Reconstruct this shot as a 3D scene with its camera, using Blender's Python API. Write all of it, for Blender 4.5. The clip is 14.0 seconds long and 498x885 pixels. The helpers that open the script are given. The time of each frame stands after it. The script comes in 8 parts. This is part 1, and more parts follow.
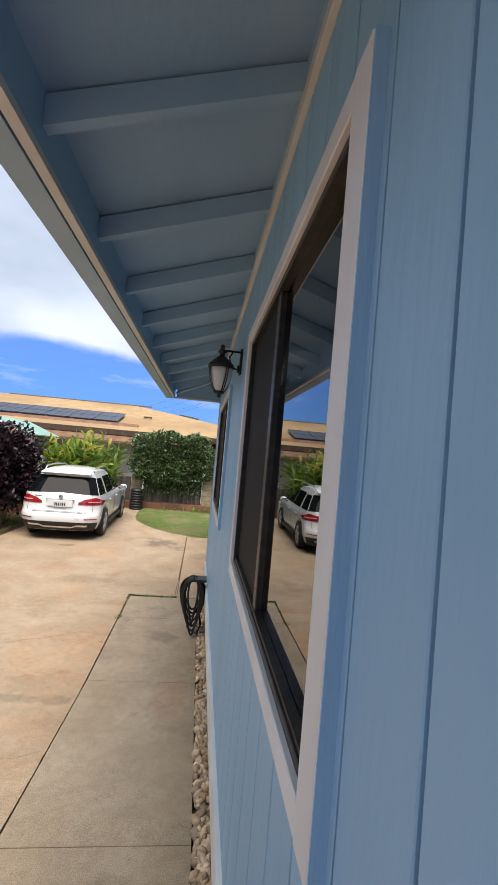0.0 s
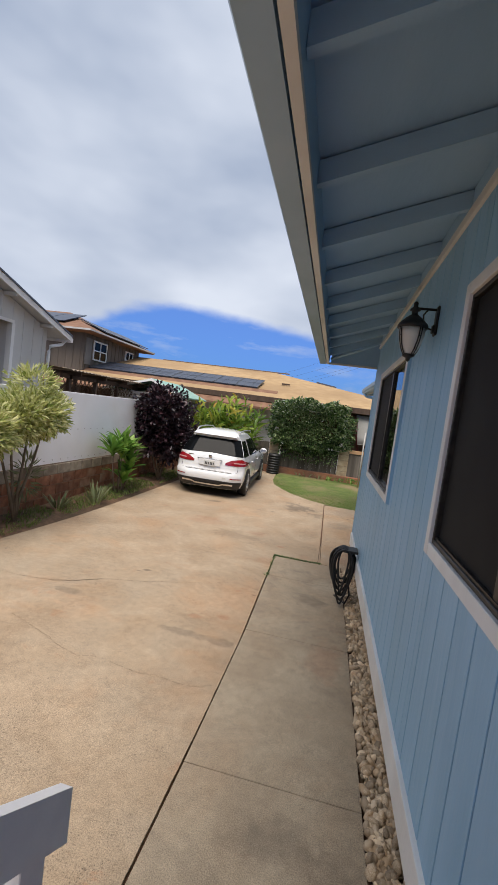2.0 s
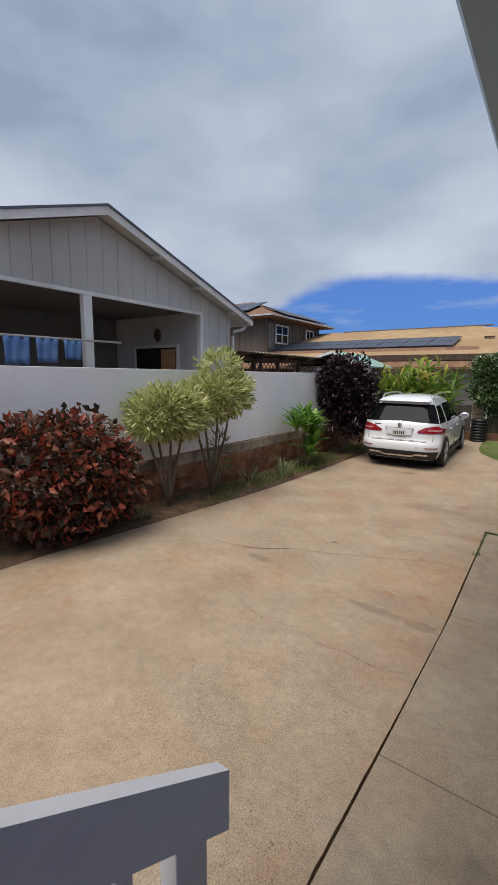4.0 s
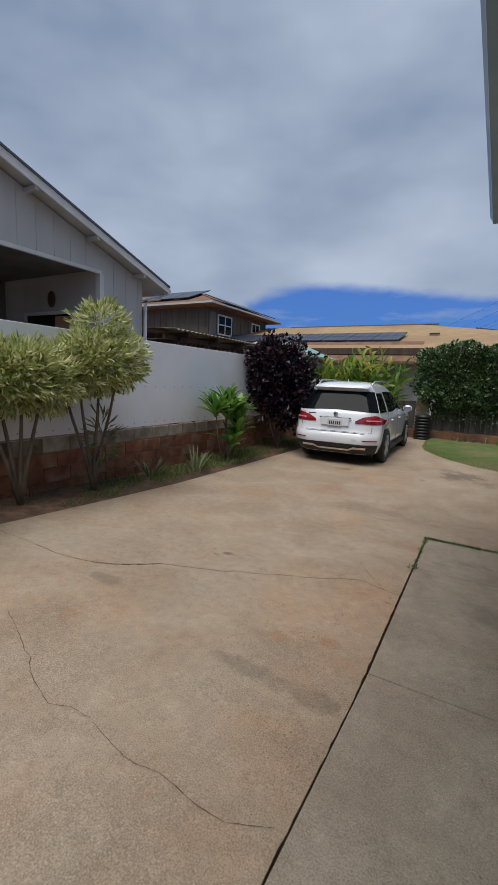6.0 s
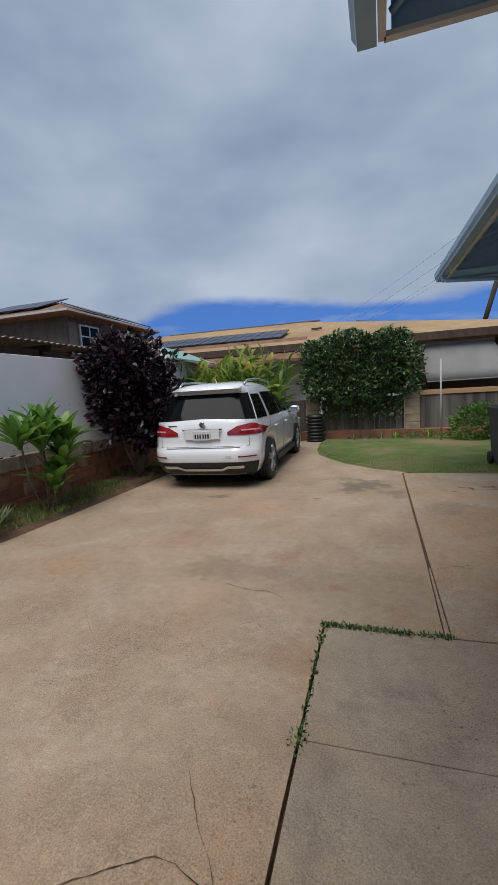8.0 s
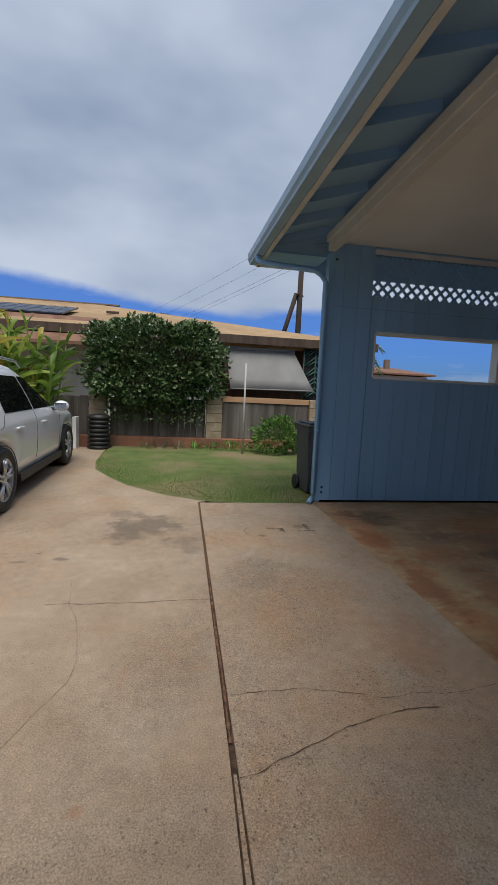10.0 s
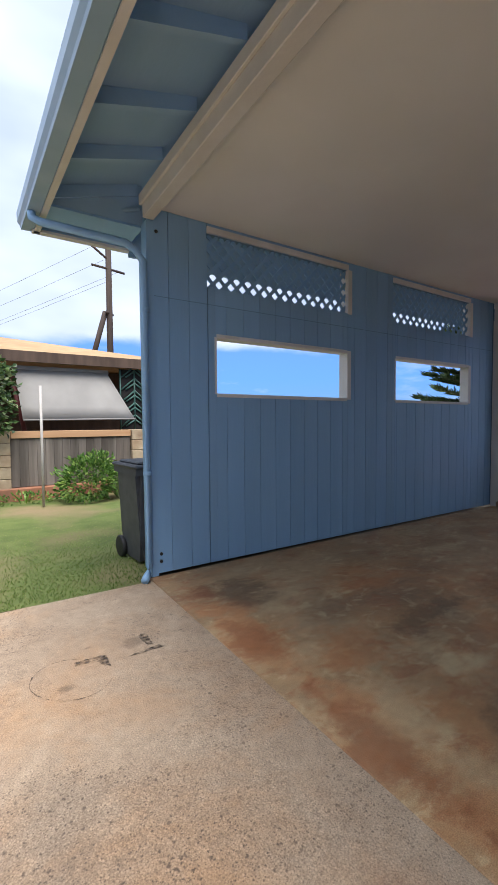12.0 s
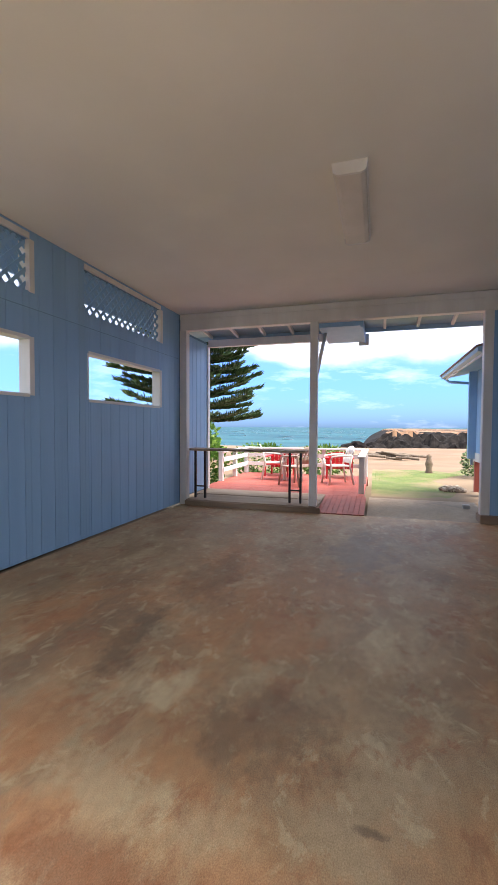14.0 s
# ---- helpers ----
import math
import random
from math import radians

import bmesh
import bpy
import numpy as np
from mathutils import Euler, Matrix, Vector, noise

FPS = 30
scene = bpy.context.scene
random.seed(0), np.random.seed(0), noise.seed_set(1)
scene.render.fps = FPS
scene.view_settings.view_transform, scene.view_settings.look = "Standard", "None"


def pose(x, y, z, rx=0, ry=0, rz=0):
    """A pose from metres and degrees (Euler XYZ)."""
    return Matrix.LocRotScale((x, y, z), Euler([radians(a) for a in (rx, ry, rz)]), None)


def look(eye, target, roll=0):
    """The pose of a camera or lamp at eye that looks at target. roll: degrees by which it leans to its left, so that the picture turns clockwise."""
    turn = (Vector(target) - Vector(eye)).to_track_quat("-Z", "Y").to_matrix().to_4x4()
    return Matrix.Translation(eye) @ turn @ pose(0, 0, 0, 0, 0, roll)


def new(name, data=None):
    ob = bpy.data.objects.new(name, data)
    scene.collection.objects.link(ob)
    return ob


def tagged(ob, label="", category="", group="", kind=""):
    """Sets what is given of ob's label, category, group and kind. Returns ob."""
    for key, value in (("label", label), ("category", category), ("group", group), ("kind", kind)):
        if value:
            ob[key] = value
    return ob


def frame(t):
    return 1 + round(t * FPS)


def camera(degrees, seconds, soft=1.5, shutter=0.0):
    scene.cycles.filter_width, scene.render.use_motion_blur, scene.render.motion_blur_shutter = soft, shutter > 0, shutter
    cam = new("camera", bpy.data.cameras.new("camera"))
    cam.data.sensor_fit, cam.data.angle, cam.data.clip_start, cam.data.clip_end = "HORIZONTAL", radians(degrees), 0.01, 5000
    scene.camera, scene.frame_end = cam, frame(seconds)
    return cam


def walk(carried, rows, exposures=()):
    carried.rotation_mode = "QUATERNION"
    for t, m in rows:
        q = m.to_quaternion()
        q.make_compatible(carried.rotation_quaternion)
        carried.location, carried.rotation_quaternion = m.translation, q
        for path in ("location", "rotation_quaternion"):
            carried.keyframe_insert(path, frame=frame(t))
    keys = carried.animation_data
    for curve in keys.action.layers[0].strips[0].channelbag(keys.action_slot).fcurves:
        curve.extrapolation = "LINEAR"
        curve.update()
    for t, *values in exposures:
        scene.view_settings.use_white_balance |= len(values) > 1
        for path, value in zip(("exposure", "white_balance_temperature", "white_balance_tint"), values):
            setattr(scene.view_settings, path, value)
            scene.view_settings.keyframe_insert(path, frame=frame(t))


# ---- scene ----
cam = camera(61.1, 14.0, 0.9)
PATH = [
    (0, (0.453, 1.044, 2.323), (0.676, 3.031, 2.391), 5.0),
    (0.5, (0.418, 1.016, 2.32), (0.608, 3.005, 2.41), 5.1),
    (1, (0.222, 1.084, 2.27), (0.058, 3.077, 2.23), 4.9),
    (1.5, (0.109, 1.145, 2.264), (-0.176, 3.12, 2.143), 6.1),
    (2, (0.111, 1.149, 2.273), (-0.247, 3.111, 2.125), 7.6),
    (2.5, (0.096, 1.177, 2.279), (-0.338, 3.07, 1.802), 17.9),
    (3, (0.102, 1.176, 2.292), (-0.781, 2.87, 1.698), 1.7),
    (3.2, (0.095, 1.217, 2.263), (-0.888, 2.895, 1.796), 0.5),
    (5.3, (0.115, 2.274, 1.822), (-1.082, 3.859, 1.586), 1.4),
    (5.5, (0.09, 2.466, 1.768), (-1.015, 4.117, 1.536), 2.6),
    (6, (-0.005, 3.096, 1.621), (-0.976, 4.82, 1.328), 2.4),
    (6.5, (-0.008, 3.743, 1.537), (-0.851, 5.541, 1.294), 2.0),
    (7, (-0.047, 4.301, 1.514), (-0.79, 6.143, 1.278), 2.2),
    (7.2, (-0.109, 4.52, 1.508), (-0.848, 6.36, 1.251), 0.4),
    (9.3, (-0.087, 6.768, 1.404), (-0.099, 8.755, 1.184), -3.3),
    (9.5, (-0.08, 6.99, 1.423), (0.039, 8.973, 1.191), -1.9),
    (10, (0.038, 7.458, 1.423), (0.359, 9.418, 1.186), 2.7),
    (10.5, (0.136, 7.925, 1.359), (0.674, 9.844, 1.192), 1.1),
    (11, (0.295, 8.358, 1.406), (1.096, 10.183, 1.247), 3.0),
    (11.5, (0.396, 8.773, 1.437), (1.344, 10.529, 1.306), 2.8),
    (12, (0.514, 9.094, 1.416), (1.599, 10.771, 1.322), -0.4),
    (12.5, (0.681, 9.29, 1.403), (1.923, 10.855, 1.308), 0.2),
    (13, (0.794, 9.402, 1.389), (2.309, 10.705, 1.308), 0.3),
    (13.5, (0.84, 9.431, 1.387), (2.584, 10.407, 1.309), -0.3),
    (14, (0.903, 9.428, 1.384), (2.814, 10.012, 1.309), 0.3),
]
EXPOSURES = [(0.0, 0.6, 6700, 11), (1.5, 0.28, 6700, 12), (3.2, 0.1, 6700, 12), (5.3, -0.4, 6100, 10), (9.5, -0.33, 6200, 10), (11.0, 0.4, 6350, 13), (12.5, 1.1, 6300, 14), (14.0, 1.7, 6700, 16)]
walk(cam, [(t, look(eye, target, roll)) for t, eye, target, roll in PATH], EXPOSURES)

# ---- world and sun ----
SUN_ELEV, SUN_AZ = 65.0, 186.0      # degrees; azimuth clockwise from +y
sun_dir = Vector((math.sin(radians(SUN_AZ)) * math.cos(radians(SUN_ELEV)), math.cos(radians(SUN_AZ)) * math.cos(radians(SUN_ELEV)), math.sin(radians(SUN_ELEV))))
world = bpy.data.worlds.new("sky_world")
scene.world = world
world.use_nodes = True
wn, wl = world.node_tree.nodes, world.node_tree.links
wn.clear()
w_out, w_bg = wn.new("ShaderNodeOutputWorld"), wn.new("ShaderNodeBackground")
w_sky = wn.new("ShaderNodeTexSky")
w_sky.sky_type, w_sky.sun_disc = "NISHITA", False
w_sky.sun_elevation, w_sky.sun_rotation = radians(SUN_ELEV), radians(SUN_AZ)
w_sky.air_density, w_sky.dust_density, w_sky.ozone_density = 1.0, 0.6, 2.5
w_tc, w_map = wn.new("ShaderNodeTexCoord"), wn.new("ShaderNodeMapping")
w_map.inputs["Scale"].default_value = (1.0, 1.0, 2.2)
w_noise, w_fine = wn.new("ShaderNodeTexNoise"), wn.new("ShaderNodeTexNoise")
w_noise.inputs["Scale"].default_value, w_noise.inputs["Detail"].default_value, w_noise.inputs["Roughness"].default_value = 1.6, 8.0, 0.56
w_fine.inputs["Scale"].default_value, w_fine.inputs["Detail"].default_value = 2.0, 4.0
w_sep, w_cover = wn.new("ShaderNodeSeparateXYZ"), wn.new("ShaderNodeMapRange")
w_cover.inputs["From Min"].default_value, w_cover.inputs["From Max"].default_value = 0.175, 0.305
w_cover.inputs["To Min"].default_value, w_cover.inputs["To Max"].default_value = -0.42, 0.34
w_add, w_mask = wn.new("ShaderNodeMath"), wn.new("ShaderNodeMapRange")
w_mask.interpolation_type = "SMOOTHSTEP"
w_mask.inputs["From Min"].default_value, w_mask.inputs["From Max"].default_value = 0.41, 0.60
w_cloud = wn.new("ShaderNodeValToRGB")
w_cloud.color_ramp.elements[0].position, w_cloud.color_ramp.elements[0].color = 0.32, (3.2, 3.95, 5.3, 1)
w_cloud.color_ramp.elements[1].position, w_cloud.color_ramp.elements[1].color = 0.68, (6.2, 6.9, 8.0, 1)
w_blue = wn.new("ShaderNodeMix")
w_blue.data_type, w_blue.blend_type = "RGBA", "MULTIPLY"
w_blue.inputs["Factor"].default_value = 1.0
w_blue.inputs["B"].default_value = (0.56, 0.77, 1.32, 1)
w_mix = wn.new("ShaderNodeMix")
w_mix.data_type = "RGBA"
wl.new(w_tc.outputs["Generated"], w_map.inputs["Vector"])
wl.new(w_map.outputs["Vector"], w_noise.inputs["Vector"])
wl.new(w_map.outputs["Vector"], w_fine.inputs["Vector"])
wl.new(w_tc.outputs["Generated"], w_sep.inputs["Vector"])
w_side, w_bank, w_tilt = wn.new("ShaderNodeMapRange"), wn.new("ShaderNodeValToRGB"), wn.new("ShaderNodeMath")      # the clear band stands highest inland
w_side.inputs["From Min"].default_value, w_side.inputs["From Max"].default_value = -1.0, 1.0
w_tilt.operation = "ADD"
while len(w_bank.color_ramp.elements) < 6:
    w_bank.color_ramp.elements.new(0.5)
w_bank.color_ramp.interpolation = "B_SPLINE"
for e, (side, lift) in zip(w_bank.color_ramp.elements, ((-1.0, 0.15), (-0.56, 0.12), (-0.38, 0.0), (0.06, 0.055), (0.4, 0.05), (1.0, 0.085))):
    e.position, e.color = side * 0.5 + 0.5, (lift, lift, lift, 1)
wl.new(w_sep.outputs["X"], w_side.inputs["Value"])
wl.new(w_side.outputs["Result"], w_bank.inputs["Fac"])
wl.new(w_bank.outputs["Color"], w_tilt.inputs[0])
wl.new(w_sep.outputs["Z"], w_tilt.inputs[1])
wl.new(w_tilt.outputs["Value"], w_cover.inputs["Value"])
wl.new(w_noise.outputs["Fac"], w_add.inputs[0])
wl.new(w_cover.outputs["Result"], w_add.inputs[1])
wl.new(w_add.outputs["Value"], w_mask.inputs["Value"])
wl.new(w_fine.outputs["Fac"], w_cloud.inputs["Fac"])
wl.new(w_sky.outputs["Color"], w_blue.inputs["A"])
w_puff, w_thin, w_both = wn.new("ShaderNodeTexNoise"), wn.new("ShaderNodeMapRange"), wn.new("ShaderNodeMath")      # thin low wisps
w_low = wn.new("ShaderNodeMapping")
w_low.inputs["Scale"].default_value = (1.0, 1.0, 4.5)
w_puff.inputs["Scale"].default_value, w_puff.inputs["Detail"].default_value, w_puff.inputs["Roughness"].default_value = 4.2, 7.0, 0.6
w_thin.inputs["From Min"].default_value, w_thin.inputs["From Max"].default_value, w_thin.inputs["To Max"].default_value = 0.54, 0.76, 0.6
w_both.operation = "MAXIMUM"
wl.new(w_tc.outputs["Generated"], w_low.inputs["Vector"])
wl.new(w_low.outputs["Vector"], w_puff.inputs["Vector"])
wl.new(w_puff.outputs["Fac"], w_thin.inputs["Value"])
wl.new(w_thin.outputs["Result"], w_both.inputs[0])
wl.new(w_mask.outputs["Result"], w_both.inputs[1])
wl.new(w_both.outputs["Value"], w_mix.inputs["Factor"])
w_dim, w_haze = wn.new("ShaderNodeValToRGB"), wn.new("ShaderNodeMix")      # blue sea haze low over the horizon
w_dim.color_ramp.elements[0].position, w_dim.color_ramp.elements[0].color = 0.0, (0.40, 0.52, 0.62, 1)
w_dim.color_ramp.elements[1].position, w_dim.color_ramp.elements[1].color = 0.22, (0.92, 0.98, 1.0, 1)
w_dim.color_ramp.elements.new(0.1).color = (0.56, 0.72, 0.84, 1)
w_haze.data_type, w_haze.blend_type = "RGBA", "MULTIPLY"
w_haze.inputs["Factor"].default_value = 1.0
wl.new(w_sep.outputs["Z"], w_dim.inputs["Fac"])
wl.new(w_blue.outputs["Result"], w_haze.inputs["A"])
wl.new(w_dim.outputs["Color"], w_haze.inputs["B"])
wl.new(w_haze.outputs["Result"], w_mix.inputs["A"])
wl.new(w_cloud.outputs["Color"], w_mix.inputs["B"])
wl.new(w_mix.outputs["Result"], w_bg.inputs["Color"])
wl.new(w_bg.outputs["Background"], w_out.inputs["Surface"])
w_bg.inputs["Strength"].default_value = 0.1
sun = new("sun", bpy.data.lights.new("sun", "SUN"))
sun.data.energy, sun.data.angle, sun.data.color = 3.7, radians(42), (1.0, 0.94, 0.86)
sun.matrix_world = look(sun_dir * 60, (0, 0, 0))


# ---- materials ----
def mat(name, c1, c2=None, scale=6.0, rough=0.7, bump=0.0, bscale=60.0, stretch=(1, 1, 1), c3=None, s3=0.6, lo=0.35, hi=0.65,
        lo3=0.45, hi3=0.7, spec=0.4, metal=0.0, rnd=0.0, island=0.0, speck=None, dist=0.0, coat=0.0):
    """Noise-driven surface: c1 to c2 at the fine scale, c3 laid in at the coarse scale, specks of a darker tone, bump."""
    m = bpy.data.materials.new(name)
    m.use_nodes = True
    n, l = m.node_tree.nodes, m.node_tree.links
    b = n["Principled BSDF"]
    b.inputs["Roughness"].default_value, b.inputs["Metallic"].default_value = rough, metal
    b.inputs["Specular IOR Level"].default_value = spec
    b.inputs["Coat Weight"].default_value = coat
    tc, mp = n.new("ShaderNodeTexCoord"), n.new("ShaderNodeMapping")
    mp.inputs["Scale"].default_value = stretch
    l.new(tc.outputs["Object"], mp.inputs["Vector"])
    vec = mp.outputs["Vector"]
    if rnd:
        oi, sc = n.new("ShaderNodeObjectInfo"), n.new("ShaderNodeVectorMath")
        sc.operation = "ADD"
        cb, mu = n.new("ShaderNodeCombineXYZ"), n.new("ShaderNodeMath")
        mu.operation, mu.inputs[1].default_value = "MULTIPLY", 37.0
        l.new(oi.outputs["Random"], mu.inputs[0])
        for k in "XYZ":
            l.new(mu.outputs["Value"], cb.inputs[k])
        l.new(vec, sc.inputs[0])
        l.new(cb.outputs["Vector"], sc.inputs[1])
        vec = sc.outputs["Vector"]

    def nz(s, det=5.0, d=0.0):
        t = n.new("ShaderNodeTexNoise")
        t.inputs["Scale"].default_value, t.inputs["Detail"].default_value, t.inputs["Distortion"].default_value = s, det, d
        l.new(vec, t.inputs["Vector"])
        return t.outputs["Fac"]

    def ramp(f, a, z, ca, cz):
        r = n.new("ShaderNodeValToRGB")
        r.color_ramp.elements[0].position, r.color_ramp.elements[1].position = a, z
        r.color_ramp.elements[0].color, r.color_ramp.elements[1].color = (*ca, 1), (*cz, 1)
        l.new(f, r.inputs["Fac"])
        return r.outputs["Color"]

    def mix(f, a, bb, mode="MIX"):
        x = n.new("ShaderNodeMix")
        x.data_type, x.blend_type = "RGBA", mode
        if isinstance(f, float):
            x.inputs["Factor"].default_value = f
        else:
            l.new(f, x.inputs["Factor"])
        l.new(a, x.inputs["A"])
        if isinstance(bb, tuple):
            x.inputs["B"].default_value = (*bb, 1)
        else:
            l.new(bb, x.inputs["B"])
        return x.outputs["Result"]

    col = ramp(nz(scale, 6.0, dist), lo, hi, c1, c2 or c1)
    if c3:
        col = mix(ramp(nz(s3, 5.0, 0.3), lo3, hi3, (0, 0, 0), (1, 1, 1)), col, c3)
    if speck:
        sc_, amt, scol = speck
        v = n.new("ShaderNodeTexVoronoi")
        v.inputs["Scale"].default_value = sc_
        l.new(vec, v.inputs["Vector"])
        near = ramp(v.outputs["Distance"], amt, amt + 0.1, (1, 1, 1), (0, 0, 0))
        patch = ramp(nz(0.9, 3.0), 0.45, 0.6, (0, 0, 0), (1, 1, 1))
        col = mix(mix(1.0, near, patch, "MULTIPLY"), col, scol)
    for amount, node, out in ((rnd, "ShaderNodeObjectInfo", "Random"), (island, "ShaderNodeNewGeometry", "Random Per Island")):
        if amount:
            o = n.new(node)
            col = mix(1.0, col, ramp(o.outputs[out], 0.0, 1.0, (1 - amount,) * 3, (1.0 + amount * 0.4,) * 3), "MULTIPLY")
    l.new(col, b.inputs["Base Color"])
    if bump:
        bp = n.new("ShaderNodeBump")
        bp.inputs["Strength"].default_value, bp.inputs["Distance"].default_value = bump, 0.006
        l.new(nz(bscale, 6.0), bp.inputs["Height"])
        l.new(bp.outputs["Normal"], b.inputs["Normal"])
    return m


def concrete(name, c1, c2, layers, rough=0.85, grain=0.30, gscale=150.0, bump=0.5, speck=None, stretch=(1, 1, 1), spec=0.4, spots=(), pits=None):
    """Mottled concrete: two base tones, stain layers (colour, scale, low, high, distortion, strength), a fine grain and worn patches of exposed stones."""
    m = mat(name, c1, c2, 1.7, rough, bump, gscale * 0.8, stretch, lo=0.32, hi=0.68, dist=0.6, spec=spec)
    n, l = m.node_tree.nodes, m.node_tree.links
    b = n["Principled BSDF"]
    col = b.inputs["Base Color"].links[0].from_socket
    mp = [q for q in n if q.bl_idname == "ShaderNodeMapping"][0]

    def nz(sc, det, d):
        t = n.new("ShaderNodeTexNoise")
        t.inputs["Scale"].default_value, t.inputs["Detail"].default_value, t.inputs["Distortion"].default_value = sc, det, d
        t.inputs["Roughness"].default_value = 0.62
        l.new(mp.outputs["Vector"], t.inputs["Vector"])
        return t.outputs["Fac"]

    def ramp(f, a, z, ca, cz):
        r = n.new("ShaderNodeValToRGB")
        if z > 1.0:
            half = n.new("ShaderNodeMath")
            half.operation = "MULTIPLY"
            half.inputs[1].default_value = 0.5
            l.new(f, half.inputs[0])
            f, a, z = half.outputs["Value"], a / 2, min(1.0, z / 2)
        r.color_ramp.elements[0].position, r.color_ramp.elements[1].position = a, z
        r.color_ramp.elements[0].color, r.color_ramp.elements[1].color = (ca, ca, ca, 1), (cz, cz, cz, 1)
        l.new(f, r.inputs["Fac"])
        return r.outputs["Color"]

    def mix(f, a, bb, mode="MIX"):
        x = n.new("ShaderNodeMix")
        x.data_type, x.blend_type = "RGBA", mode
        if isinstance(f, float):
            x.inputs["Factor"].default_value = f
        else:
            l.new(f, x.inputs["Factor"])
        l.new(a, x.inputs["A"])
        if isinstance(bb, tuple):
            x.inputs["B"].default_value = (*bb, 1)
        else:
            l.new(bb, x.inputs["B"])
        return x.outputs["Result"]

    for k, (c, sc, lo_, hi_, d, amt) in enumerate(layers):
        off = n.new("ShaderNodeVectorMath")
        off.operation = "ADD"
        off.inputs[1].default_value = (7.3 * k + 3, 2.9 * k, k)
        l.new(mp.outputs["Vector"], off.inputs[0])
        t = n.new("ShaderNodeTexNoise")
        t.inputs["Scale"].default_value, t.inputs["Detail"].default_value, t.inputs["Distortion"].default_value, t.inputs["Roughness"].default_value = sc, 12.0, d, 0.71
        l.new(off.outputs["Vector"], t.inputs["Vector"])
        col = mix(ramp(t.outputs["Fac"], lo_, hi_, 0.0, amt), col, c)
    if speck:
        sc, width, tone, lo_, hi_ = speck
        v = n.new("ShaderNodeTexVoronoi")
        v.inputs["Scale"].default_value = sc
        l.new(mp.outputs["Vector"], v.inputs["Vector"])
        worn = ramp(nz(0.8, 6.0, 0.4), lo_, hi_, 0.0, 1.0)
        tint = n.new("ShaderNodeSeparateColor")
        l.new(v.outputs["Color"], tint.inputs["Color"])
        stones = mix(1.0, col, ramp(tint.outputs["Red"], 0.0, 1.0, 0.84, 1.12), "MULTIPLY")
        stones = mix(ramp(v.outputs["Distance"], width, width + 0.22, 0.0, 0.26), stones, tone)
        col = mix(worn, col, stones)
    if pits:
        pw, ptone, pl, ph = pits
        for psc, share in ((36.0, 0.62), (64.0, 0.45), (110.0, 0.35)):
            bend = n.new("ShaderNodeTexNoise")
            bend.inputs["Scale"].default_value = psc * 1.6
            l.new(mp.outputs["Vector"], bend.inputs["Vector"])
            shift = n.new("ShaderNodeVectorMath")
            shift.operation = "MULTIPLY_ADD"
            shift.inputs[1].default_value = (0.9 / psc,) * 3
            l.new(bend.outputs["Color"], shift.inputs[0])
            l.new(mp.outputs["Vector"], shift.inputs[2])
            pv = n.new("ShaderNodeTexVoronoi")
            pv.inputs["Scale"].default_value = psc
            l.new(shift.outputs["Vector"], pv.inputs["Vector"])
            psep = n.new("ShaderNodeSeparateColor")
            l.new(pv.outputs["Color"], psep.inputs["Color"])
            chosen = ramp(psep.outputs["Green"], share, share + 0.25, 0.0, 0.85)
            hole = mix(1.0, ramp(pv.outputs["Distance"], pw * 0.6, pw + 0.10, 1.0, 0.0), chosen, "MULTIPLY")
            hole = mix(1.0, hole, ramp(nz(1.1, 8.0, 0.5), pl, ph, 0.0, 0.9), "MULTIPLY")
            col = mix(hole, col, ptone)
    wob = n.new("ShaderNodeTexNoise")
    wob.inputs["Scale"].default_value, wob.inputs["Detail"].default_value = 3.0, 9.0
    wob.inputs["Roughness"].default_value = 0.68
    l.new(mp.outputs["Vector"], wob.inputs["Vector"])
    for x, y, rx, ry, c, amt in spots:
        place = n.new("ShaderNodeMapping")
        place.vector_type = "TEXTURE"
        place.inputs["Location"].default_value, place.inputs["Scale"].default_value = (x, y, 0), (rx, ry, 1e6)
        tc = n.new("ShaderNodeTexCoord")
        l.new(tc.outputs["Object"], place.inputs["Vector"])
        ln, ad = n.new("ShaderNodeVectorMath"), n.new("ShaderNodeMath")
        ln.operation, ad.operation = "LENGTH", "MULTIPLY_ADD"
        l.new(place.outputs["Vector"], ln.inputs[0])
        l.new(wob.outputs["Fac"], ad.inputs[0])
        ad.inputs[1].default_value = 2.6
        l.new(ln.outputs["Value"], ad.inputs[2])
        col = mix(ramp(ad.outputs["Value"], 1.6, 2.0, amt, 0.0), col, c)
    col = mix(1.0, col, ramp(nz(gscale, 3.0, 0.0), 0.3, 0.7, 1.0 - grain, 1.0 + grain), "MULTIPLY")
    col = mix(1.0, col, ramp(nz(14.0, 6.0, 0.0), 0.3, 0.7, 1.0 - grain * 0.4, 1.0 + grain * 0.4), "MULTIPLY")
    l.new(col, b.inputs["Base Color"])
    return m


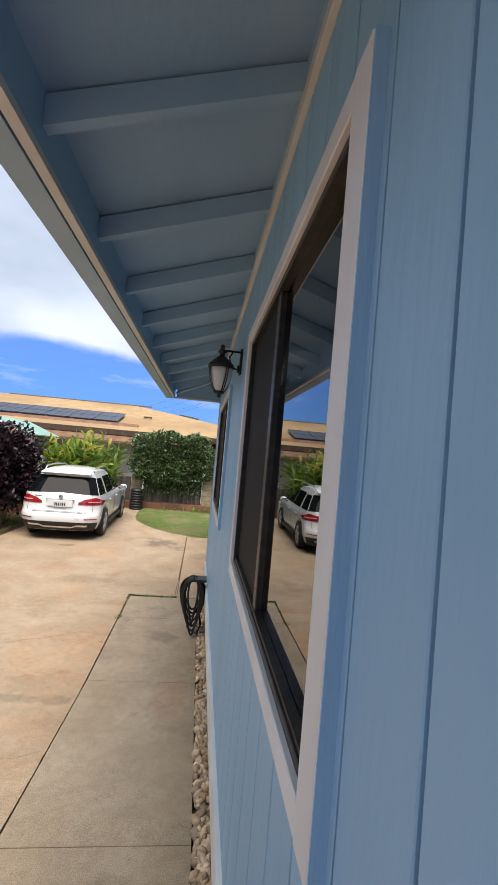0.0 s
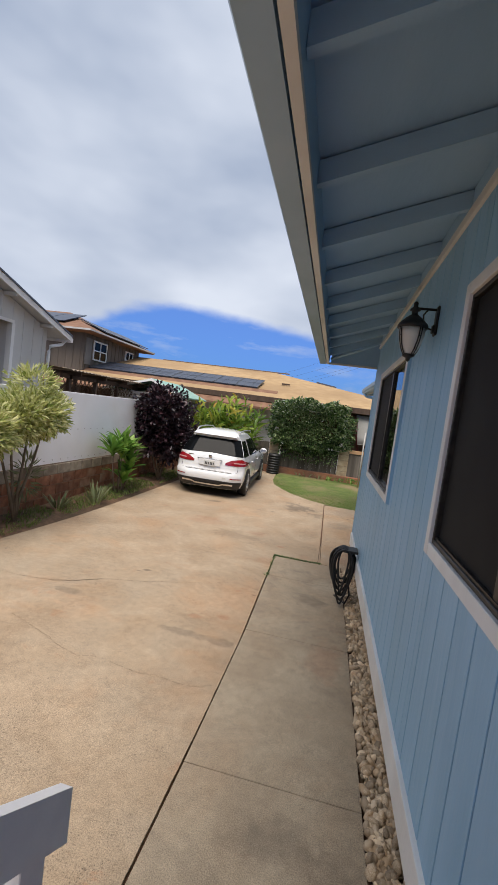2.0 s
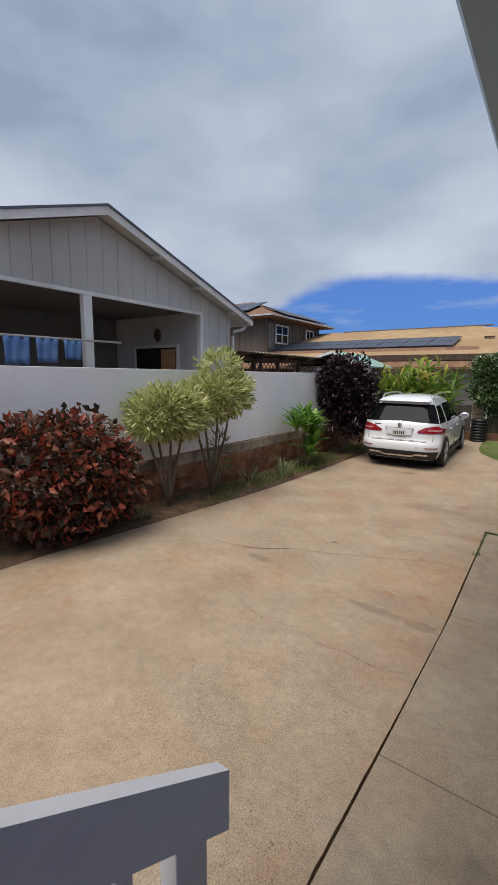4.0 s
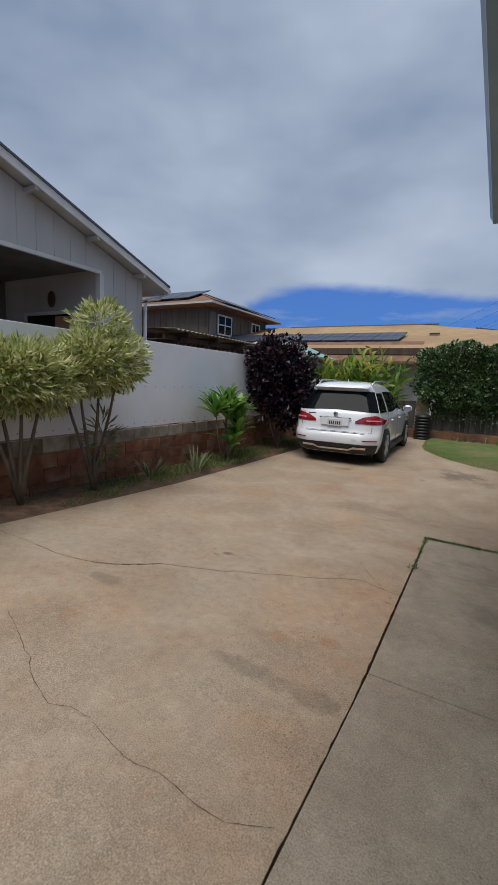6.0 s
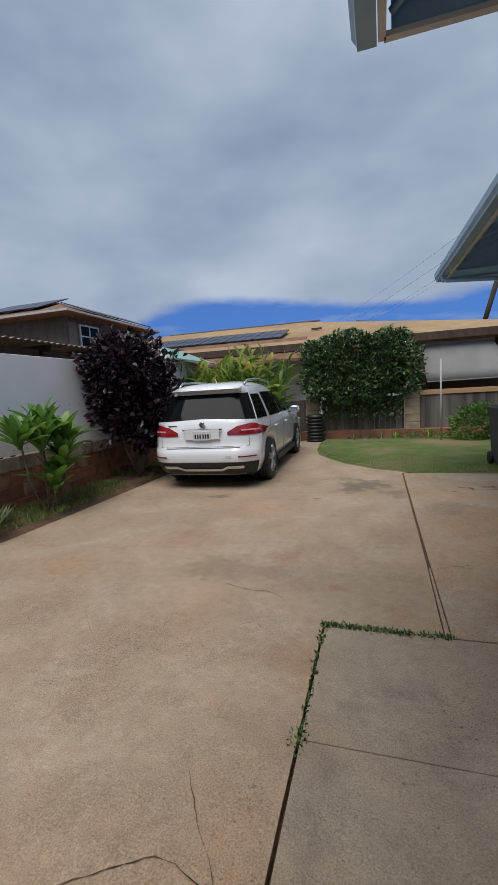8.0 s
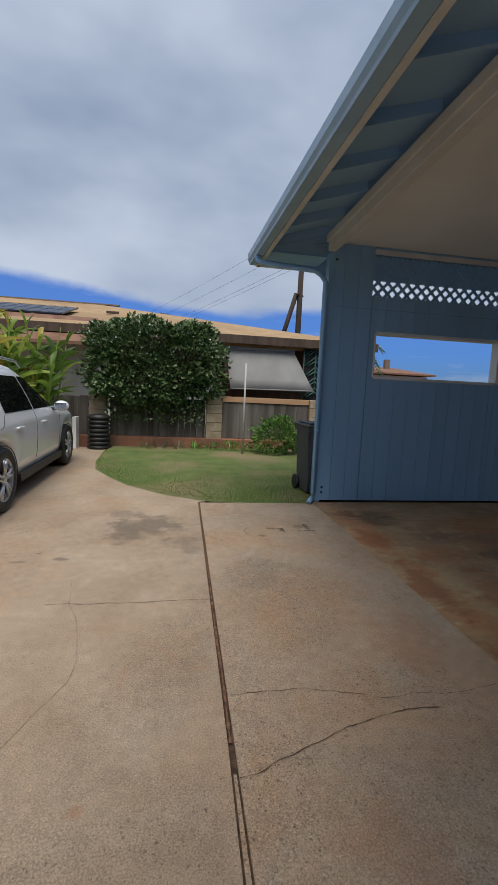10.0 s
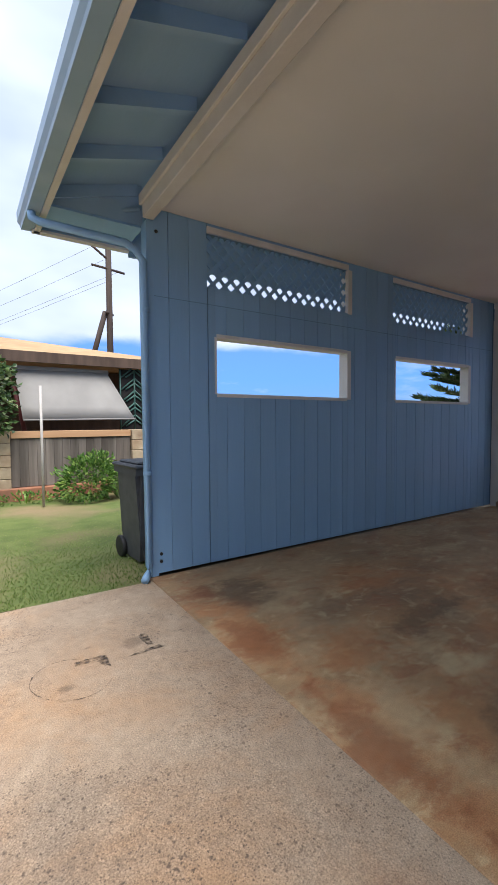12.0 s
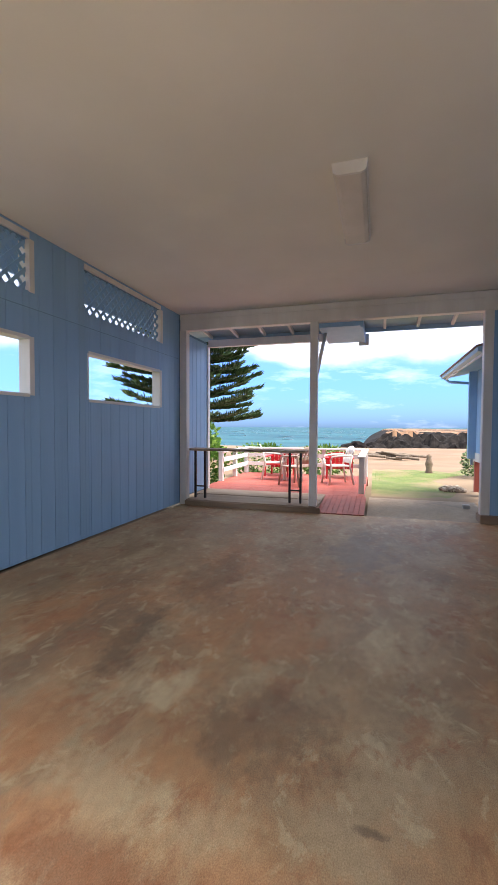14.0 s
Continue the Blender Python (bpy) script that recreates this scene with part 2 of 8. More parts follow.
def leaf_mat(name, stops, rough=0.5, through_light=0.25):
    """Leaf colours picked leaf by leaf, with a little light passing through."""
    m = bpy.data.materials.new(name)
    m.use_nodes = True
    n, l = m.node_tree.nodes, m.node_tree.links
    b = n["Principled BSDF"]
    g, r = n.new("ShaderNodeNewGeometry"), n.new("ShaderNodeValToRGB")
    while len(r.color_ramp.elements) < len(stops):
        r.color_ramp.elements.new(0.5)
    for e, (p, c) in zip(r.color_ramp.elements, stops):
        e.position, e.color = p, (*c, 1)
    l.new(g.outputs["Random Per Island"], r.inputs["Fac"])
    l.new(r.outputs["Color"], b.inputs["Base Color"])
    b.inputs["Roughness"].default_value, b.inputs["Specular IOR Level"].default_value = rough, 0.35
    tr, ms = n.new("ShaderNodeBsdfTranslucent"), n.new("ShaderNodeMixShader")
    ms.inputs["Fac"].default_value = through_light
    l.new(r.outputs["Color"], tr.inputs["Color"])
    l.new(b.outputs["BSDF"], ms.inputs[1])
    l.new(tr.outputs["BSDF"], ms.inputs[2])
    l.new(ms.outputs["Shader"], n["Material Output"].inputs["Surface"])
    return m


def glass_mat(name, tint, ior=1.5, rough=0.0):
    m = bpy.data.materials.new(name)
    m.use_nodes = True
    b = m.node_tree.nodes["Principled BSDF"]
    b.inputs["Base Color"].default_value = (*tint, 1)
    b.inputs["Transmission Weight"].default_value, b.inputs["IOR"].default_value, b.inputs["Roughness"].default_value = 1.0, ior, rough
    return m


M_blue = mat("blue_siding_paint", (0.25, 0.445, 0.68), (0.28, 0.485, 0.715), 5, 0.5, 0.4, 40, (1, 1, 0.12), c3=(0.26, 0.445, 0.66), s3=0.8, spec=0.4, rnd=0.04)
M_blue_rough = mat("blue_house_paint", (0.25, 0.455, 0.64), (0.30, 0.51, 0.70), 4, 0.5, 1.0, 20, (1, 1, 0.14), c3=(0.265, 0.46, 0.63), s3=0.9, spec=0.45, rnd=0.04)
M_blue_eave = mat("blue_eave_paint", (0.285, 0.45, 0.615), (0.325, 0.49, 0.65), 3, 0.6, 0.25, 40, (1, 0.3, 1), spec=0.3)
M_gutter = mat("blue_grey_gutter_paint", (0.28, 0.41, 0.52), (0.33, 0.46, 0.57), 4, 0.35, 0.05, 30, c3=(0.24, 0.36, 0.45), s3=1.2)
# Wall blue darkened: the shade in grooves and holes is put into the colour.
M_groove = mat("groove_shade_blue", (0.13, 0.25, 0.40), (0.15, 0.28, 0.43), 5, 0.7)
M_white = mat("white_trim_paint", (0.70, 0.70, 0.70), (0.78, 0.78, 0.77), 5, 0.5, 0.2, 60, (1, 1, 0.3), c3=(0.62, 0.61, 0.58), s3=1.4)
M_cream = mat("cream_beam_paint", (0.62, 0.60, 0.56), (0.70, 0.68, 0.63), 4, 0.5, 0.2, 40, c3=(0.56, 0.53, 0.47), s3=1.0)
M_ceil = mat("ceiling_paint", (0.75, 0.74, 0.69), (0.79, 0.78, 0.73), 1.6, 0.75, 0.15, 90, c3=(0.72, 0.71, 0.66), s3=0.5)
SOOT = (0.035, 0.03, 0.027)
DARK, RUST = (0.10, 0.08, 0.062), (0.30, 0.135, 0.07)
M_drive = concrete("tan_driveway_concrete", (0.315, 0.228, 0.148), (0.39, 0.30, 0.208), [((0.43, 0.245, 0.13), 0.55, 0.50, 0.68, 0.5, 0.62), ((0.33, 0.275, 0.205), 0.4, 0.50, 0.66, 0.6, 0.55), ((0.22, 0.16, 0.11), 0.8, 0.58, 0.76, 1.2, 0.35), ((0.36, 0.17, 0.085), 2.2, 0.61, 0.72, 0.8, 0.6), ((0.17, 0.12, 0.085), 5.0, 0.66, 0.74, 0.5, 0.5)],
                   speck=(125, 0.40, (0.20, 0.145, 0.10), 0.47, 0.60), pits=(0.22, (0.10, 0.072, 0.052), 0.46, 0.62),
                   spots=[(-0.3, 11.75, 0.62, 0.62, DARK, 0.62), (-0.55, 12.2, 0.4, 0.3, DARK, 0.4), (0.12, 11.3, 0.25, 0.4, DARK, 0.4), (-1.93, 6.2, 0.08, 0.06, DARK, 0.7), (-2.0, 6.13, 0.05, 0.03, DARK, 0.5), (-1.0, 4.92, 0.30, 0.10, DARK, 0.4), (-0.63, 4.9, 0.28, 0.10, DARK, 0.35), (-2.4, 5.22, 0.25, 0.10, DARK, 0.35), (-2.3, 11.0, 0.3, 0.2, DARK, 0.5), (-1.2, 10.9, 0.22, 0.06, DARK, 0.7), (-0.9, 10.95, 0.1, 0.06, DARK, 0.6),
                          (-0.97, 5.29, 0.12, 0.08, RUST, 0.4), (-0.68, 5.39, 0.10, 0.10, RUST, 0.4), (-0.69, 6.15, 0.07, 0.06, RUST, 0.4), (-0.27, 8.78, 0.06, 0.05, RUST, 0.45), (-0.4, 8.38, 0.10, 0.08, RUST, 0.4), (-0.5, 7.5, 0.5, 0.25, RUST, 0.25), (0.05, 8.1, 0.18, 0.22, RUST, 0.3), (-2.0, 9.2, 0.7, 0.5, RUST, 0.3), (-0.9, 8.9, 0.4, 0.3, RUST, 0.25), (-1.3, 8.6, 0.7, 0.4, DARK, 0.25)])
M_walk = concrete("grey_walk_concrete", (0.285, 0.222, 0.155), (0.35, 0.285, 0.205), [((0.32, 0.225, 0.145), 0.8, 0.48, 0.66, 0.5, 0.6), ((0.16, 0.128, 0.10), 0.8, 0.52, 0.70, 1.0, 0.7), ((0.31, 0.15, 0.095), 3.0, 0.62, 0.72, 0.6, 0.5), ((0.11, 0.09, 0.072), 6.0, 0.64, 0.72, 0.5, 0.5)], speck=(135, 0.38, (0.12, 0.10, 0.08), 0.54, 0.66), pits=(0.20, (0.08, 0.064, 0.052), 0.50, 0.66),
                  spots=[(0.2, 6.3, 0.4, 0.3, DARK, 0.4), (0.05, 3.2, 0.4, 0.25, DARK, 0.35), (0.35, 5.0, 0.25, 0.6, RUST, 0.3), (0.5, 2.9, 0.2, 0.5, DARK, 0.4)])
M_apron = concrete("exposed_aggregate_concrete", (0.36, 0.265, 0.18), (0.44, 0.345, 0.245), [((0.43, 0.255, 0.13), 0.8, 0.44, 0.64, 0.5, 0.7), ((0.35, 0.28, 0.205), 0.6, 0.50, 0.70, 1.0, 0.45)], grain=0.3, speck=(120, 0.42, (0.16, 0.115, 0.08), 0.40, 0.55), pits=(0.26, (0.085, 0.06, 0.045), 0.40, 0.56), bump=0.8,
                   spots=[(0.75, 8.3, 0.3, 0.6, RUST, 0.3), (1.45, 9.6, 0.35, 0.6, RUST, 0.35), (0.7, 10.6, 0.4, 0.5, DARK, 0.25), (0.87, 11.47, 0.09, 0.05, SOOT, 0.4), (1.06, 11.84, 0.08, 0.04, SOOT, 0.35), (1.33, 11.74, 0.12, 0.10, SOOT, 0.3)])
EDGE = (0.20, 0.065, 0.03)
TAN, BROWN, ORANGE = (0.54, 0.42, 0.24), (0.105, 0.068, 0.042), (0.44, 0.185, 0.072)
M_floor = concrete("stained_carport_concrete", (0.32, 0.205, 0.105), (0.45, 0.315, 0.175), [((0.45, 0.215, 0.09), 0.5, 0.46, 0.60, 0.35, 0.75), ((0.21, 0.15, 0.095), 0.5, 0.50, 0.66, 0.4, 0.7), ((0.52, 0.40, 0.225), 1.6, 0.53, 0.63, 0.5, 0.48), ((0.56, 0.44, 0.255), 5.0, 0.55, 0.61, 0.6, 0.45), ((0.30, 0.12, 0.055), 3.2, 0.55, 0.62, 0.4, 0.5), ((0.10, 0.062, 0.04), 9.0, 0.63, 0.72, 0.5, 0.45), ((0.46, 0.38, 0.26), 22.0, 0.62, 0.70, 0.3, 0.5)], rough=0.55, grain=0.25, bump=0.35, stretch=(1.0, 1.4, 1), spec=0.18,
                   spots=[(4.5, 10.83, 1.1, 0.45, BROWN, 0.3), (3.3, 10.95, 0.9, 0.22, BROWN, 0.5), (2.75, 9.9, 0.5, 0.5, BROWN, 0.45), (2.86, 10.5, 0.28, 0.25, TAN, 0.75), (2.2, 10.45, 0.35, 0.5, TAN, 0.45), (2.2, 9.95, 0.25, 0.35, TAN, 0.4), (2.05, 11.6, 0.35, 1.0, ORANGE, 0.6), (2.0, 9.4, 0.3, 1.3, ORANGE, 0.5), (2.05, 10.6, 0.3, 0.3, ORANGE, 0.6), (2.45, 10.9, 0.5, 0.4, ORANGE, 0.55), (3.6, 10.0, 0.7, 0.4, ORANGE, 0.5), (3.6, 9.4, 0.5, 0.25, TAN, 0.35), (3.4, 11.6, 0.7, 0.2, ORANGE, 0.45), (2.3, 12.1, 0.5, 0.5, BROWN, 0.6), (2.35, 9.42, 0.04, 0.09, BROWN, 0.6), (5.6, 9.6, 1.2, 0.6, (0.20, 0.16, 0.125), 0.5), (6.2, 11.5, 1.0, 0.6, (0.30, 0.225, 0.15), 0.4), (2.0, 11.3, 0.28, 0.6, EDGE, 0.45), (1.95, 10.3, 0.25, 0.7, EDGE, 0.55), (1.9, 9.3, 0.2, 0.7, EDGE, 0.5), (2.05, 12.15, 0.3, 0.25, EDGE, 0.5), (3.08, 11.55, 0.16, 0.05, TAN, 0.6)])
M_crack = mat("dark_crack_soil", (0.045, 0.028, 0.018), (0.13, 0.072, 0.042), 22, 0.95)
M_redsoil = mat("red_joint_soil", (0.10, 0.048, 0.026), (0.24, 0.12, 0.068), 25, 0.95)
M_hair = mat("fine_crack_dust", (0.17, 0.125, 0.085), (0.22, 0.165, 0.115), 30, 0.95)
M_black = mat("black_metal_paint", (0.012, 0.012, 0.013), (0.02, 0.02, 0.02), 20, 0.45, 0.1, 80)
M_frame = mat("dark_bronze_aluminium", (0.022, 0.020, 0.018), (0.045, 0.04, 0.035), 25, 0.4, 0.1, 60, metal=0.3)
M_screen = mat("dark_insect_screen", (0.014, 0.013, 0.013), (0.02, 0.019, 0.018), 4, 0.75, 0.1, 200, spec=0.2)
M_glass = glass_mat("tinted_window_glass", (0.05, 0.05, 0.05), 3.2)
M_frost = mat("frosted_lamp_glass", (0.62, 0.60, 0.56), (0.68, 0.66, 0.62), 6, 0.3)
M_rubber = mat("black_rubber", (0.014, 0.014, 0.015), (0.025, 0.025, 0.026), 20, 0.55, 0.1, 60)
M_block = mat("red_stained_concrete_block", (0.16, 0.062, 0.032), (0.29, 0.125, 0.068), 6, 0.9, 0.9, 60, c3=(0.34, 0.24, 0.165), s3=1.6, lo3=0.54, hi3=0.74, rnd=0.3)
M_cap = mat("grey_concrete_block", (0.28, 0.23, 0.175), (0.42, 0.35, 0.27), 7, 0.9, 0.8, 60, c3=(0.13, 0.085, 0.055), s3=1.9, lo3=0.48, hi3=0.68, rnd=0.2)
M_pillar = mat("tan_concrete_block", (0.36, 0.285, 0.19), (0.48, 0.39, 0.27), 7, 0.9, 0.8, 60, c3=(0.27, 0.18, 0.11), s3=1.7, rnd=0.15)
M_mortar = mat("mortar", (0.17, 0.12, 0.085), (0.23, 0.17, 0.12), 9, 0.95, 0.6, 80)
M_wwall = mat("white_plaster_wall", (0.80, 0.80, 0.83), (0.85, 0.85, 0.87), 1.3, 0.6, 0.15, 40, c3=(0.76, 0.74, 0.72), s3=0.7)
M_curb = mat("red_stained_curb", (0.24, 0.10, 0.055), (0.36, 0.17, 0.10), 3, 0.9, 0.6, 40, c3=(0.16, 0.09, 0.06), s3=1.2)
M_soil = mat("red_soil", (0.085, 0.048, 0.028), (0.17, 0.10, 0.06), 9, 0.95, 1.0, 40, c3=(0.07, 0.05, 0.03), s3=1.3)
M_sand = mat("coastal_sand_ground", (0.165, 0.115, 0.07), (0.22, 0.16, 0.10), 0.6, 0.95, 0.6, 12, c3=(0.17, 0.10, 0.055), s3=0.12)
M_grassbase = mat("lawn_soil_and_turf", (0.085, 0.12, 0.03), (0.13, 0.165, 0.045), 3.0, 0.95, 0.8, 50, c3=(0.22, 0.17, 0.09), s3=0.7, lo3=0.46, hi3=0.66)
M_grass = leaf_mat("grass_blades", [(0, (0.10, 0.17, 0.034)), (0.6, (0.17, 0.255, 0.055)), (1, (0.30, 0.29, 0.12))])
M_fence = mat("weathered_grey_fence_wood", (0.095, 0.082, 0.068), (0.20, 0.175, 0.15), 7, 0.9, 0.7, 40, (1, 1, 0.08), c3=(0.07, 0.055, 0.045), s3=1.4, rnd=0.3)
M_newwood = mat("fresh_cedar_rail", (0.42, 0.24, 0.12), (0.52, 0.32, 0.18), 8, 0.7, 0.3, 40, (0.1, 1, 1))
M_red = mat("red_deck_paint", (0.34, 0.075, 0.055), (0.42, 0.105, 0.075), 5, 0.65, 0.3, 50, (1, 0.2, 1), c3=(0.30, 0.08, 0.06), s3=1.2, rnd=0.1)
M_railp = mat("grey_white_rail_paint", (0.66, 0.66, 0.69), (0.72, 0.72, 0.74), 6, 0.5, 0.1, 50)
M_stone = mat("river_gravel", (0.44, 0.31, 0.19), (0.68, 0.55, 0.40), 8, 0.7, 0.3, 40, rnd=0.55)
M_stones = mat("river_gravel_bed", (0.42, 0.29, 0.175), (0.66, 0.53, 0.38), 8, 0.7, 0.3, 40, island=0.6)
M_tanroof = mat("tan_shingle_roof", (0.34, 0.225, 0.115), (0.42, 0.29, 0.155), 2.5, 0.9, 0.7, 14, c3=(0.29, 0.19, 0.10), s3=0.3)
M_brownroof = mat("brown_shingle_roof", (0.17, 0.088, 0.055), (0.24, 0.135, 0.085), 3.0, 0.9, 0.6, 20)
M_solar = mat("solar_panel_glass", (0.035, 0.045, 0.07), (0.05, 0.06, 0.09), 3, 0.3, spec=0.2)
M_solarframe = mat("solar_panel_frame", (0.12, 0.13, 0.15), None, 3, 0.4, metal=0.6)
M_taupe = mat("taupe_board_siding", (0.105, 0.088, 0.075), (0.14, 0.118, 0.10), 3, 0.8, 0.4, 30, (1, 1, 0.2))
M_gable = mat("pale_grey_siding", (0.50, 0.50, 0.49), (0.56, 0.56, 0.55), 2.5, 0.7, 0.3, 40, (1, 1, 0.15), c3=(0.45, 0.44, 0.42), s3=0.7)
# Dimness of rooms and lanai put into a dark grey; also colours the shutter.
M_darkroom = mat("shade_toned_grey", (0.16, 0.15, 0.14), (0.2, 0.19, 0.18), 2, 0.8)
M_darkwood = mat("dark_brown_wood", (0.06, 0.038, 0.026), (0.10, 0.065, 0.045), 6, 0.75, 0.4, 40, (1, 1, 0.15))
M_pole = mat("creosoted_pole", (0.035, 0.026, 0.022), (0.06, 0.045, 0.036), 8, 0.9, 0.5, 30, (1, 1, 0.1))
M_shade = mat("off_white_canvas", (0.24, 0.235, 0.22), (0.28, 0.275, 0.255), 2, 0.8, 0.1, 60)
M_teal = mat("teal_corrugated_roof", (0.20, 0.38, 0.33), (0.26, 0.44, 0.38), 3, 0.6, c3=(0.30, 0.36, 0.31), s3=0.8)
M_bin = mat("grey_bin_plastic", (0.055, 0.058, 0.062), (0.075, 0.078, 0.082), 10, 0.55, 0.2, 90)
M_bark = mat("grey_brown_bark", (0.11, 0.085, 0.06), (0.20, 0.16, 0.12), 12, 0.9, 0.8, 40, (1, 1, 0.3))
M_carpaint = mat("white_car_paint", (0.74, 0.75, 0.76), (0.76, 0.77, 0.78), 2, 0.25, spec=0.5, coat=0.8)
M_cartrim = mat("black_car_plastic", (0.018, 0.018, 0.02), (0.03, 0.03, 0.032), 20, 0.5, 0.1, 120)
M_carglass = mat("dark_car_glass", (0.004, 0.0045, 0.005), (0.006, 0.007, 0.008), 2, 0.03, spec=0.09)
M_lightred = mat("red_lamp_lens", (0.22, 0.006, 0.010), (0.30, 0.010, 0.016), 30, 0.12, spec=0.6, coat=0.5)
M_lightwhite = mat("clear_lamp_lens", (0.50, 0.26, 0.26), (0.58, 0.34, 0.34), 30, 0.12, spec=0.6, coat=0.5)
M_chrome = mat("brushed_chrome", (0.62, 0.62, 0.63), (0.70, 0.70, 0.71), 20, 0.22, metal=1.0)
M_alloy = mat("silver_alloy", (0.50, 0.51, 0.52), (0.58, 0.59, 0.60), 10, 0.3, metal=0.8)
M_plate = mat("number_plate_paint", (0.55, 0.55, 0.54), (0.62, 0.62, 0.60), 12, 0.4)
M_plastic = mat("white_chair_plastic", (0.62, 0.59, 0.55), (0.70, 0.67, 0.63), 8, 0.45, 0.1, 60)
M_beige = mat("beige_chair_plastic", (0.40, 0.31, 0.25), (0.46, 0.36, 0.29), 8, 0.5, 0.1, 60)
M_redplastic = mat("red_seat_paint", (0.42, 0.012, 0.02), (0.5, 0.02, 0.03), 8, 0.45, 0.1, 60)
M_platform = mat("worn_platform_wood", (0.30, 0.22, 0.15), (0.42, 0.32, 0.23), 5, 0.8, 0.5, 50, (1, 0.2, 1), c3=(0.20, 0.13, 0.09), s3=1.1)
M_rock = mat("black_lava_rock", (0.007, 0.0065, 0.006), (0.024, 0.021, 0.019), 0.9, 0.95, 1.0, 2.0, spec=0.1)
M_rocktop = mat("brown_headland_earth", (0.15, 0.08, 0.042), (0.24, 0.145, 0.08), 0.08, 0.95, 0.5, 1.0)
M_foam = mat("sea_foam", (0.72, 0.76, 0.78), (0.8, 0.82, 0.83), 2, 0.8)
M_shirt = mat("pale_blue_cloth", (0.10, 0.20, 0.42), (0.16, 0.28, 0.52), 6, 0.9, 0.3, 80)
M_pipe = mat("black_corrugated_plastic", (0.013, 0.013, 0.013), (0.022, 0.022, 0.021), 15, 0.5)
M_pvc = mat("galvanised_stake", (0.38, 0.36, 0.33), (0.46, 0.44, 0.41), 10, 0.5)

M_sea = bpy.data.materials.new("sea_water")
M_sea.use_nodes = True
_n, _l = M_sea.node_tree.nodes, M_sea.node_tree.links
_b = _n["Principled BSDF"]
_b.inputs["Roughness"].default_value, _b.inputs["IOR"].default_value, _b.inputs["Specular IOR Level"].default_value = 0.5, 1.33, 0.06
_tc, _mp = _n.new("ShaderNodeTexCoord"), _n.new("ShaderNodeMapping")
_mp.inputs["Scale"].default_value = (0.05, 0.012, 1)
_nz, _rp, _bp = _n.new("ShaderNodeTexNoise"), _n.new("ShaderNodeValToRGB"), _n.new("ShaderNodeBump")
_nz.inputs["Scale"].default_value, _nz.inputs["Detail"].default_value = 1.0, 9.0
_rp.color_ramp.elements[0].position, _rp.color_ramp.elements[0].color = 0.38, (0.012, 0.052, 0.075, 1)
_rp.color_ramp.elements[1].position, _rp.color_ramp.elements[1].color = 0.62, (0.03, 0.105, 0.125, 1)
_bp.inputs["Strength"].default_value, _bp.inputs["Distance"].default_value = 0.9, 2.0
_l.new(_tc.outputs["Object"], _mp.inputs["Vector"])
_l.new(_mp.outputs["Vector"], _nz.inputs["Vector"])
_l.new(_nz.outputs["Fac"], _rp.inputs["Fac"])
_l.new(_rp.outputs["Color"], _b.inputs["Base Color"])
_l.new(_nz.outputs["Fac"], _bp.inputs["Height"])
_l.new(_bp.outputs["Normal"], _b.inputs["Normal"])

# leaves
L_vine = leaf_mat("vine_leaves", [(0, (0.020, 0.044, 0.016)), (0.4, (0.065, 0.125, 0.040)), (0.75, (0.15, 0.235, 0.08)), (1, (0.42, 0.48, 0.26))], 0.3, 0.2)
L_dark = leaf_mat("purple_black_leaves", [(0, (0.010, 0.007, 0.010)), (0.7, (0.028, 0.015, 0.021)), (1, (0.062, 0.026, 0.032))], 0.35, 0.1)
L_copper = leaf_mat("copper_red_leaves", [(0, (0.03, 0.026, 0.016)), (0.45, (0.10, 0.06, 0.035)), (0.7, (0.20, 0.065, 0.035)), (0.9, (0.40, 0.07, 0.045)), (1, (0.50, 0.18, 0.10))], 0.4, 0.25)
L_yellow = leaf_mat("variegated_yellow_leaves", [(0, (0.20, 0.27, 0.06)), (0.3, (0.50, 0.53, 0.18)), (1, (0.80, 0.78, 0.45))], 0.5, 0.35)
L_ti = leaf_mat("bright_green_broad_leaves", [(0, (0.06, 0.15, 0.025)), (0.6, (0.15, 0.30, 0.05)), (1, (0.30, 0.45, 0.09))], 0.4, 0.35)
L_banana = leaf_mat("yellow_green_tropical_leaves", [(0, (0.07, 0.14, 0.022)), (0.5, (0.20, 0.31, 0.045)), (0.85, (0.40, 0.46, 0.08)), (1, (0.55, 0.33, 0.07))], 0.4, 0.4)
L_shrub = leaf_mat("light_green_shrub_leaves", [(0, (0.05, 0.12, 0.025)), (0.6, (0.12, 0.24, 0.045)), (1, (0.26, 0.38, 0.09))])
L_pine = leaf_mat("dark_pine_needles", [(0, (0.02, 0.045, 0.016)), (0.6, (0.05, 0.095, 0.03)), (1, (0.11, 0.17, 0.06))], 0.6, 0.15)
L_agave = leaf_mat("grey_green_blades", [(0, (0.10, 0.13, 0.06)), (1, (0.22, 0.24, 0.11))])


# ---- mesh helpers ----
def link(name, me, material, parent=None, label="", smooth=False):
    if material:
        me.materials.append(material)
    if smooth:
        for p in me.polygons:
            p.use_smooth = True
    ob = new(name, me)
    if parent:
        ob.parent = parent
    if label:
        tagged(ob, label)
    return ob


def part(name, bm, material, parent=None, label="", smooth=False):
    me = bpy.data.meshes.new(name)
    bm.normal_update()
    bm.to_mesh(me)
    bm.free()
    return link(name, me, material, parent, label, smooth)


def raw(name, verts, faces, material, parent=None, label="", smooth=False):
    me = bpy.data.meshes.new(name)
    me.from_pydata([tuple(v) for v in verts], [], faces)
    me.update()
    return link(name, me, material, parent, label, smooth)


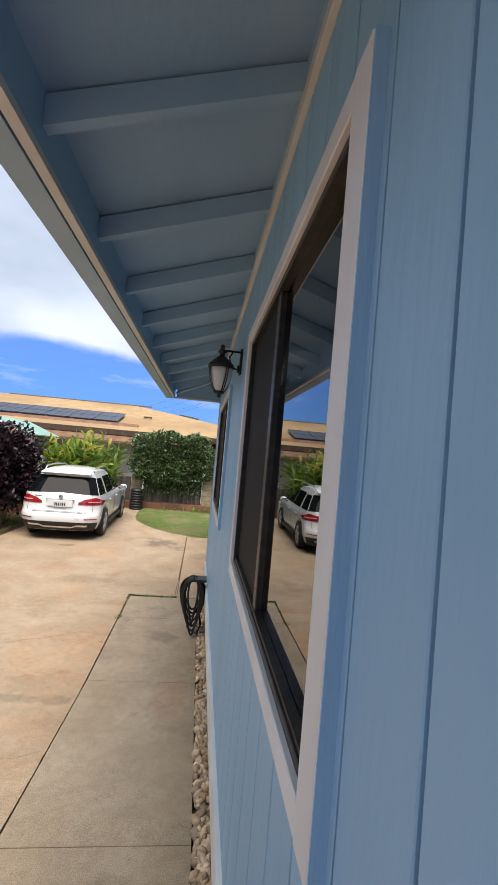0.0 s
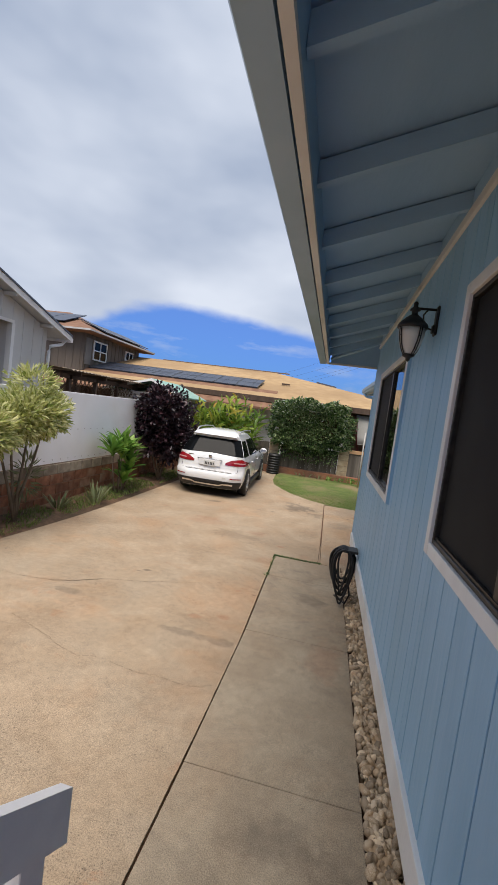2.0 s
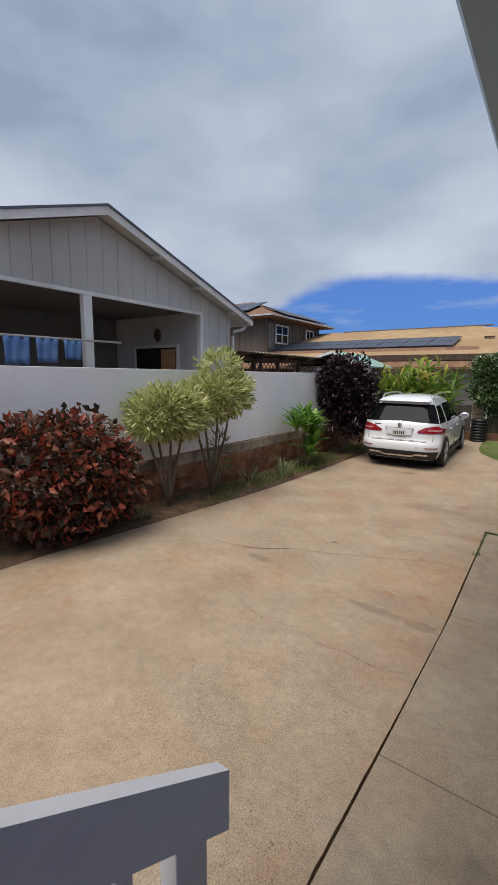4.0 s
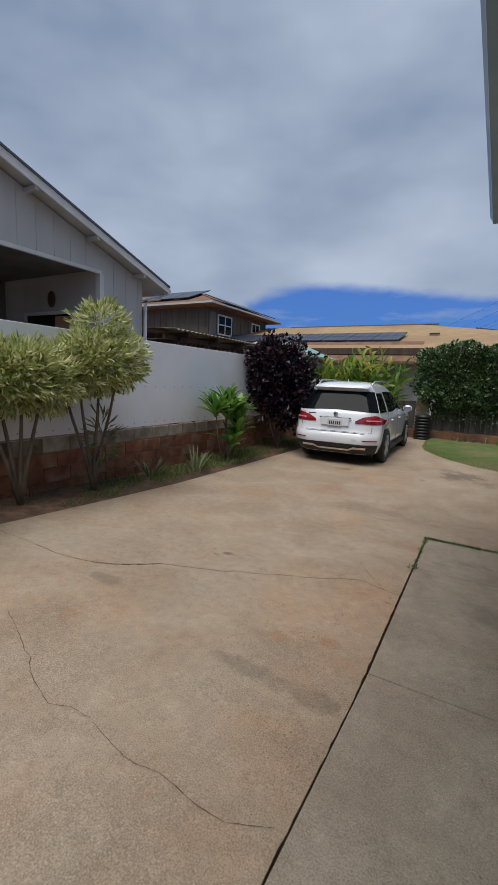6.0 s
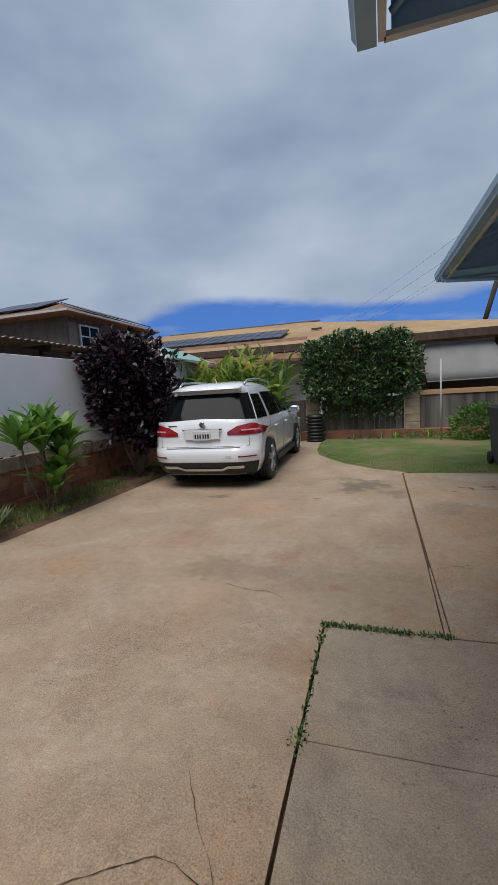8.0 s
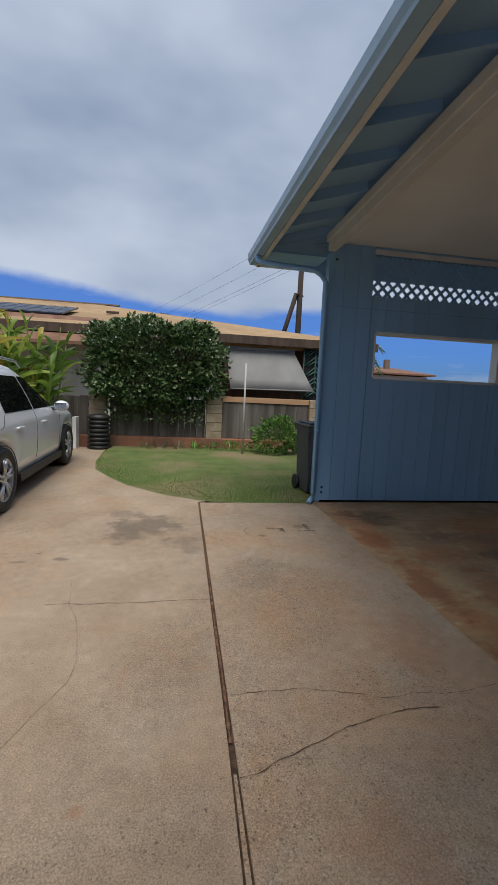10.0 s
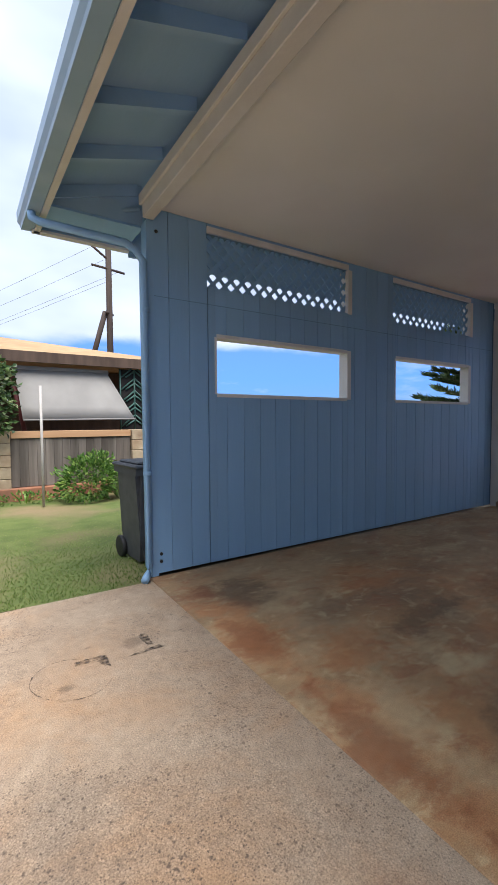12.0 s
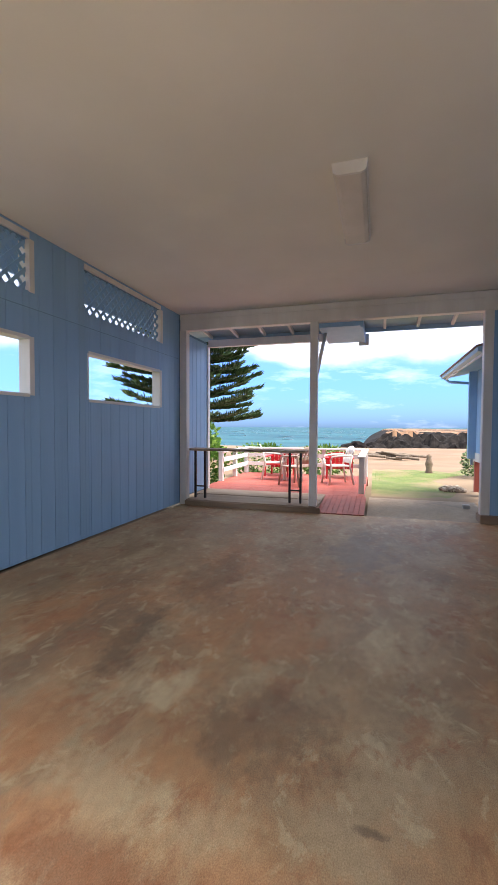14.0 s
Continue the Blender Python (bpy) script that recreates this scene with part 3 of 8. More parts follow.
def empty(name, label, category, at=(0, 0, 0), group="", kind=""):
    e = new(name)
    e.location = at
    e.empty_display_size = 0.1
    return tagged(e, label, category, group, kind)


def add_box(bm, x0, x1, y0, y1, z0, z1, bevel=0.0, m=None):
    vs = bmesh.ops.create_cube(bm, size=1.0)["verts"]
    t = Matrix.Translation(((x0 + x1) / 2, (y0 + y1) / 2, (z0 + z1) / 2)) @ Matrix.Diagonal((x1 - x0, y1 - y0, z1 - z0, 1))
    bmesh.ops.transform(bm, matrix=t, verts=vs)
    if bevel:
        es = list({e for v in vs for e in v.link_edges})
        r = bmesh.ops.bevel(bm, geom=es, offset=bevel, segments=1, affect="EDGES")
        vs = list({v for f in r["faces"] for v in f.verts} | {v for v in vs if v.is_valid})
    if m is not None:
        bmesh.ops.transform(bm, matrix=m, verts=vs)
    return vs


def box(name, x0, x1, y0, y1, z0, z1, material, parent=None, label="", bevel=0.0, m=None):
    bm = bmesh.new()
    add_box(bm, x0, x1, y0, y1, z0, z1, bevel, m)
    return part(name, bm, material, parent, label)


def add_tube(bm, pts, r, seg=10, taper=None, cap=True):
    """A round tube along a line of points."""
    pts = [Vector(p) for p in pts]
    rings = []
    up = Vector((0.13, 0.27, 0.95)).normalized()
    for i, p in enumerate(pts):
        d = (pts[min(i + 1, len(pts) - 1)] - pts[max(i - 1, 0)]).normalized()
        a = d.cross(up)
        a = a.normalized() if a.length > 0.05 else d.cross(Vector((1, 0, 0))).normalized()
        b = d.cross(a)
        rr = r if taper is None else r * taper[i]
        rings.append([bm.verts.new(p + a * rr * math.cos(k * math.tau / seg) + b * rr * math.sin(k * math.tau / seg)) for k in range(seg)])
    for q, w in zip(rings, rings[1:]):
        for k in range(seg):
            bm.faces.new((q[k], q[(k + 1) % seg], w[(k + 1) % seg], w[k]))
    if cap:
        bm.faces.new(rings[0][::-1])
        bm.faces.new(rings[-1])


def tube(name, pts, r, material, parent=None, label="", seg=10, taper=None):
    bm = bmesh.new()
    add_tube(bm, pts, r, seg, taper)
    bmesh.ops.recalc_face_normals(bm, faces=bm.faces)
    return part(name, bm, material, parent, label, True)


def add_lathe(bm, prof, seg=24, m=None, axis="z"):
    """Turned shape from (radius, height) pairs."""
    rings = []
    for r, h in prof:
        ring = []
        for k in range(seg):
            c, s = math.cos(k * math.tau / seg) * r, math.sin(k * math.tau / seg) * r
            v = Vector((c, s, h)) if axis == "z" else Vector((h, c, s))
            ring.append(bm.verts.new(m @ v if m is not None else v))
        rings.append(ring)
    for q, w in zip(rings, rings[1:]):
        for k in range(seg):
            bm.faces.new((q[k], q[(k + 1) % seg], w[(k + 1) % seg], w[k]))
    bm.faces.new(rings[0][::-1])
    bm.faces.new(rings[-1])


def lathe(name, prof, material, parent=None, label="", seg=24, m=None, axis="z", smooth=True):
    bm = bmesh.new()
    add_lathe(bm, prof, seg, m, axis)
    bmesh.ops.recalc_face_normals(bm, faces=bm.faces)
    return part(name, bm, material, parent, label, smooth)


def prism(name, outline, axis, a0, a1, material, parent=None, label="", skew=0.0, skew_from=0.0):
    """A flat outline pushed along an axis: x takes (y, z), y takes (x, z), z takes (x, y)."""
    bm = bmesh.new()
    put = {"x": lambda u, v, a: (a, u, v), "y": lambda u, v, a: (u, a, v), "z": lambda u, v, a: (u, v, a)}[axis]
    lo_, hi_ = [[bm.verts.new(put(u, v, a)) for u, v in outline] for a in (a0, a1)]
    bm.faces.new(lo_[::-1])
    bm.faces.new(hi_)
    k = len(outline)
    for i in range(k):
        bm.faces.new((lo_[i], lo_[(i + 1) % k], hi_[(i + 1) % k], hi_[i]))
    for v in bm.verts:
        v.co.x += skew * (v.co.y - skew_from)
    bmesh.ops.recalc_face_normals(bm, faces=bm.faces)
    return part(name, bm, material, parent, label)


def leaves(name, pos, direc, length, width, material, parent=None, label="", bend=0.25, rng=None):
    """Many folded, pointed leaves, as arrays: base places, directions, lengths and widths."""
    pos, direc = np.asarray(pos, float), np.asarray(direc, float)
    k = len(pos)
    direc = direc / np.linalg.norm(direc, axis=1, keepdims=True)
    side = np.cross(direc, (rng or np.random).normal(size=(k, 3)))
    side /= np.linalg.norm(side, axis=1, keepdims=True)
    nrm = np.cross(side, direc)
    ln, wd = np.asarray(length).reshape(-1, 1) * np.ones((k, 1)), np.asarray(width).reshape(-1, 1) * np.ones((k, 1))
    mid = pos + direc * ln * 0.5
    v = np.stack([pos, mid + side * wd * 0.5 + nrm * wd * bend, pos + direc * ln - nrm * ln * bend * 0.5, mid - side * wd * 0.5 + nrm * wd * bend], 1).reshape(-1, 3)
    me = bpy.data.meshes.new(name)
    me.vertices.add(4 * k)
    me.vertices.foreach_set("co", v.ravel())
    me.loops.add(6 * k)
    idx = (np.arange(k)[:, None] * 4 + np.array([0, 1, 2, 0, 2, 3])).ravel()
    me.loops.foreach_set("vertex_index", idx)
    me.polygons.add(2 * k)
    me.polygons.foreach_set("loop_start", np.arange(2 * k) * 3)
    me.update(calc_edges=True)
    me.validate()
    return link(name, me, material, parent, label)


def ground_z(y):
    """The paving rises a little towards the front steps."""
    return min(max(0.028 * (8.1 - y), 0.0), 0.125)


def siding(parent, along, u0, u1, z0, z1, face, back, openings, material, step=0.203, gap=0.009, start=None, name="siding_board"):
    """Grooved boards on a wall that runs along x or y, split round openings (u0, u1, z0, z1); face and back are the wall's two faces."""
    u = u0 if start is None else start - step * math.ceil((start - u0) / step)
    a, b = min(face, back), max(face, back)
    while u < u1 - 0.02:
        s, e = max(u, u0) + gap / 2, min(u + step, u1) - gap / 2
        u += step
        if e - s < 0.02:
            continue
        cuts = [(s, e, z0, z1)]
        for o0, o1, p0, p1 in openings:
            nxt = []
            for c0, c1, d0, d1 in cuts:
                if o1 <= c0 or o0 >= c1 or p1 <= d0 or p0 >= d1:
                    nxt.append((c0, c1, d0, d1))
                    continue
                if o0 > c0 + 0.01:
                    nxt.append((c0, o0, d0, d1))
                if o1 < c1 - 0.01:
                    nxt.append((o1, c1, d0, d1))
                m0, m1 = max(c0, o0), min(c1, o1)
                if p0 > d0:
                    nxt.append((m0, m1, d0, p0))
                if p1 < d1:
                    nxt.append((m0, m1, p1, d1))
            cuts = nxt
        for c0, c1, d0, d1 in cuts:
            if c1 - c0 < 0.008 or d1 - d0 < 0.01:
                continue
            if along == "y":
                box(name, a, b, c0, c1, d0, d1, material, parent, bevel=0.002)
            else:
                box(name, c0, c1, a, b, d0, d1, material, parent, bevel=0.002)


def holed(name, along, u0, u1, z0, z1, a, b, openings, material, parent=None):
    """A wall core with openings through it, as one mesh of butted boxes."""
    us = sorted({u0, u1, *[o for q in openings for o in q[:2]]})
    zs = sorted({z0, z1, *[o for q in openings for o in q[2:]]})
    bm = bmesh.new()
    for c0, c1 in zip(us, us[1:]):
        run = None
        for d0, d1 in zip(zs, zs[1:]):
            cu, cz = (c0 + c1) / 2, (d0 + d1) / 2
            open_ = any(q[0] < cu < q[1] and q[2] < cz < q[3] for q in openings)
            if open_:
                if run:
                    (add_box(bm, a, b, c0, c1, *run) if along == "y" else add_box(bm, c0, c1, a, b, *run))
                run = None
            else:
                run = (run[0], d1) if run else (d0, d1)
        if run:
            (add_box(bm, a, b, c0, c1, *run) if along == "y" else add_box(bm, c0, c1, a, b, *run))
    return part(name, bm, material, parent)


def lerp(x, pts):
    return float(np.interp(x, [p[0] for p in pts], [p[1] for p in pts]))


# ---- ground, paving, lawn, sea ----
LEFT_EDGE = [(-6, -4.75), (3.6, -4.26), (5.3, -4.18), (7.0, -4.09), (9.8, -4.0), (12.6, -3.97), (20, -3.93)]
GRASS_EDGE = [(12.70, 1.78), (12.715, 0.9), (12.74, 0.52), (12.84, 0.28), (13.1, -0.16), (13.65, -0.71), (14.2, -1.05), (14.85, -1.38), (15.6, -1.52), (16.8, -1.6), (17.7, -1.6)]


def sheet(name, rows, material, label, category, parent=None, kind="structure", skirt=0.06):
    """A paved sheet from rows of (y, x0, x1), following the fall of the ground, with a turned-down edge."""
    bm = bmesh.new()
    grid = []
    for y, x0, x1 in rows:
        n = 16
        grid.append([bm.verts.new((x0 + (x1 - x0) * i / n, y, ground_z(y))) for i in range(n + 1)])
    for a, b in zip(grid, grid[1:]):
        for i in range(len(a) - 1):
            bm.faces.new((a[i], a[i + 1], b[i + 1], b[i]))
    r = bmesh.ops.extrude_edge_only(bm, edges=[e for e in bm.edges if e.is_boundary])
    bmesh.ops.translate(bm, vec=(0, 0, -skirt), verts=[v for v in r["geom"] if isinstance(v, bmesh.types.BMVert)])
    bmesh.ops.recalc_face_normals(bm, faces=bm.faces)
    return tagged(part(name, bm, material, parent), label, category, kind=kind)


def land(x, y):
    """The natural ground: level round the house, falling to the shore on the sea side."""
    z = ground_z(y) - 0.05
    if x > 15:
        z -= 0.028 * (min(x, 60) - 15) + 0.08 * max(0.0, min(x, 110) - 60)
    if x > 8:
        z -= 0.10 * min(1, (x - 8) / 3)
    return z


xs = [-3000, -600, -150, -60, -30, -20, -14, -10, -8, -6.5, -5.2, -4, -3, -2, -1, 0, 1, 2, 4, 6, 8, 9, 10, 12, 14, 16, 18, 21, 25, 30, 36, 44, 52, 60, 70, 80, 95, 110, 200]
ys = [-3000, -600, -200, -90, -50, -30, -20, -12, -8, -5, -3, -1, 1, 3, 5, 7, 8, 9, 11, 13, 15, 18, 22, 30, 45, 70, 120, 250, 700, 3000]
verts = [(x, y, land(x, y) + (0.12 * noise.noise((x * 0.2, y * 0.2, 0)) if x > 15 else 0)) for x in xs for y in ys]
ny = len(ys)
ground = raw("ground", verts, [(i * ny + j, (i + 1) * ny + j, (i + 1) * ny + j + 1, i * ny + j + 1) for i in range(len(xs) - 1) for j in range(ny - 1)], M_sand, smooth=True)
tagged(ground, "sandy brown coastal ground falling to the shore", "ground", kind="structure")

sea = raw("water", [(55, -3500, -3.9), (4600, -3500, -3.9), (4600, 3500, -3.9), (55, 3500, -3.9)], [(0, 1, 2, 3)], M_sea)
tagged(sea, "blue-green choppy ocean out to the horizon", "sea", kind="structure")

def slab_line(y):
    """The long joint between driveway and walk, a little askew to the house."""
    return lerp(y, [(0.5, -0.54), (2.2, -0.505), (3.0, -0.475), (3.8, -0.445), (5.0, -0.42), (6.3, -0.432), (7.85, -0.44)])


def joint_left(y):
    """Left cut of the tapering joint before the carport; the two cuts run together halfway along."""
    return lerp(y, [(7.8, 0.243), (9.0, 0.262), (12.8, 0.280)])


def joint_right(y):
    return lerp(y, [(7.8, 0.286), (9.0, 0.286), (12.8, 0.300)])


drive_rows = [(y / 4, lerp(y / 4, LEFT_EDGE), slab_line(y / 4) - 0.010) for y in range(-24, 8)]
drive_rows += [(y / 16, lerp(y / 16, LEFT_EDGE), slab_line(y / 16) - 0.010 + 0.006 * noise.noise((y * 0.9, 0, 5))) for y in range(32, 125)] + [(7.84, lerp(7.8, LEFT_EDGE), -0.446), (7.85, lerp(7.8, LEFT_EDGE), joint_left(7.85))]
drive_rows += [(y / 4, lerp(y / 4, LEFT_EDGE), joint_left(y / 4)) for y in range(32, 52)]
drive_rows = [r for r in drive_rows if r[0] <= 12.78] + [(y, lerp(y, LEFT_EDGE), lerp(y, GRASS_EDGE)) for y in (12.80, 12.84, 13.0, 13.1, 13.29, 13.6, 13.97, 14.5, 15.13, 16.0, 16.8, 17.55)]
drive = sheet("driveway", drive_rows, M_drive, "stained tan concrete driveway with cracks", "driveway")


def crack(pts, w, parent, jit=0.02, name="crack", material=None):
    """A narrow wandering gap filled with soil, a little proud of the paving so that it reads as a line."""
    bm = bmesh.new()
    rnd = random.Random(round(sum(p[0] * 7 + p[1] * 13 for p in pts) * 100))
    line = []
    for (ax, ay), (bx, by) in zip(pts, pts[1:]):
        n = max(2, int(math.hypot(bx - ax, by - ay) / 0.028))
        line += [(ax + (bx - ax) * i / n, ay + (by - ay) * i / n) for i in range(n)]
    line.append(pts[-1])
    prev, drift = None, 0.0
    for i, (x, y) in enumerate(line):
        x2, y2 = line[min(i + 1, len(line) - 1)]
        x1, y1 = line[max(i - 1, 0)]
        d = math.hypot(x2 - x1, y2 - y1) or 1
        nx, ny_ = -(y2 - y1) / d, (x2 - x1) / d
        drift = max(-jit, min(jit, drift + rnd.uniform(-0.55, 0.55) * jit))
        o, h = drift, w * rnd.uniform(0.15, 1.0) / 2
        a = bm.verts.new((x + nx * (o + h), y + ny_ * (o + h), ground_z(y) + 0.004))
        b = bm.verts.new((x + nx * (o - h), y + ny_ * (o - h), ground_z(y) + 0.004))
        if prev:
            bm.faces.new((prev[0], prev[1], b, a))
        prev = (a, b)
    bmesh.ops.recalc_face_normals(bm, faces=bm.faces)
    return part(name, bm, material or M_crack, parent)


crack([(-0.42, 6.285), (-0.52, 6.30), (-0.63, 6.325), (-0.72, 6.36), (-0.79, 6.365), (-0.87, 6.32), (-0.99, 6.245), (-1.14, 6.15), (-1.30, 6.09), (-1.47, 6.0), (-1.67, 5.92), (-1.73, 5.86), (-1.85, 5.82), (-2.05, 5.74), (-2.25, 5.66), (-2.5, 5.45), (-2.7, 5.36), (-3.1, 5.31), (-3.6, 5.33), (-4.17, 5.32)], 0.0055, drive, 0.009)
crack([(-2.7, 5.36), (-2.5, 5.45), (-2.25, 5.66)], 0.016, drive, 0.012, material=M_hair)
crack([(-2.53, 4.54), (-2.13, 4.38), (-1.98, 4.33), (-1.89, 4.26), (-1.78, 4.22), (-1.62, 4.175), (-1.52, 4.22), (-1.40, 4.23), (-1.23, 4.20), (-1.12, 4.17), (-0.95, 4.18), (-0.78, 4.17), (-0.64, 4.175), (-0.49, 4.25)], 0.003, drive, 0.010)
crack([(-0.82, 6.68), (-0.77, 6.60), (-0.71, 6.50), (-0.64, 6.42), (-0.57, 6.31)], 0.003, drive, 0.008)
crack([(-0.80, 10.20), (-0.66, 10.215), (-0.55, 10.195), (-0.33, 10.19), (0.0, 10.21), (0.26, 10.20)], 0.005, drive, 0.012)
crack([(-0.72, 10.55), (-0.686, 10.366), (-0.66, 10.2), (-0.566, 10.0), (-0.50, 9.75), (-0.464, 9.55), (-0.462, 9.43), (-0.50, 9.33), (-0.558, 9.24), (-0.607, 9.10), (-0.658, 8.89), (-0.715, 8.775), (-0.769, 8.61), (-0.81, 8.46), (-0.91, 8.35), (-0.92, 8.24)], 0.003, drive, 0.010, material=M_hair)
crack([(-1.25, 8.31), (-1.147, 8.275), (-1.02, 8.24), (-0.907, 8.236), (-0.866, 8.214), (-0.827, 8.198), (-0.764, 8.145), (-0.75, 8.09)], 0.005, drive, 0.008)
crack([(-1.434, 11.10), (-1.38, 11.085), (-1.33, 11.09)], 0.016, drive, 0.006)
crack([(-1.13, 11.07), (-1.08, 11.085)], 0.012, drive, 0.004)
crack([(-2.16, 7.82), (-2.0, 7.6), (-1.88, 7.5), (-1.748, 7.38)], 0.003, drive, 0.008, material=M_hair)
crack([(-1.963, 6.65), (-1.858, 6.705), (-1.75, 6.66)], 0.003, drive, 0.008, material=M_hair)


walkway = empty("walkway", "grey concrete walk slabs beside the blue house", "walkway", kind="structure")
JOINTS = [2.2, 3.485, 5.245, 6.93, 7.845]
for a, b in zip(JOINTS, JOINTS[1:]):
    bm = bmesh.new()
    x1, y0, y1 = 0.60, a + 0.003, b - 0.003
    top = [bm.verts.new((x, y, ground_z(y) + 0.001)) for x, y in ((slab_line(y0) + 0.005, y0), (x1, y0), (x1, y1), (slab_line(y1) + 0.005, y1))]
    bm.faces.new(top)
    r = bmesh.ops.extrude_edge_only(bm, edges=list(bm.edges))
    bmesh.ops.translate(bm, vec=(0, 0, -0.08), verts=[v for v in r["geom"] if isinstance(v, bmesh.types.BMVert)])
    bmesh.ops.recalc_face_normals(bm, faces=bm.faces)
    part("slab", bm, M_walk, walkway)
gutterline = raw("joint_soil", [(-0.62, 1.9, ground_z(1.9) - 0.03), (0.62, 1.9, ground_z(1.9) - 0.03), (0.62, 3, ground_z(3) - 0.03), (-0.62, 3, ground_z(3) - 0.03), (0.62, 8, -0.03), (-0.47, 8, -0.03)],
                 [(0, 1, 2, 3), (3, 2, 4, 5)], M_crack, walkway)

apron = empty("carport_apron", "exposed aggregate concrete apron before the carport", "paving", kind="structure")
rows = [(y, joint_right(y) + 0.003, 1.80) for y in np.linspace(7.86, 12.72, 20)]
sheet("slab", rows, M_apron, "", "", apron, kind="", skirt=0.08)
rows = [(y, joint_left(y) + 0.009, joint_right(y) - 0.006) for y in np.linspace(7.86, 8.86, 10)]
sheet("joint_strip", rows, M_apron, "", "", apron, kind="", skirt=0.05)
box("joint_soil", 0.22, 0.305, 7.8, 12.78, -0.08, -0.012, M_crack, apron)
box("slab", 0.62, 1.80, 7.70, 7.852, -0.08, 0.008, M_apron, apron)
crack([(0.29, 8.84), (0.36, 8.86), (0.45, 8.905), (0.57, 8.942), (0.668, 8.983), (0.762, 9.02), (0.985, 9.08), (1.115, 9.10), (1.28, 9.11)], 0.006, apron, 0.012)
crack([(0.30, 9.27), (0.393, 9.27), (0.515, 9.272), (0.666, 9.275), (0.81, 9.242), (1.054, 9.18), (1.185, 9.19), (1.327, 9.176), (1.593, 9.22), (1.79, 9.25)], 0.004, apron, 0.012)
M_soot = mat("soot_mark", SOOT, (0.06, 0.05, 0.045), 30, 0.9)
_sn, _sl = M_soot.node_tree.nodes, M_soot.node_tree.links
_sz, _sr, _sc = _sn.new("ShaderNodeTexNoise"), _sn.new("ShaderNodeMapRange"), _sn.new("ShaderNodeTexCoord")
_sz.inputs["Scale"].default_value, _sz.inputs["Detail"].default_value = 26.0, 7.0
_sr.inputs["From Min"].default_value, _sr.inputs["From Max"].default_value, _sr.inputs["To Max"].default_value = 0.36, 0.62, 0.8
_sl.new(_sc.outputs["Object"], _sz.inputs["Vector"])
_sl.new(_sz.outputs["Fac"], _sr.inputs["Value"])
_sl.new(_sr.outputs["Result"], _sn["Principled BSDF"].inputs["Alpha"])


def soot(pts):
    """A flat scorch mark on the apron."""
    return raw("soot_mark", [(x, y, 0.0045) for x, y in pts], [tuple(range(len(pts)))], M_soot, apron)


soot([(1.435, 11.80), (1.40, 11.825), (1.375, 11.79), (1.39, 11.66), (1.425, 11.645)])
soot([(1.49, 11.582), (1.45, 11.625), (1.25, 11.60), (1.26, 11.585), (1.42, 11.585)])
soot([(1.14, 11.685), (1.115, 11.70), (0.96, 11.70), (0.955, 11.66), (1.08, 11.655), (1.105, 11.59), (1.135, 11.545)])
ring_pts = [(0.915 + 0.20 * math.cos(a) + 0.03 * math.sin(a), 11.55 + 0.20 * math.sin(a) - 0.07 * math.cos(a)) for a in np.linspace(0.4, 6.0, 40)]
crack(ring_pts, 0.008, apron, 0.004, "soot_mark", M_soot)
# soil in the joint
crack([((joint_left(y) + joint_right(y)) / 2, y) for y in np.arange(9.0, 12.75, 0.15)], 0.016, apron, 0.003, "joint_soil", M_redsoil)
carport_floor = box("floor", 1.805, 7.70, 7.72, 12.78, -0.10, 0.0, M_floor, bevel=0.004)
tagged(carport_floor, "brown rust-stained concrete carport floor slab", "floor", kind="structure")

# back lawn beside the driveway
lawn_pts = [(x, y) for y, x in GRASS_EDGE][::-1]
bm = bmesh.new()
near = [bm.verts.new((x, y, 0.0)) for x, y in lawn_pts] + [bm.verts.new((1.80, 12.93, 0.0)), bm.verts.new((7.5, 12.95, 0.0))]
far = [bm.verts.new((max(x, -1.5) + 0.001 * i, 17.75, 0.03)) for i, (x, y) in enumerate(lawn_pts)] + [bm.verts.new((1.80, 17.75, 0.03)), bm.verts.new((7.5, 17.75, 0.03))]
for i in range(len(near) - 1):
    if i:
        bm.faces.new((near[i], near[i + 1], far[i + 1], far[i]))
lawn = tagged(part("lawn", bm, M_grassbase), "patchy green lawn behind the carport", "lawn", kind="structure")
rng = np.random.default_rng(4)


def in_lawn(x, y):
    return x > np.interp(y, [p[0] for p in GRASS_EDGE], [p[1] for p in GRASS_EDGE]) + 0.02 and (x < 1.76 or y > 12.95)


def grass(name, n, x0, x1, y0, y1, z, test, label, h=(0.02, 0.045)):
    p = np.c_[rng.uniform(x0, x1, n), rng.uniform(y0, y1, n), np.full(n, z)]
    p = p[[bool(test(a, b)) for a, b, _ in p]]
    d = np.c_[rng.normal(0, 0.5, (len(p), 2)), np.ones(len(p))]
    return tagged(leaves(name, p, d, rng.uniform(*h, len(p)), 0.009, M_grass, rng=rng), label, "grass", kind="stuff")


grass("grass", 60000, -1.6, 4.0, 12.7, 17.5, 0.0, in_lawn, "short green lawn grass with dry patches", (0.010, 0.028))

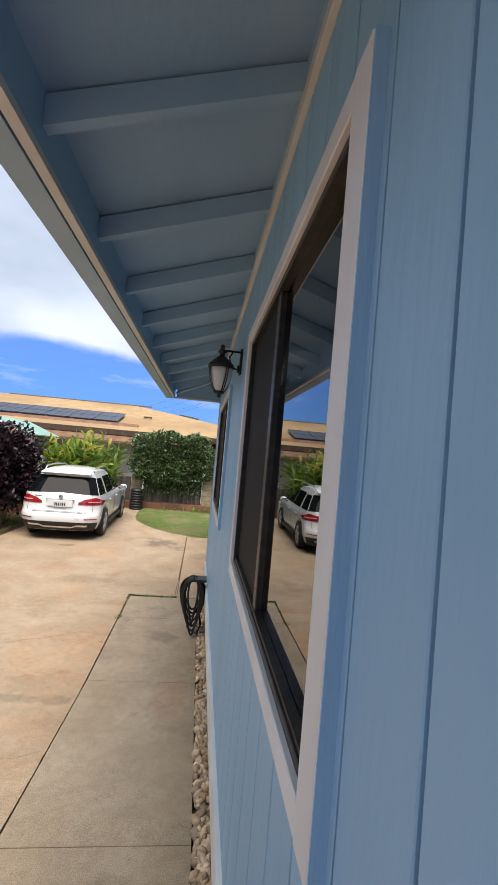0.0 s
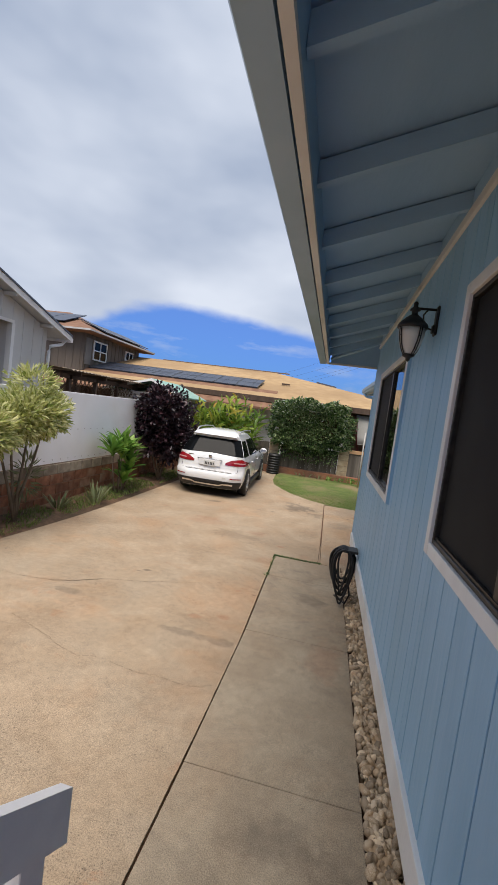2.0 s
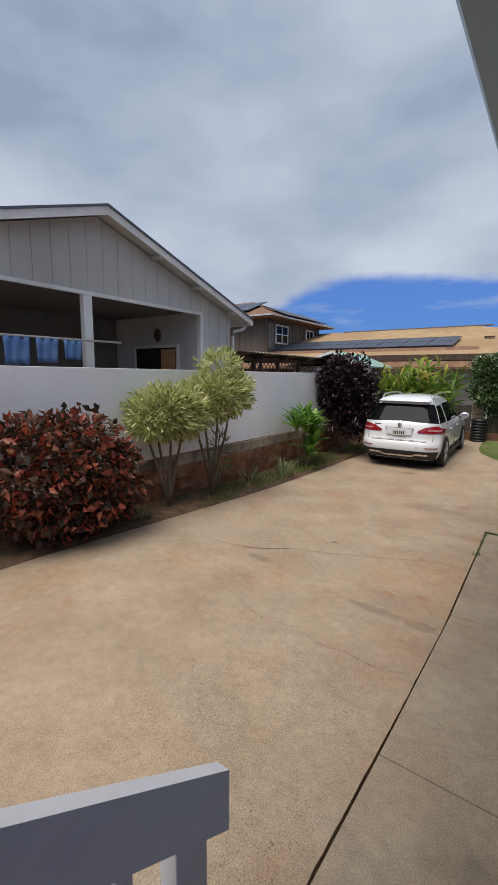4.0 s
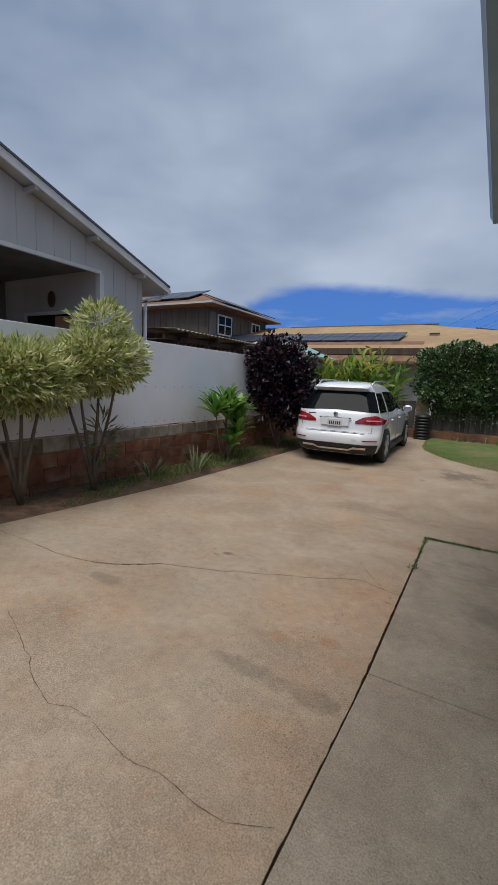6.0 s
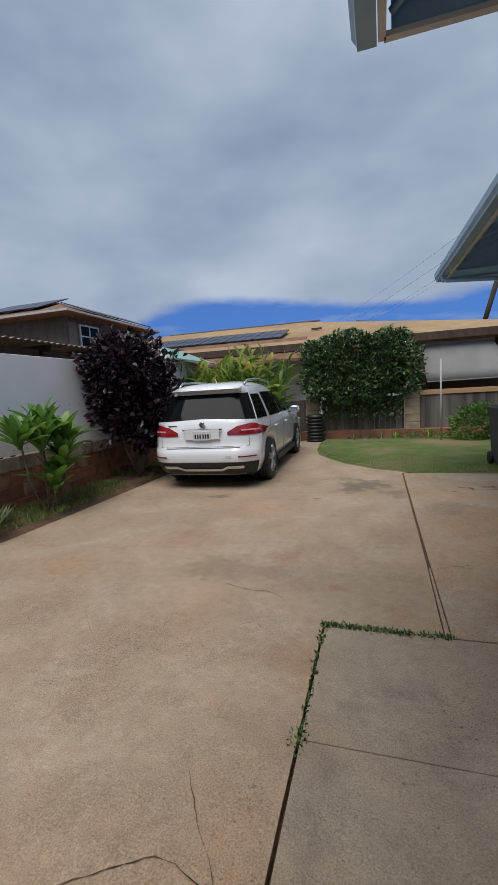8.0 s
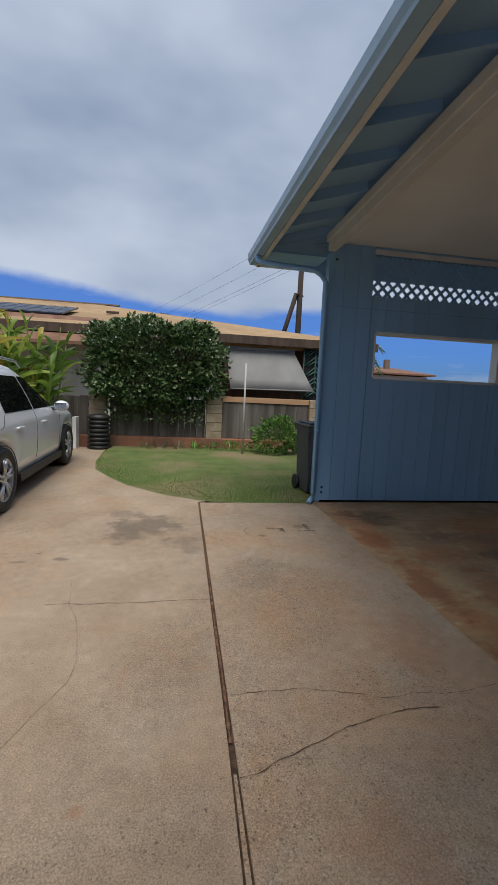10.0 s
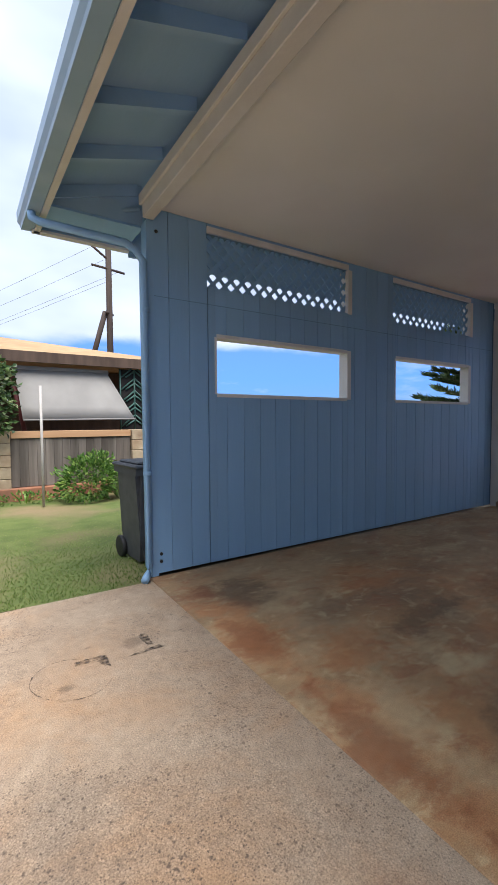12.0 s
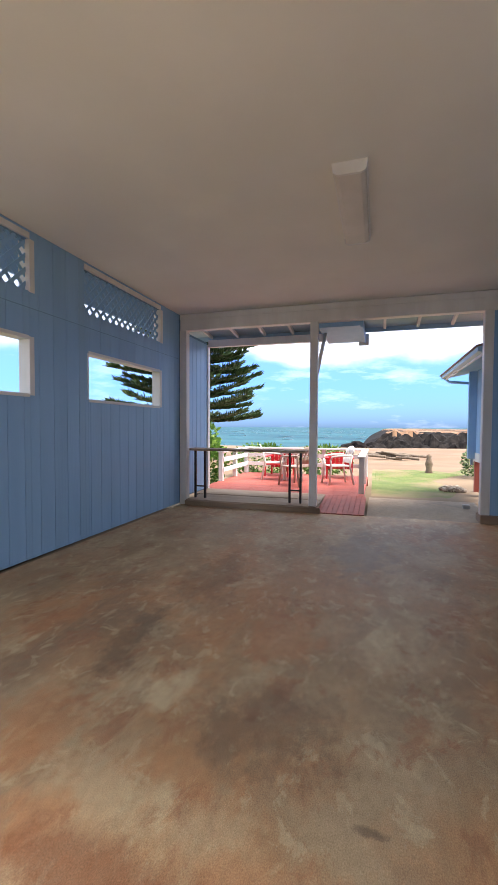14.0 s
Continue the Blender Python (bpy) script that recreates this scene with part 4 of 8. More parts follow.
# grass in the paving joints
n = 420
p = np.c_[-0.45 + 0.75 * rng.uniform(0, 1, n) ** 1.4, rng.normal(7.853, 0.014, n), np.full(n, 0.004)]
p = np.r_[p, np.c_[rng.normal(-0.44, 0.008, 120), rng.uniform(7.0, 7.83, 120), np.full(120, 0.015)], np.c_[rng.normal(-0.44, 0.02, 90), rng.normal(6.95, 0.05, 90), np.full(90, 0.02)]]
d = np.c_[rng.normal(0, 0.8, (len(p), 2)), np.ones(len(p))]
tagged(leaves("joint_weeds", p, d, rng.uniform(0.015, 0.04, len(p)), 0.012, L_vine, rng=rng), "small green weeds in the paving joints", "weeds", kind="stuff")

# planting bed on the neighbour's side
bm = bmesh.new()
rows = []
for y in np.arange(-4, 16.6, 0.3):
    xl = lerp(y, LEFT_EDGE)
    rows.append([bm.verts.new((-4.86 + (xl + 4.86) * k / 4 if k < 4 else xl - 0.005, y, ground_z(y) + (0.0 if k == 4 else 0.05 + 0.03 * noise.noise((y * 1.7, k, 0))))) for k in range(5)])
for a, b in zip(rows, rows[1:]):
    for k in range(4):
        bm.faces.new((a[k], a[k + 1], b[k + 1], b[k]))
tagged(part("planting_bed", bm, M_soil, smooth=True), "red-brown soil bed along the block wall", "planting bed", kind="structure")


def bed_test(x, y):
    return x < lerp(y, LEFT_EDGE) - 0.03 and noise.noise((x * 1.3, y * 1.3, 3)) > -0.12


grass("ground_cover", 9000, -4.85, -3.8, 4.8, 14.0, 0.05, bed_test, "low green weeds covering the soil bed", (0.04, 0.11))

# ---- the blue house ----
WX = 0.688           # outer face of the front wall
EAVE_END = 7.80
house = empty("house", "pale blue grooved-wood house raised above the ground", "house", kind="structure")
WIN_A, WIN_B = (1.742, 3.30, 1.758, 2.945), (4.88, 6.64, 1.715, 2.89)
# The core's darker blue shows between boards as painted groove shade.
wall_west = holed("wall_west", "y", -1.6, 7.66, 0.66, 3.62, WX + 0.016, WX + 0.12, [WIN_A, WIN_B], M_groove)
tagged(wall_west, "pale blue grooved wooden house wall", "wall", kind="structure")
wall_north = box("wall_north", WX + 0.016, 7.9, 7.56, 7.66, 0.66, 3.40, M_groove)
tagged(wall_north, "blue grooved house wall inside the carport", "wall", kind="structure")
tagged(box("wall_south", WX + 0.016, 12.0, -1.7, -1.6, 0.5, 3.4, M_blue, label=""), kind="structure")
tagged(box("wall_east", 11.9, 12.0, -1.6, 7.40, 0.66, 2.7, M_blue), kind="structure")
inner = box("floor_inside", WX + 0.13, 7.8, -1.6, 7.56, 0.6, 0.7, M_darkroom)
inner["kind"] = "structure"
tagged(box("partition", 3.2, 3.3, -1.6, 7.56, 0.7, 3.4, M_darkroom), "inner room wall with dimness put into its grey", "wall", kind="structure")
fnd = box("foundation", WX + 0.16, 7.6, -1.6, 7.5, -0.1, 0.6, M_cap)
tagged(fnd, "grey concrete foundation under the house", "foundation", kind="structure")
skirt = box("trim_base", WX - 0.022, WX + 0.05, -1.6, 7.66, 0.49, 0.658, M_white, bevel=0.003)
tagged(skirt, "white painted skirting board under the siding", "trim", kind="structure")
tagged(box("trim_base", WX + 0.06, 7.9, 7.66, 7.69, 0.49, 0.66, M_white), kind="structure")

# gutter, fascia, rafters and soffit of the front eave
eave = empty("front_eave", "blue-grey eave with open rafters, fascia and gutter", "eave", kind="structure")


def gutter_profile(x, z):
    return [(x - 0.130, z + 0.135), (x - 0.126, z + 0.060), (x - 0.104, z + 0.026), (x - 0.098, z), (x - 0.004, z), (x - 0.004, z + 0.135), (x - 0.012, z + 0.135), (x - 0.012, z + 0.012), (x - 0.088, z + 0.012), (x - 0.096, z + 0.034), (x - 0.116, z + 0.066), (x - 0.120, z + 0.135)]


prism("gutter", gutter_profile(-0.110, 3.140), "y", -2.2, EAVE_END, M_gutter, eave, "blue-grey metal gutter", skew=0.012, skew_from=3.8)
prism("fascia", [(-0.108, 3.15), (-0.072, 3.17), (-0.072, 3.36), (-0.108, 3.35)], "y", -2.2, EAVE_END - 0.02, M_blue_eave, eave, skew=0.012, skew_from=3.8)
prism("fascia_edge", [(-0.106, 3.142), (-0.07, 3.142), (-0.07, 3.168), (-0.106, 3.148)], "y", -2.2, EAVE_END - 0.02, M_cream, eave, "cream lower edge of the fascia", skew=0.012, skew_from=3.8)
SLOPE = (3.47 - 3.23) / (0.65 + 0.068)


def roof_z(x):
    return 3.23 + SLOPE * (x + 0.068)


for k in range(-6, 9):
    y = 2.307 + 0.645 * k
    prism("rafter", [(-0.07 + 0.012 * (y - 3.8), 3.23), (WX + 0.02, roof_z(WX + 0.02)), (WX + 0.02, roof_z(WX + 0.02) + 0.095), (-0.07 + 0.012 * (y - 3.8), 3.325)], "y", y - 0.0, y + 0.042, M_blue_eave, eave)
prism("soffit_board", [(-0.108, 3.322), (1.6, roof_z(1.6) + 0.095), (1.6, roof_z(1.6) + 0.125), (-0.108, 3.352)], "y", -2.2, EAVE_END, M_blue_eave, eave, skew=0.012, skew_from=3.8)
prism("end_board", [(0.003, 3.17), (WX + 0.3, 3.17), (WX + 0.3, 3.56), (0.003, 3.33)], "y", EAVE_END - 0.03, EAVE_END - 0.004, M_blue_eave, eave)
prism("end_trim", [(-0.033, 3.142), (WX + 0.3, 3.142), (WX + 0.3, 3.168), (-0.033, 3.168)], "y", EAVE_END - 0.045, EAVE_END - 0.005, M_cream, eave)
box("frieze_trim", WX - 0.02, WX + 0.02, -1.6, 7.66, 3.42, 3.475, M_cream, eave, "cream trim where the rafters meet the wall", bevel=0.003)
tube("brace", [(0.0, 7.72, 3.22), (0.62, 7.2, 3.4)], 0.02, M_blue_eave, eave, seg=6)
roof = prism("roof", [(-0.1, 3.40), (6.4, 5.78), (8.3, 5.07), (8.3, 4.97), (6.4, 5.68), (-0.1, 3.385)], "y", -2.25, EAVE_END, M_brownroof)
tagged(roof, "brown shingle roof of the blue house", "roof", kind="structure")
for k in range(6):
    for dy, r in ((0.16, 0.028), (0.16, 0.012)):
        y = 2.5 + 0.645 * k * 1.0 + dy
        if r > 0.02 and k < 3:
            # Flat darker disc paints the hole's inner shade.
            lathe("vent_hole", [(r, 0), (r, 0.004), (r * 0.6, 0.004)], M_groove, eave, seg=14, m=Matrix.Translation((WX + 0.0, y, 3.53)) @ Matrix.Rotation(radians(-90), 4, "Y"))
box("blocking", WX - 0.012, WX + 0.016, -1.6, 7.66, 3.476, 3.60, M_blue_eave, eave)


def wall_window(name, win, mullion, label):
    """A two-light sliding window in the front wall: white boards round a dark frame, one light behind a screen."""
    y0, y1, z0, z1 = win
    w = empty(name, label, "window", kind="structure")
    t, tv = 0.062, 0.085
    for s in ((y0 - tv, y0, z0 - t, z1 + t), (y1, y1 + t, z0 - t, z1 + t)):
        box("trim_board", WX - 0.028, WX + 0.004, s[0], s[1], s[2], s[3], M_white, w, bevel=0.003)
        e = s[0] if s[0] < y0 else s[1]
        box("painted_edge", WX - 0.026, WX + 0.004, e - 0.003, e + 0.003, s[2], s[3], M_blue_rough, w, "trim edge painted blue with the wall")
    for s in ((y0, y1, z0 - t, z0), (y0, y1, z1, z1 + t)):
        box("trim_board", WX - 0.026, WX + 0.004, s[0], s[1], s[2], s[3], M_white, w, bevel=0.003)
    f = 0.022
    for a, b, c, d in ((y0, y0 + f, z0, z1), (y1 - f, y1, z0, z1), (y0 + f, y1 - f, z0, z0 + f), (y0 + f, y1 - f, z1 - f, z1)):
        box("window_frame", WX - 0.012, WX + 0.032, a, b, c, d, M_frame, w, bevel=0.003)
    box("mullion", WX + 0.0, WX + 0.026, mullion - 0.03, mullion + 0.03, z0 + f, z1 - f, M_frame, w, bevel=0.003)
    box("track", WX - 0.004, WX + 0.021, y0 + f, y1 - f, z0 + f, z0 + f + 0.012, M_frame, w)
    box("pane", WX + 0.022, WX + 0.028, y0 + f, mullion - 0.03, z0 + f, z1 - f, M_glass, w, "tinted reflective window glass")
    box("screen", WX + 0.012, WX + 0.016, mullion + 0.03, y1 - f, z0 + f + 0.012, z1 - f, M_screen, w, "dark insect screen")
    for k in range(9):
        box("screw_head", WX - 0.003, WX, mullion - 0.004, mullion + 0.004, z0 + 0.1 + k * (z1 - z0 - 0.2) / 8, z0 + 0.108 + k * (z1 - z0 - 0.2) / 8, M_chrome, w)
    return w


wall_window("window_1", WIN_A, 2.54, "white-framed sliding window with a dark screen")
wall_window("window_2", WIN_B, 5.75, "white-framed sliding window beyond the wall lamp")
siding(wall_west, "y", -1.6, 7.66, 0.66, 3.42, WX, WX + 0.014, [(WIN_A[0] - 0.04, WIN_A[1] + 0.04, WIN_A[2] - 0.04, WIN_A[3] + 0.04), (WIN_B[0] - 0.04, WIN_B[1] + 0.04, WIN_B[2] - 0.04, WIN_B[3] + 0.04)], M_blue_rough, start=1.43)
box("return_wall", 7.72, 7.82, 7.69, 7.866, 0.0, 3.055, M_blue, wall_north)
siding(wall_north, "x", WX + 0.02, 7.9, 0.66, 3.2, 7.676, 7.662, [], M_blue)
box("corner_board", WX - 0.006, WX + 0.06, 7.66, 7.70, 0.66, 3.2, M_blue_rough, house)


def wall_lantern(at):
    """Black carriage lantern hanging from a bracket on the wall; at is the back plate's top."""
    x, y, z = at
    L = empty("wall_lantern", "black metal carriage lantern with frosted glass on the wall", "wall lamp", at)
    cx = -0.145
    bm = bmesh.new()
    add_box(bm, -0.016, 0.0, -0.032, 0.032, -0.185, 0.0, 0.006)
    add_box(bm, -0.03, -0.014, -0.02, 0.02, -0.17, -0.12, 0.004)
    part("back_plate", bm, M_black, L)
    tube("arm", [(-0.01, 0, -0.022), (cx + 0.02, 0, -0.022), (cx, 0, -0.02)], 0.008, M_black, L)
    tube("scroll", [(-0.02, 0, -0.15), (-0.06, 0, -0.14), (-0.085, 0, -0.10), (-0.09, 0, -0.06), (-0.07, 0, -0.03)], 0.006, M_black, L)
    lathe("cap", [(0.006, 0.02), (0.014, 0.012), (0.014, -0.012), (0.03, -0.028), (0.034, -0.036), (0.02, -0.042), (0.018, -0.06), (0.05, -0.085), (0.086, -0.12), (0.094, -0.135), (0.094, -0.15), (0.07, -0.152)], M_black, L, m=Matrix.Translation((cx, 0, 0)))
    lathe("glass", [(0.082, -0.152), (0.08, -0.19), (0.07, -0.24), (0.052, -0.285), (0.034, -0.315), (0.02, -0.318)], M_frost, L, "frosted white glass bowl", m=Matrix.Translation((cx, 0, 0)))
    for k in range(4):
        a = k * math.tau / 4 + 0.5
        for off in (-0.16, 0.16):
            pr = [(0.088, -0.15), (0.086, -0.19), (0.076, -0.24), (0.058, -0.287), (0.036, -0.322)]
            tube("rib", [(cx + r * math.cos(a + off * (0.082 / r) * 0.6), r * math.sin(a + off * (0.082 / r) * 0.6), h) for r, h in pr], 0.0035, M_black, L, seg=6)
        tube("cross_rib", [(cx + 0.084 * math.cos(a - 0.1), 0.084 * math.sin(a - 0.1), -0.205), (cx + 0.084 * math.cos(a + 0.1), 0.084 * math.sin(a + 0.1), -0.205)], 0.003, M_black, L, seg=6)
    lathe("finial", [(0.038, -0.316), (0.038, -0.328), (0.014, -0.338), (0.014, -0.352), (0.004, -0.362)], M_black, L, m=Matrix.Translation((cx, 0, 0)))
    return L


wall_lantern((WX, 4.04, 3.085))

# ---- carport ----
CW = 12.8
LAT1, LAT2 = (2.44, 4.36, 2.735, 3.25), (5.19, 7.03, 2.735, 3.25)
CWIN1, CWIN2 = (2.53, 4.35, 1.70, 2.26), (5.25, 7.0, 1.70, 2.26)
holes = [LAT1, LAT2, CWIN1, CWIN2]
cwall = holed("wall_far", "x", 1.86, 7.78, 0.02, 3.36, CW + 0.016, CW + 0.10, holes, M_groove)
tagged(cwall, "blue grooved carport wall with openings", "wall", kind="structure")
siding(cwall, "x", 1.84, 7.70, 0.02, 3.34, CW, CW + 0.014, holes, M_blue, start=1.84, gap=0.004)
siding(cwall, "x", 1.84, 7.70, 0.02, 3.30, CW + 0.116, CW + 0.102, holes, M_blue, start=1.84, step=0.61)


def reveal(name, o, label, jamb=0.055):
    e = empty(name, label, "window", kind="structure")
    x0, x1, z0, z1 = o
    box("jamb", x1 - 0.008, x1 + jamb, CW - 0.012, CW + 0.13, z0 - 0.01, z1 + 0.02, M_white, e, bevel=0.003)
    box("jamb", x0 - 0.015, x0 + 0.008, CW - 0.004, CW + 0.13, z0, z1, M_white, e)
    box("head", x0 + 0.008, x1 - 0.008, CW - 0.010, CW + 0.13, z1 - 0.008, z1 + 0.03, M_white, e, bevel=0.003)
    box("sill", x0 + 0.008, x1 - 0.008, CW - 0.010, CW + 0.13, z0 - 0.028, z0 + 0.008, M_white, e, bevel=0.003)
    return e


def lattice(name, o, label):
    e = empty(name, label, "lattice", kind="structure")
    x0, x1, z0, z1 = o
    box("jamb", x1 - 0.008, x1 + 0.06, CW - 0.012, CW + 0.13, z0 - 0.01, z1, M_white, e, bevel=0.003)
    box("head", x0, x1, CW - 0.014, CW + 0.02, z1 - 0.0, z1 + 0.06, M_white, e, bevel=0.003)
    h, st, w = z1 - z0, 0.138, 0.038
    for sgn, yy in ((1, CW + 0.04), (-1, CW + 0.048)):
        k = x0 - h
        while k < x1:
            a0, a1 = max(x0, k), min(x1, k + h)
            if a1 - a0 > 0.02:
                za, zb = (z0 + (a0 - k), z0 + (a1 - k)) if sgn > 0 else (z1 - (a0 - k), z1 - (a1 - k))
                L = math.hypot(a1 - a0, zb - za)
                m = Matrix.Translation(((a0 + a1) / 2, yy, (za + zb) / 2)) @ Matrix.Rotation(-math.atan2(zb - za, a1 - a0), 4, "Y")
                box("lattice_strip", -L / 2, L / 2, -0.004, 0.004, -w / 2, w / 2, M_blue, e, m=m)
            k += st
    return e


reveal("window_3", CWIN1, "open white-edged slot through the carport wall")
reveal("window_4", CWIN2, "open white-edged slot through the carport wall, seaward end")
lattice("lattice_1", LAT1, "blue diagonal wood lattice under the ceiling")
lattice("lattice_2", LAT2, "blue diagonal wood lattice under the ceiling, seaward end")
for z in (0.13, 0.20):
    lathe("bolt", [(0.016, 0), (0.016, 0.006), (0.009, 0.010)], M_black, cwall, seg=10, m=Matrix.Translation((1.93, CW, z)) @ Matrix.Rotation(radians(90), 4, "X"))
lathe("bolt", [(0.016, 0), (0.016, 0.006), (0.009, 0.010)], M_black, cwall, seg=10, m=Matrix.Translation((1.93, CW, 3.14)) @ Matrix.Rotation(radians(90), 4, "X"))
# Thin darker strip paints the shade of the board seam.
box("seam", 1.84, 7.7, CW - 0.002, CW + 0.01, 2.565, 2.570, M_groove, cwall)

ceiling = box("ceiling", 1.86, 7.84, 7.68, CW, 3.34, 3.38, M_ceil)
tagged(ceiling, "smooth off-white carport ceiling", "ceiling", kind="structure")
front_beam = empty("front_beam", "cream painted beam over the carport mouth", "beam", kind="structure")
box("beam", 1.80, 1.90, 7.70, CW - 0.02, 3.22, 3.40, M_cream, front_beam, bevel=0.006)
box("ledger", 1.775, 1.80, 7.70, CW - 0.0, 3.33, 3.42, M_cream, front_beam, bevel=0.004)
rear_beam = empty("rear_beam", "white painted beam over the rear opening", "beam", kind="structure")
box("beam", 7.70, 7.84, 7.70, CW - 0.02, 3.06, 3.335, M_white, rear_beam, bevel=0.006)
box("batten", 7.685, 7.70, 7.70, CW - 0.02, 3.24, 3.335, M_white, rear_beam, bevel=0.004)
for nm, y0, y1, lab in (("corner_post", 12.66, 12.79, "white square post at the blue wall's end"), ("middle_post", 10.37, 10.49, "white square post between the rear openings"), ("end_post", 7.87, 7.99, "white square post beside the house wall")):
    e = empty(nm, lab, "post", kind="structure")
    box("shaft", 7.70, 7.83, y0, y1, 0.0, 3.06, M_white, e, bevel=0.006)

ceave = empty("carport_eave", "blue-grey carport eave with rafters, gutter and downpipe", "eave", kind="structure")
prism("gutter", gutter_profile(1.006, 3.15), "y", EAVE_END + 0.02, 13.42, M_gutter, ceave, "blue-grey metal gutter", skew=-0.026, skew_from=13.4)
prism("fascia", [(1.004, 3.15), (1.037, 3.17), (1.037, 3.36), (1.004, 3.35)], "y", EAVE_END + 0.02, 13.40, M_blue_eave, ceave, skew=-0.026, skew_from=13.4)
prism("fascia_edge", [(1.006, 3.135), (1.052, 3.135), (1.052, 3.168), (1.006, 3.148)], "y", EAVE_END + 0.02, 13.40, M_cream, ceave, "cream lower edge of the fascia", skew=-0.026, skew_from=13.4)
CSL = 0.29


def croof_z(x):
    return 3.235 + CSL * (x - 1.02)


for k in range(9):
    y = 8.02 + 0.61 * k
    if y < 13.3:
        prism("rafter", [(1.02 + 0.026 * (13.4 - y), 3.235), (1.80, croof_z(1.8)), (1.80, croof_z(1.8) + 0.1), (1.02 + 0.026 * (13.4 - y), 3.335)], "y", y, y + 0.042, M_blue_eave, ceave)
prism("soffit_board", [(0.982, 3.332), (2.4, croof_z(2.4) + 0.1), (2.4, croof_z(2.4) + 0.13), (0.982, 3.362)], "y", EAVE_END + 0.02, 13.42, M_blue_eave, ceave, skew=-0.026, skew_from=13.4)
prism("end_soffit", [(1.03, 3.19), (1.85, 3.19), (1.85, 3.21), (1.03, 3.21)], "y", CW + 0.12, 13.38, M_blue, ceave)
prism("end_board", [(1.0, 3.15), (1.86, 3.15), (1.86, 3.55), (1.0, 3.36)], "y", 13.37, 13.40, M_blue_eave, ceave)
prism("end_trim", [(0.99, 3.135), (1.86, 3.135), (1.86, 3.16), (0.99, 3.16)], "y", 13.35, 13.42, M_cream, ceave)
prism("gable_filler", [(1.04, 3.215), (1.855, 3.215), (1.855, 3.57), (1.04, 3.33)], "y", CW + 0.125, CW + 0.15, M_blue_eave, ceave)
prism("rake_board", [(1.86, 3.09), (7.9, 3.09), (7.9, 3.5), (1.86, 3.5)], "y", 13.37, 13.40, M_blue_eave, ceave)
tube("brace", [(1.06, 13.3, 3.24), (1.80, 12.86, 3.33)], 0.02, M_blue_eave, ceave, seg=6)
dp = empty("downpipe", "pale blue round downpipe on the carport corner", "downpipe")
tube("pipe", [(0.95, 13.02, 3.19), (0.95, 13.0, 3.10), (1.0, 12.98, 3.07), (1.65, 12.80, 2.98), (1.73, 12.78, 2.93), (1.79, 12.765, 2.84), (1.80, 12.765, 0.12), (1.78, 12.74, 0.06), (1.72, 12.66, 0.03)], 0.034, M_blue, dp, seg=14)
for z in (0.95, 2.4):
    lathe("bracket", [(0.038, 0), (0.04, 0.005), (0.04, 0.03), (0.038, 0.035)], M_blue, dp, m=Matrix.Translation((1.80, 12.765, z)))
box("corner_post", 1.835, 1.90, CW - 0.008, CW + 0.12, 0.0, 3.218, M_blue, cwall)
croof = prism("carport_roof", [(1.03, 3.385), (4.9, 4.66), (9.4, 3.52), (9.4, 3.44), (4.9, 4.58), (1.03, 3.37)], "y", EAVE_END + 0.01, 13.44, M_brownroof, skew=-0.026, skew_from=13.4)
tagged(croof, "brown shingle carport roof", "roof", kind="structure")


def ceiling_light(x0, x1, y0, y1, z):
    e = empty("ceiling_light", "unlit white wrap-around strip light on the ceiling", "ceiling light", ((x0 + x1) / 2, (y0 + y1) / 2, z))
    a, b = (x1 - x0) / 2, (y1 - y0) / 2
    box("base", -a, a, -b, b, -0.025, 0, M_white, e, bevel=0.003)
    prism("diffuser", [(-b + 0.01, -0.025), (b - 0.01, -0.025), (b - 0.02, -0.07), (b - 0.05, -0.085), (-b + 0.05, -0.085), (-b + 0.02, -0.07)], "x", -a + 0.02, a - 0.02, M_cream, e, "ribbed cream diffuser")
    for s in (-1, 1):
        prism("end_cap", [(-b, 0.0), (b, 0.0), (b - 0.01, -0.075), (b - 0.045, -0.092), (-b + 0.045, -0.092), (-b + 0.01, -0.075)], "x", s * (a - 0.01) - 0.012, s * (a - 0.01) + 0.012, M_white, e)
    return e


ceiling_light(4.15, 5.42, 9.53, 9.79, 3.34)

# ---- front steps and stair rail ----
steps = empty("front_steps", "red painted wooden front steps", "steps", kind="structure")
for k, (y, z) in enumerate(((2.17, 0.30), (1.94, 0.48), (1.71, 0.66), (1.48, 0.84))):
    if k < 3:
        box("tread_board", -0.495, 0.55, y - 0.135, y, z - 0.04, z, M_red, steps, bevel=0.004)
        box("tread_board", -0.495, 0.55, y - 0.275, y - 0.142, z - 0.04, z, M_red, steps, bevel=0.004)
    box("riser", -0.40, 0.53, y - 0.055, y - 0.03, z - 0.19, z - 0.042, M_white, steps)
for k in range(14):
    box("porch_board", -0.55, 0.66, 1.49 - 0.14 * (k + 1) + 0.006, 1.49 - 0.14 * k, 0.80, 0.84, M_red, steps, bevel=0.003)
for x in (-0.40, 0.50):
    prism("stringer", [(2.20, 0.10), (2.16, 0.25), (1.42, 0.79), (0.0, 0.79), (0.0, 0.6), (1.4, 0.6), (2.0, 0.10)], "x", x - 0.02, x + 0.02, M_white, steps)
rail = empty("stair_rail", "white painted wooden stair rail with square balusters", "railing")
SL = (1.15 - 1.66) / (2.22 - 1.47)


def rail_z(y):
    return 1.112 + SL * (y - 2.22)


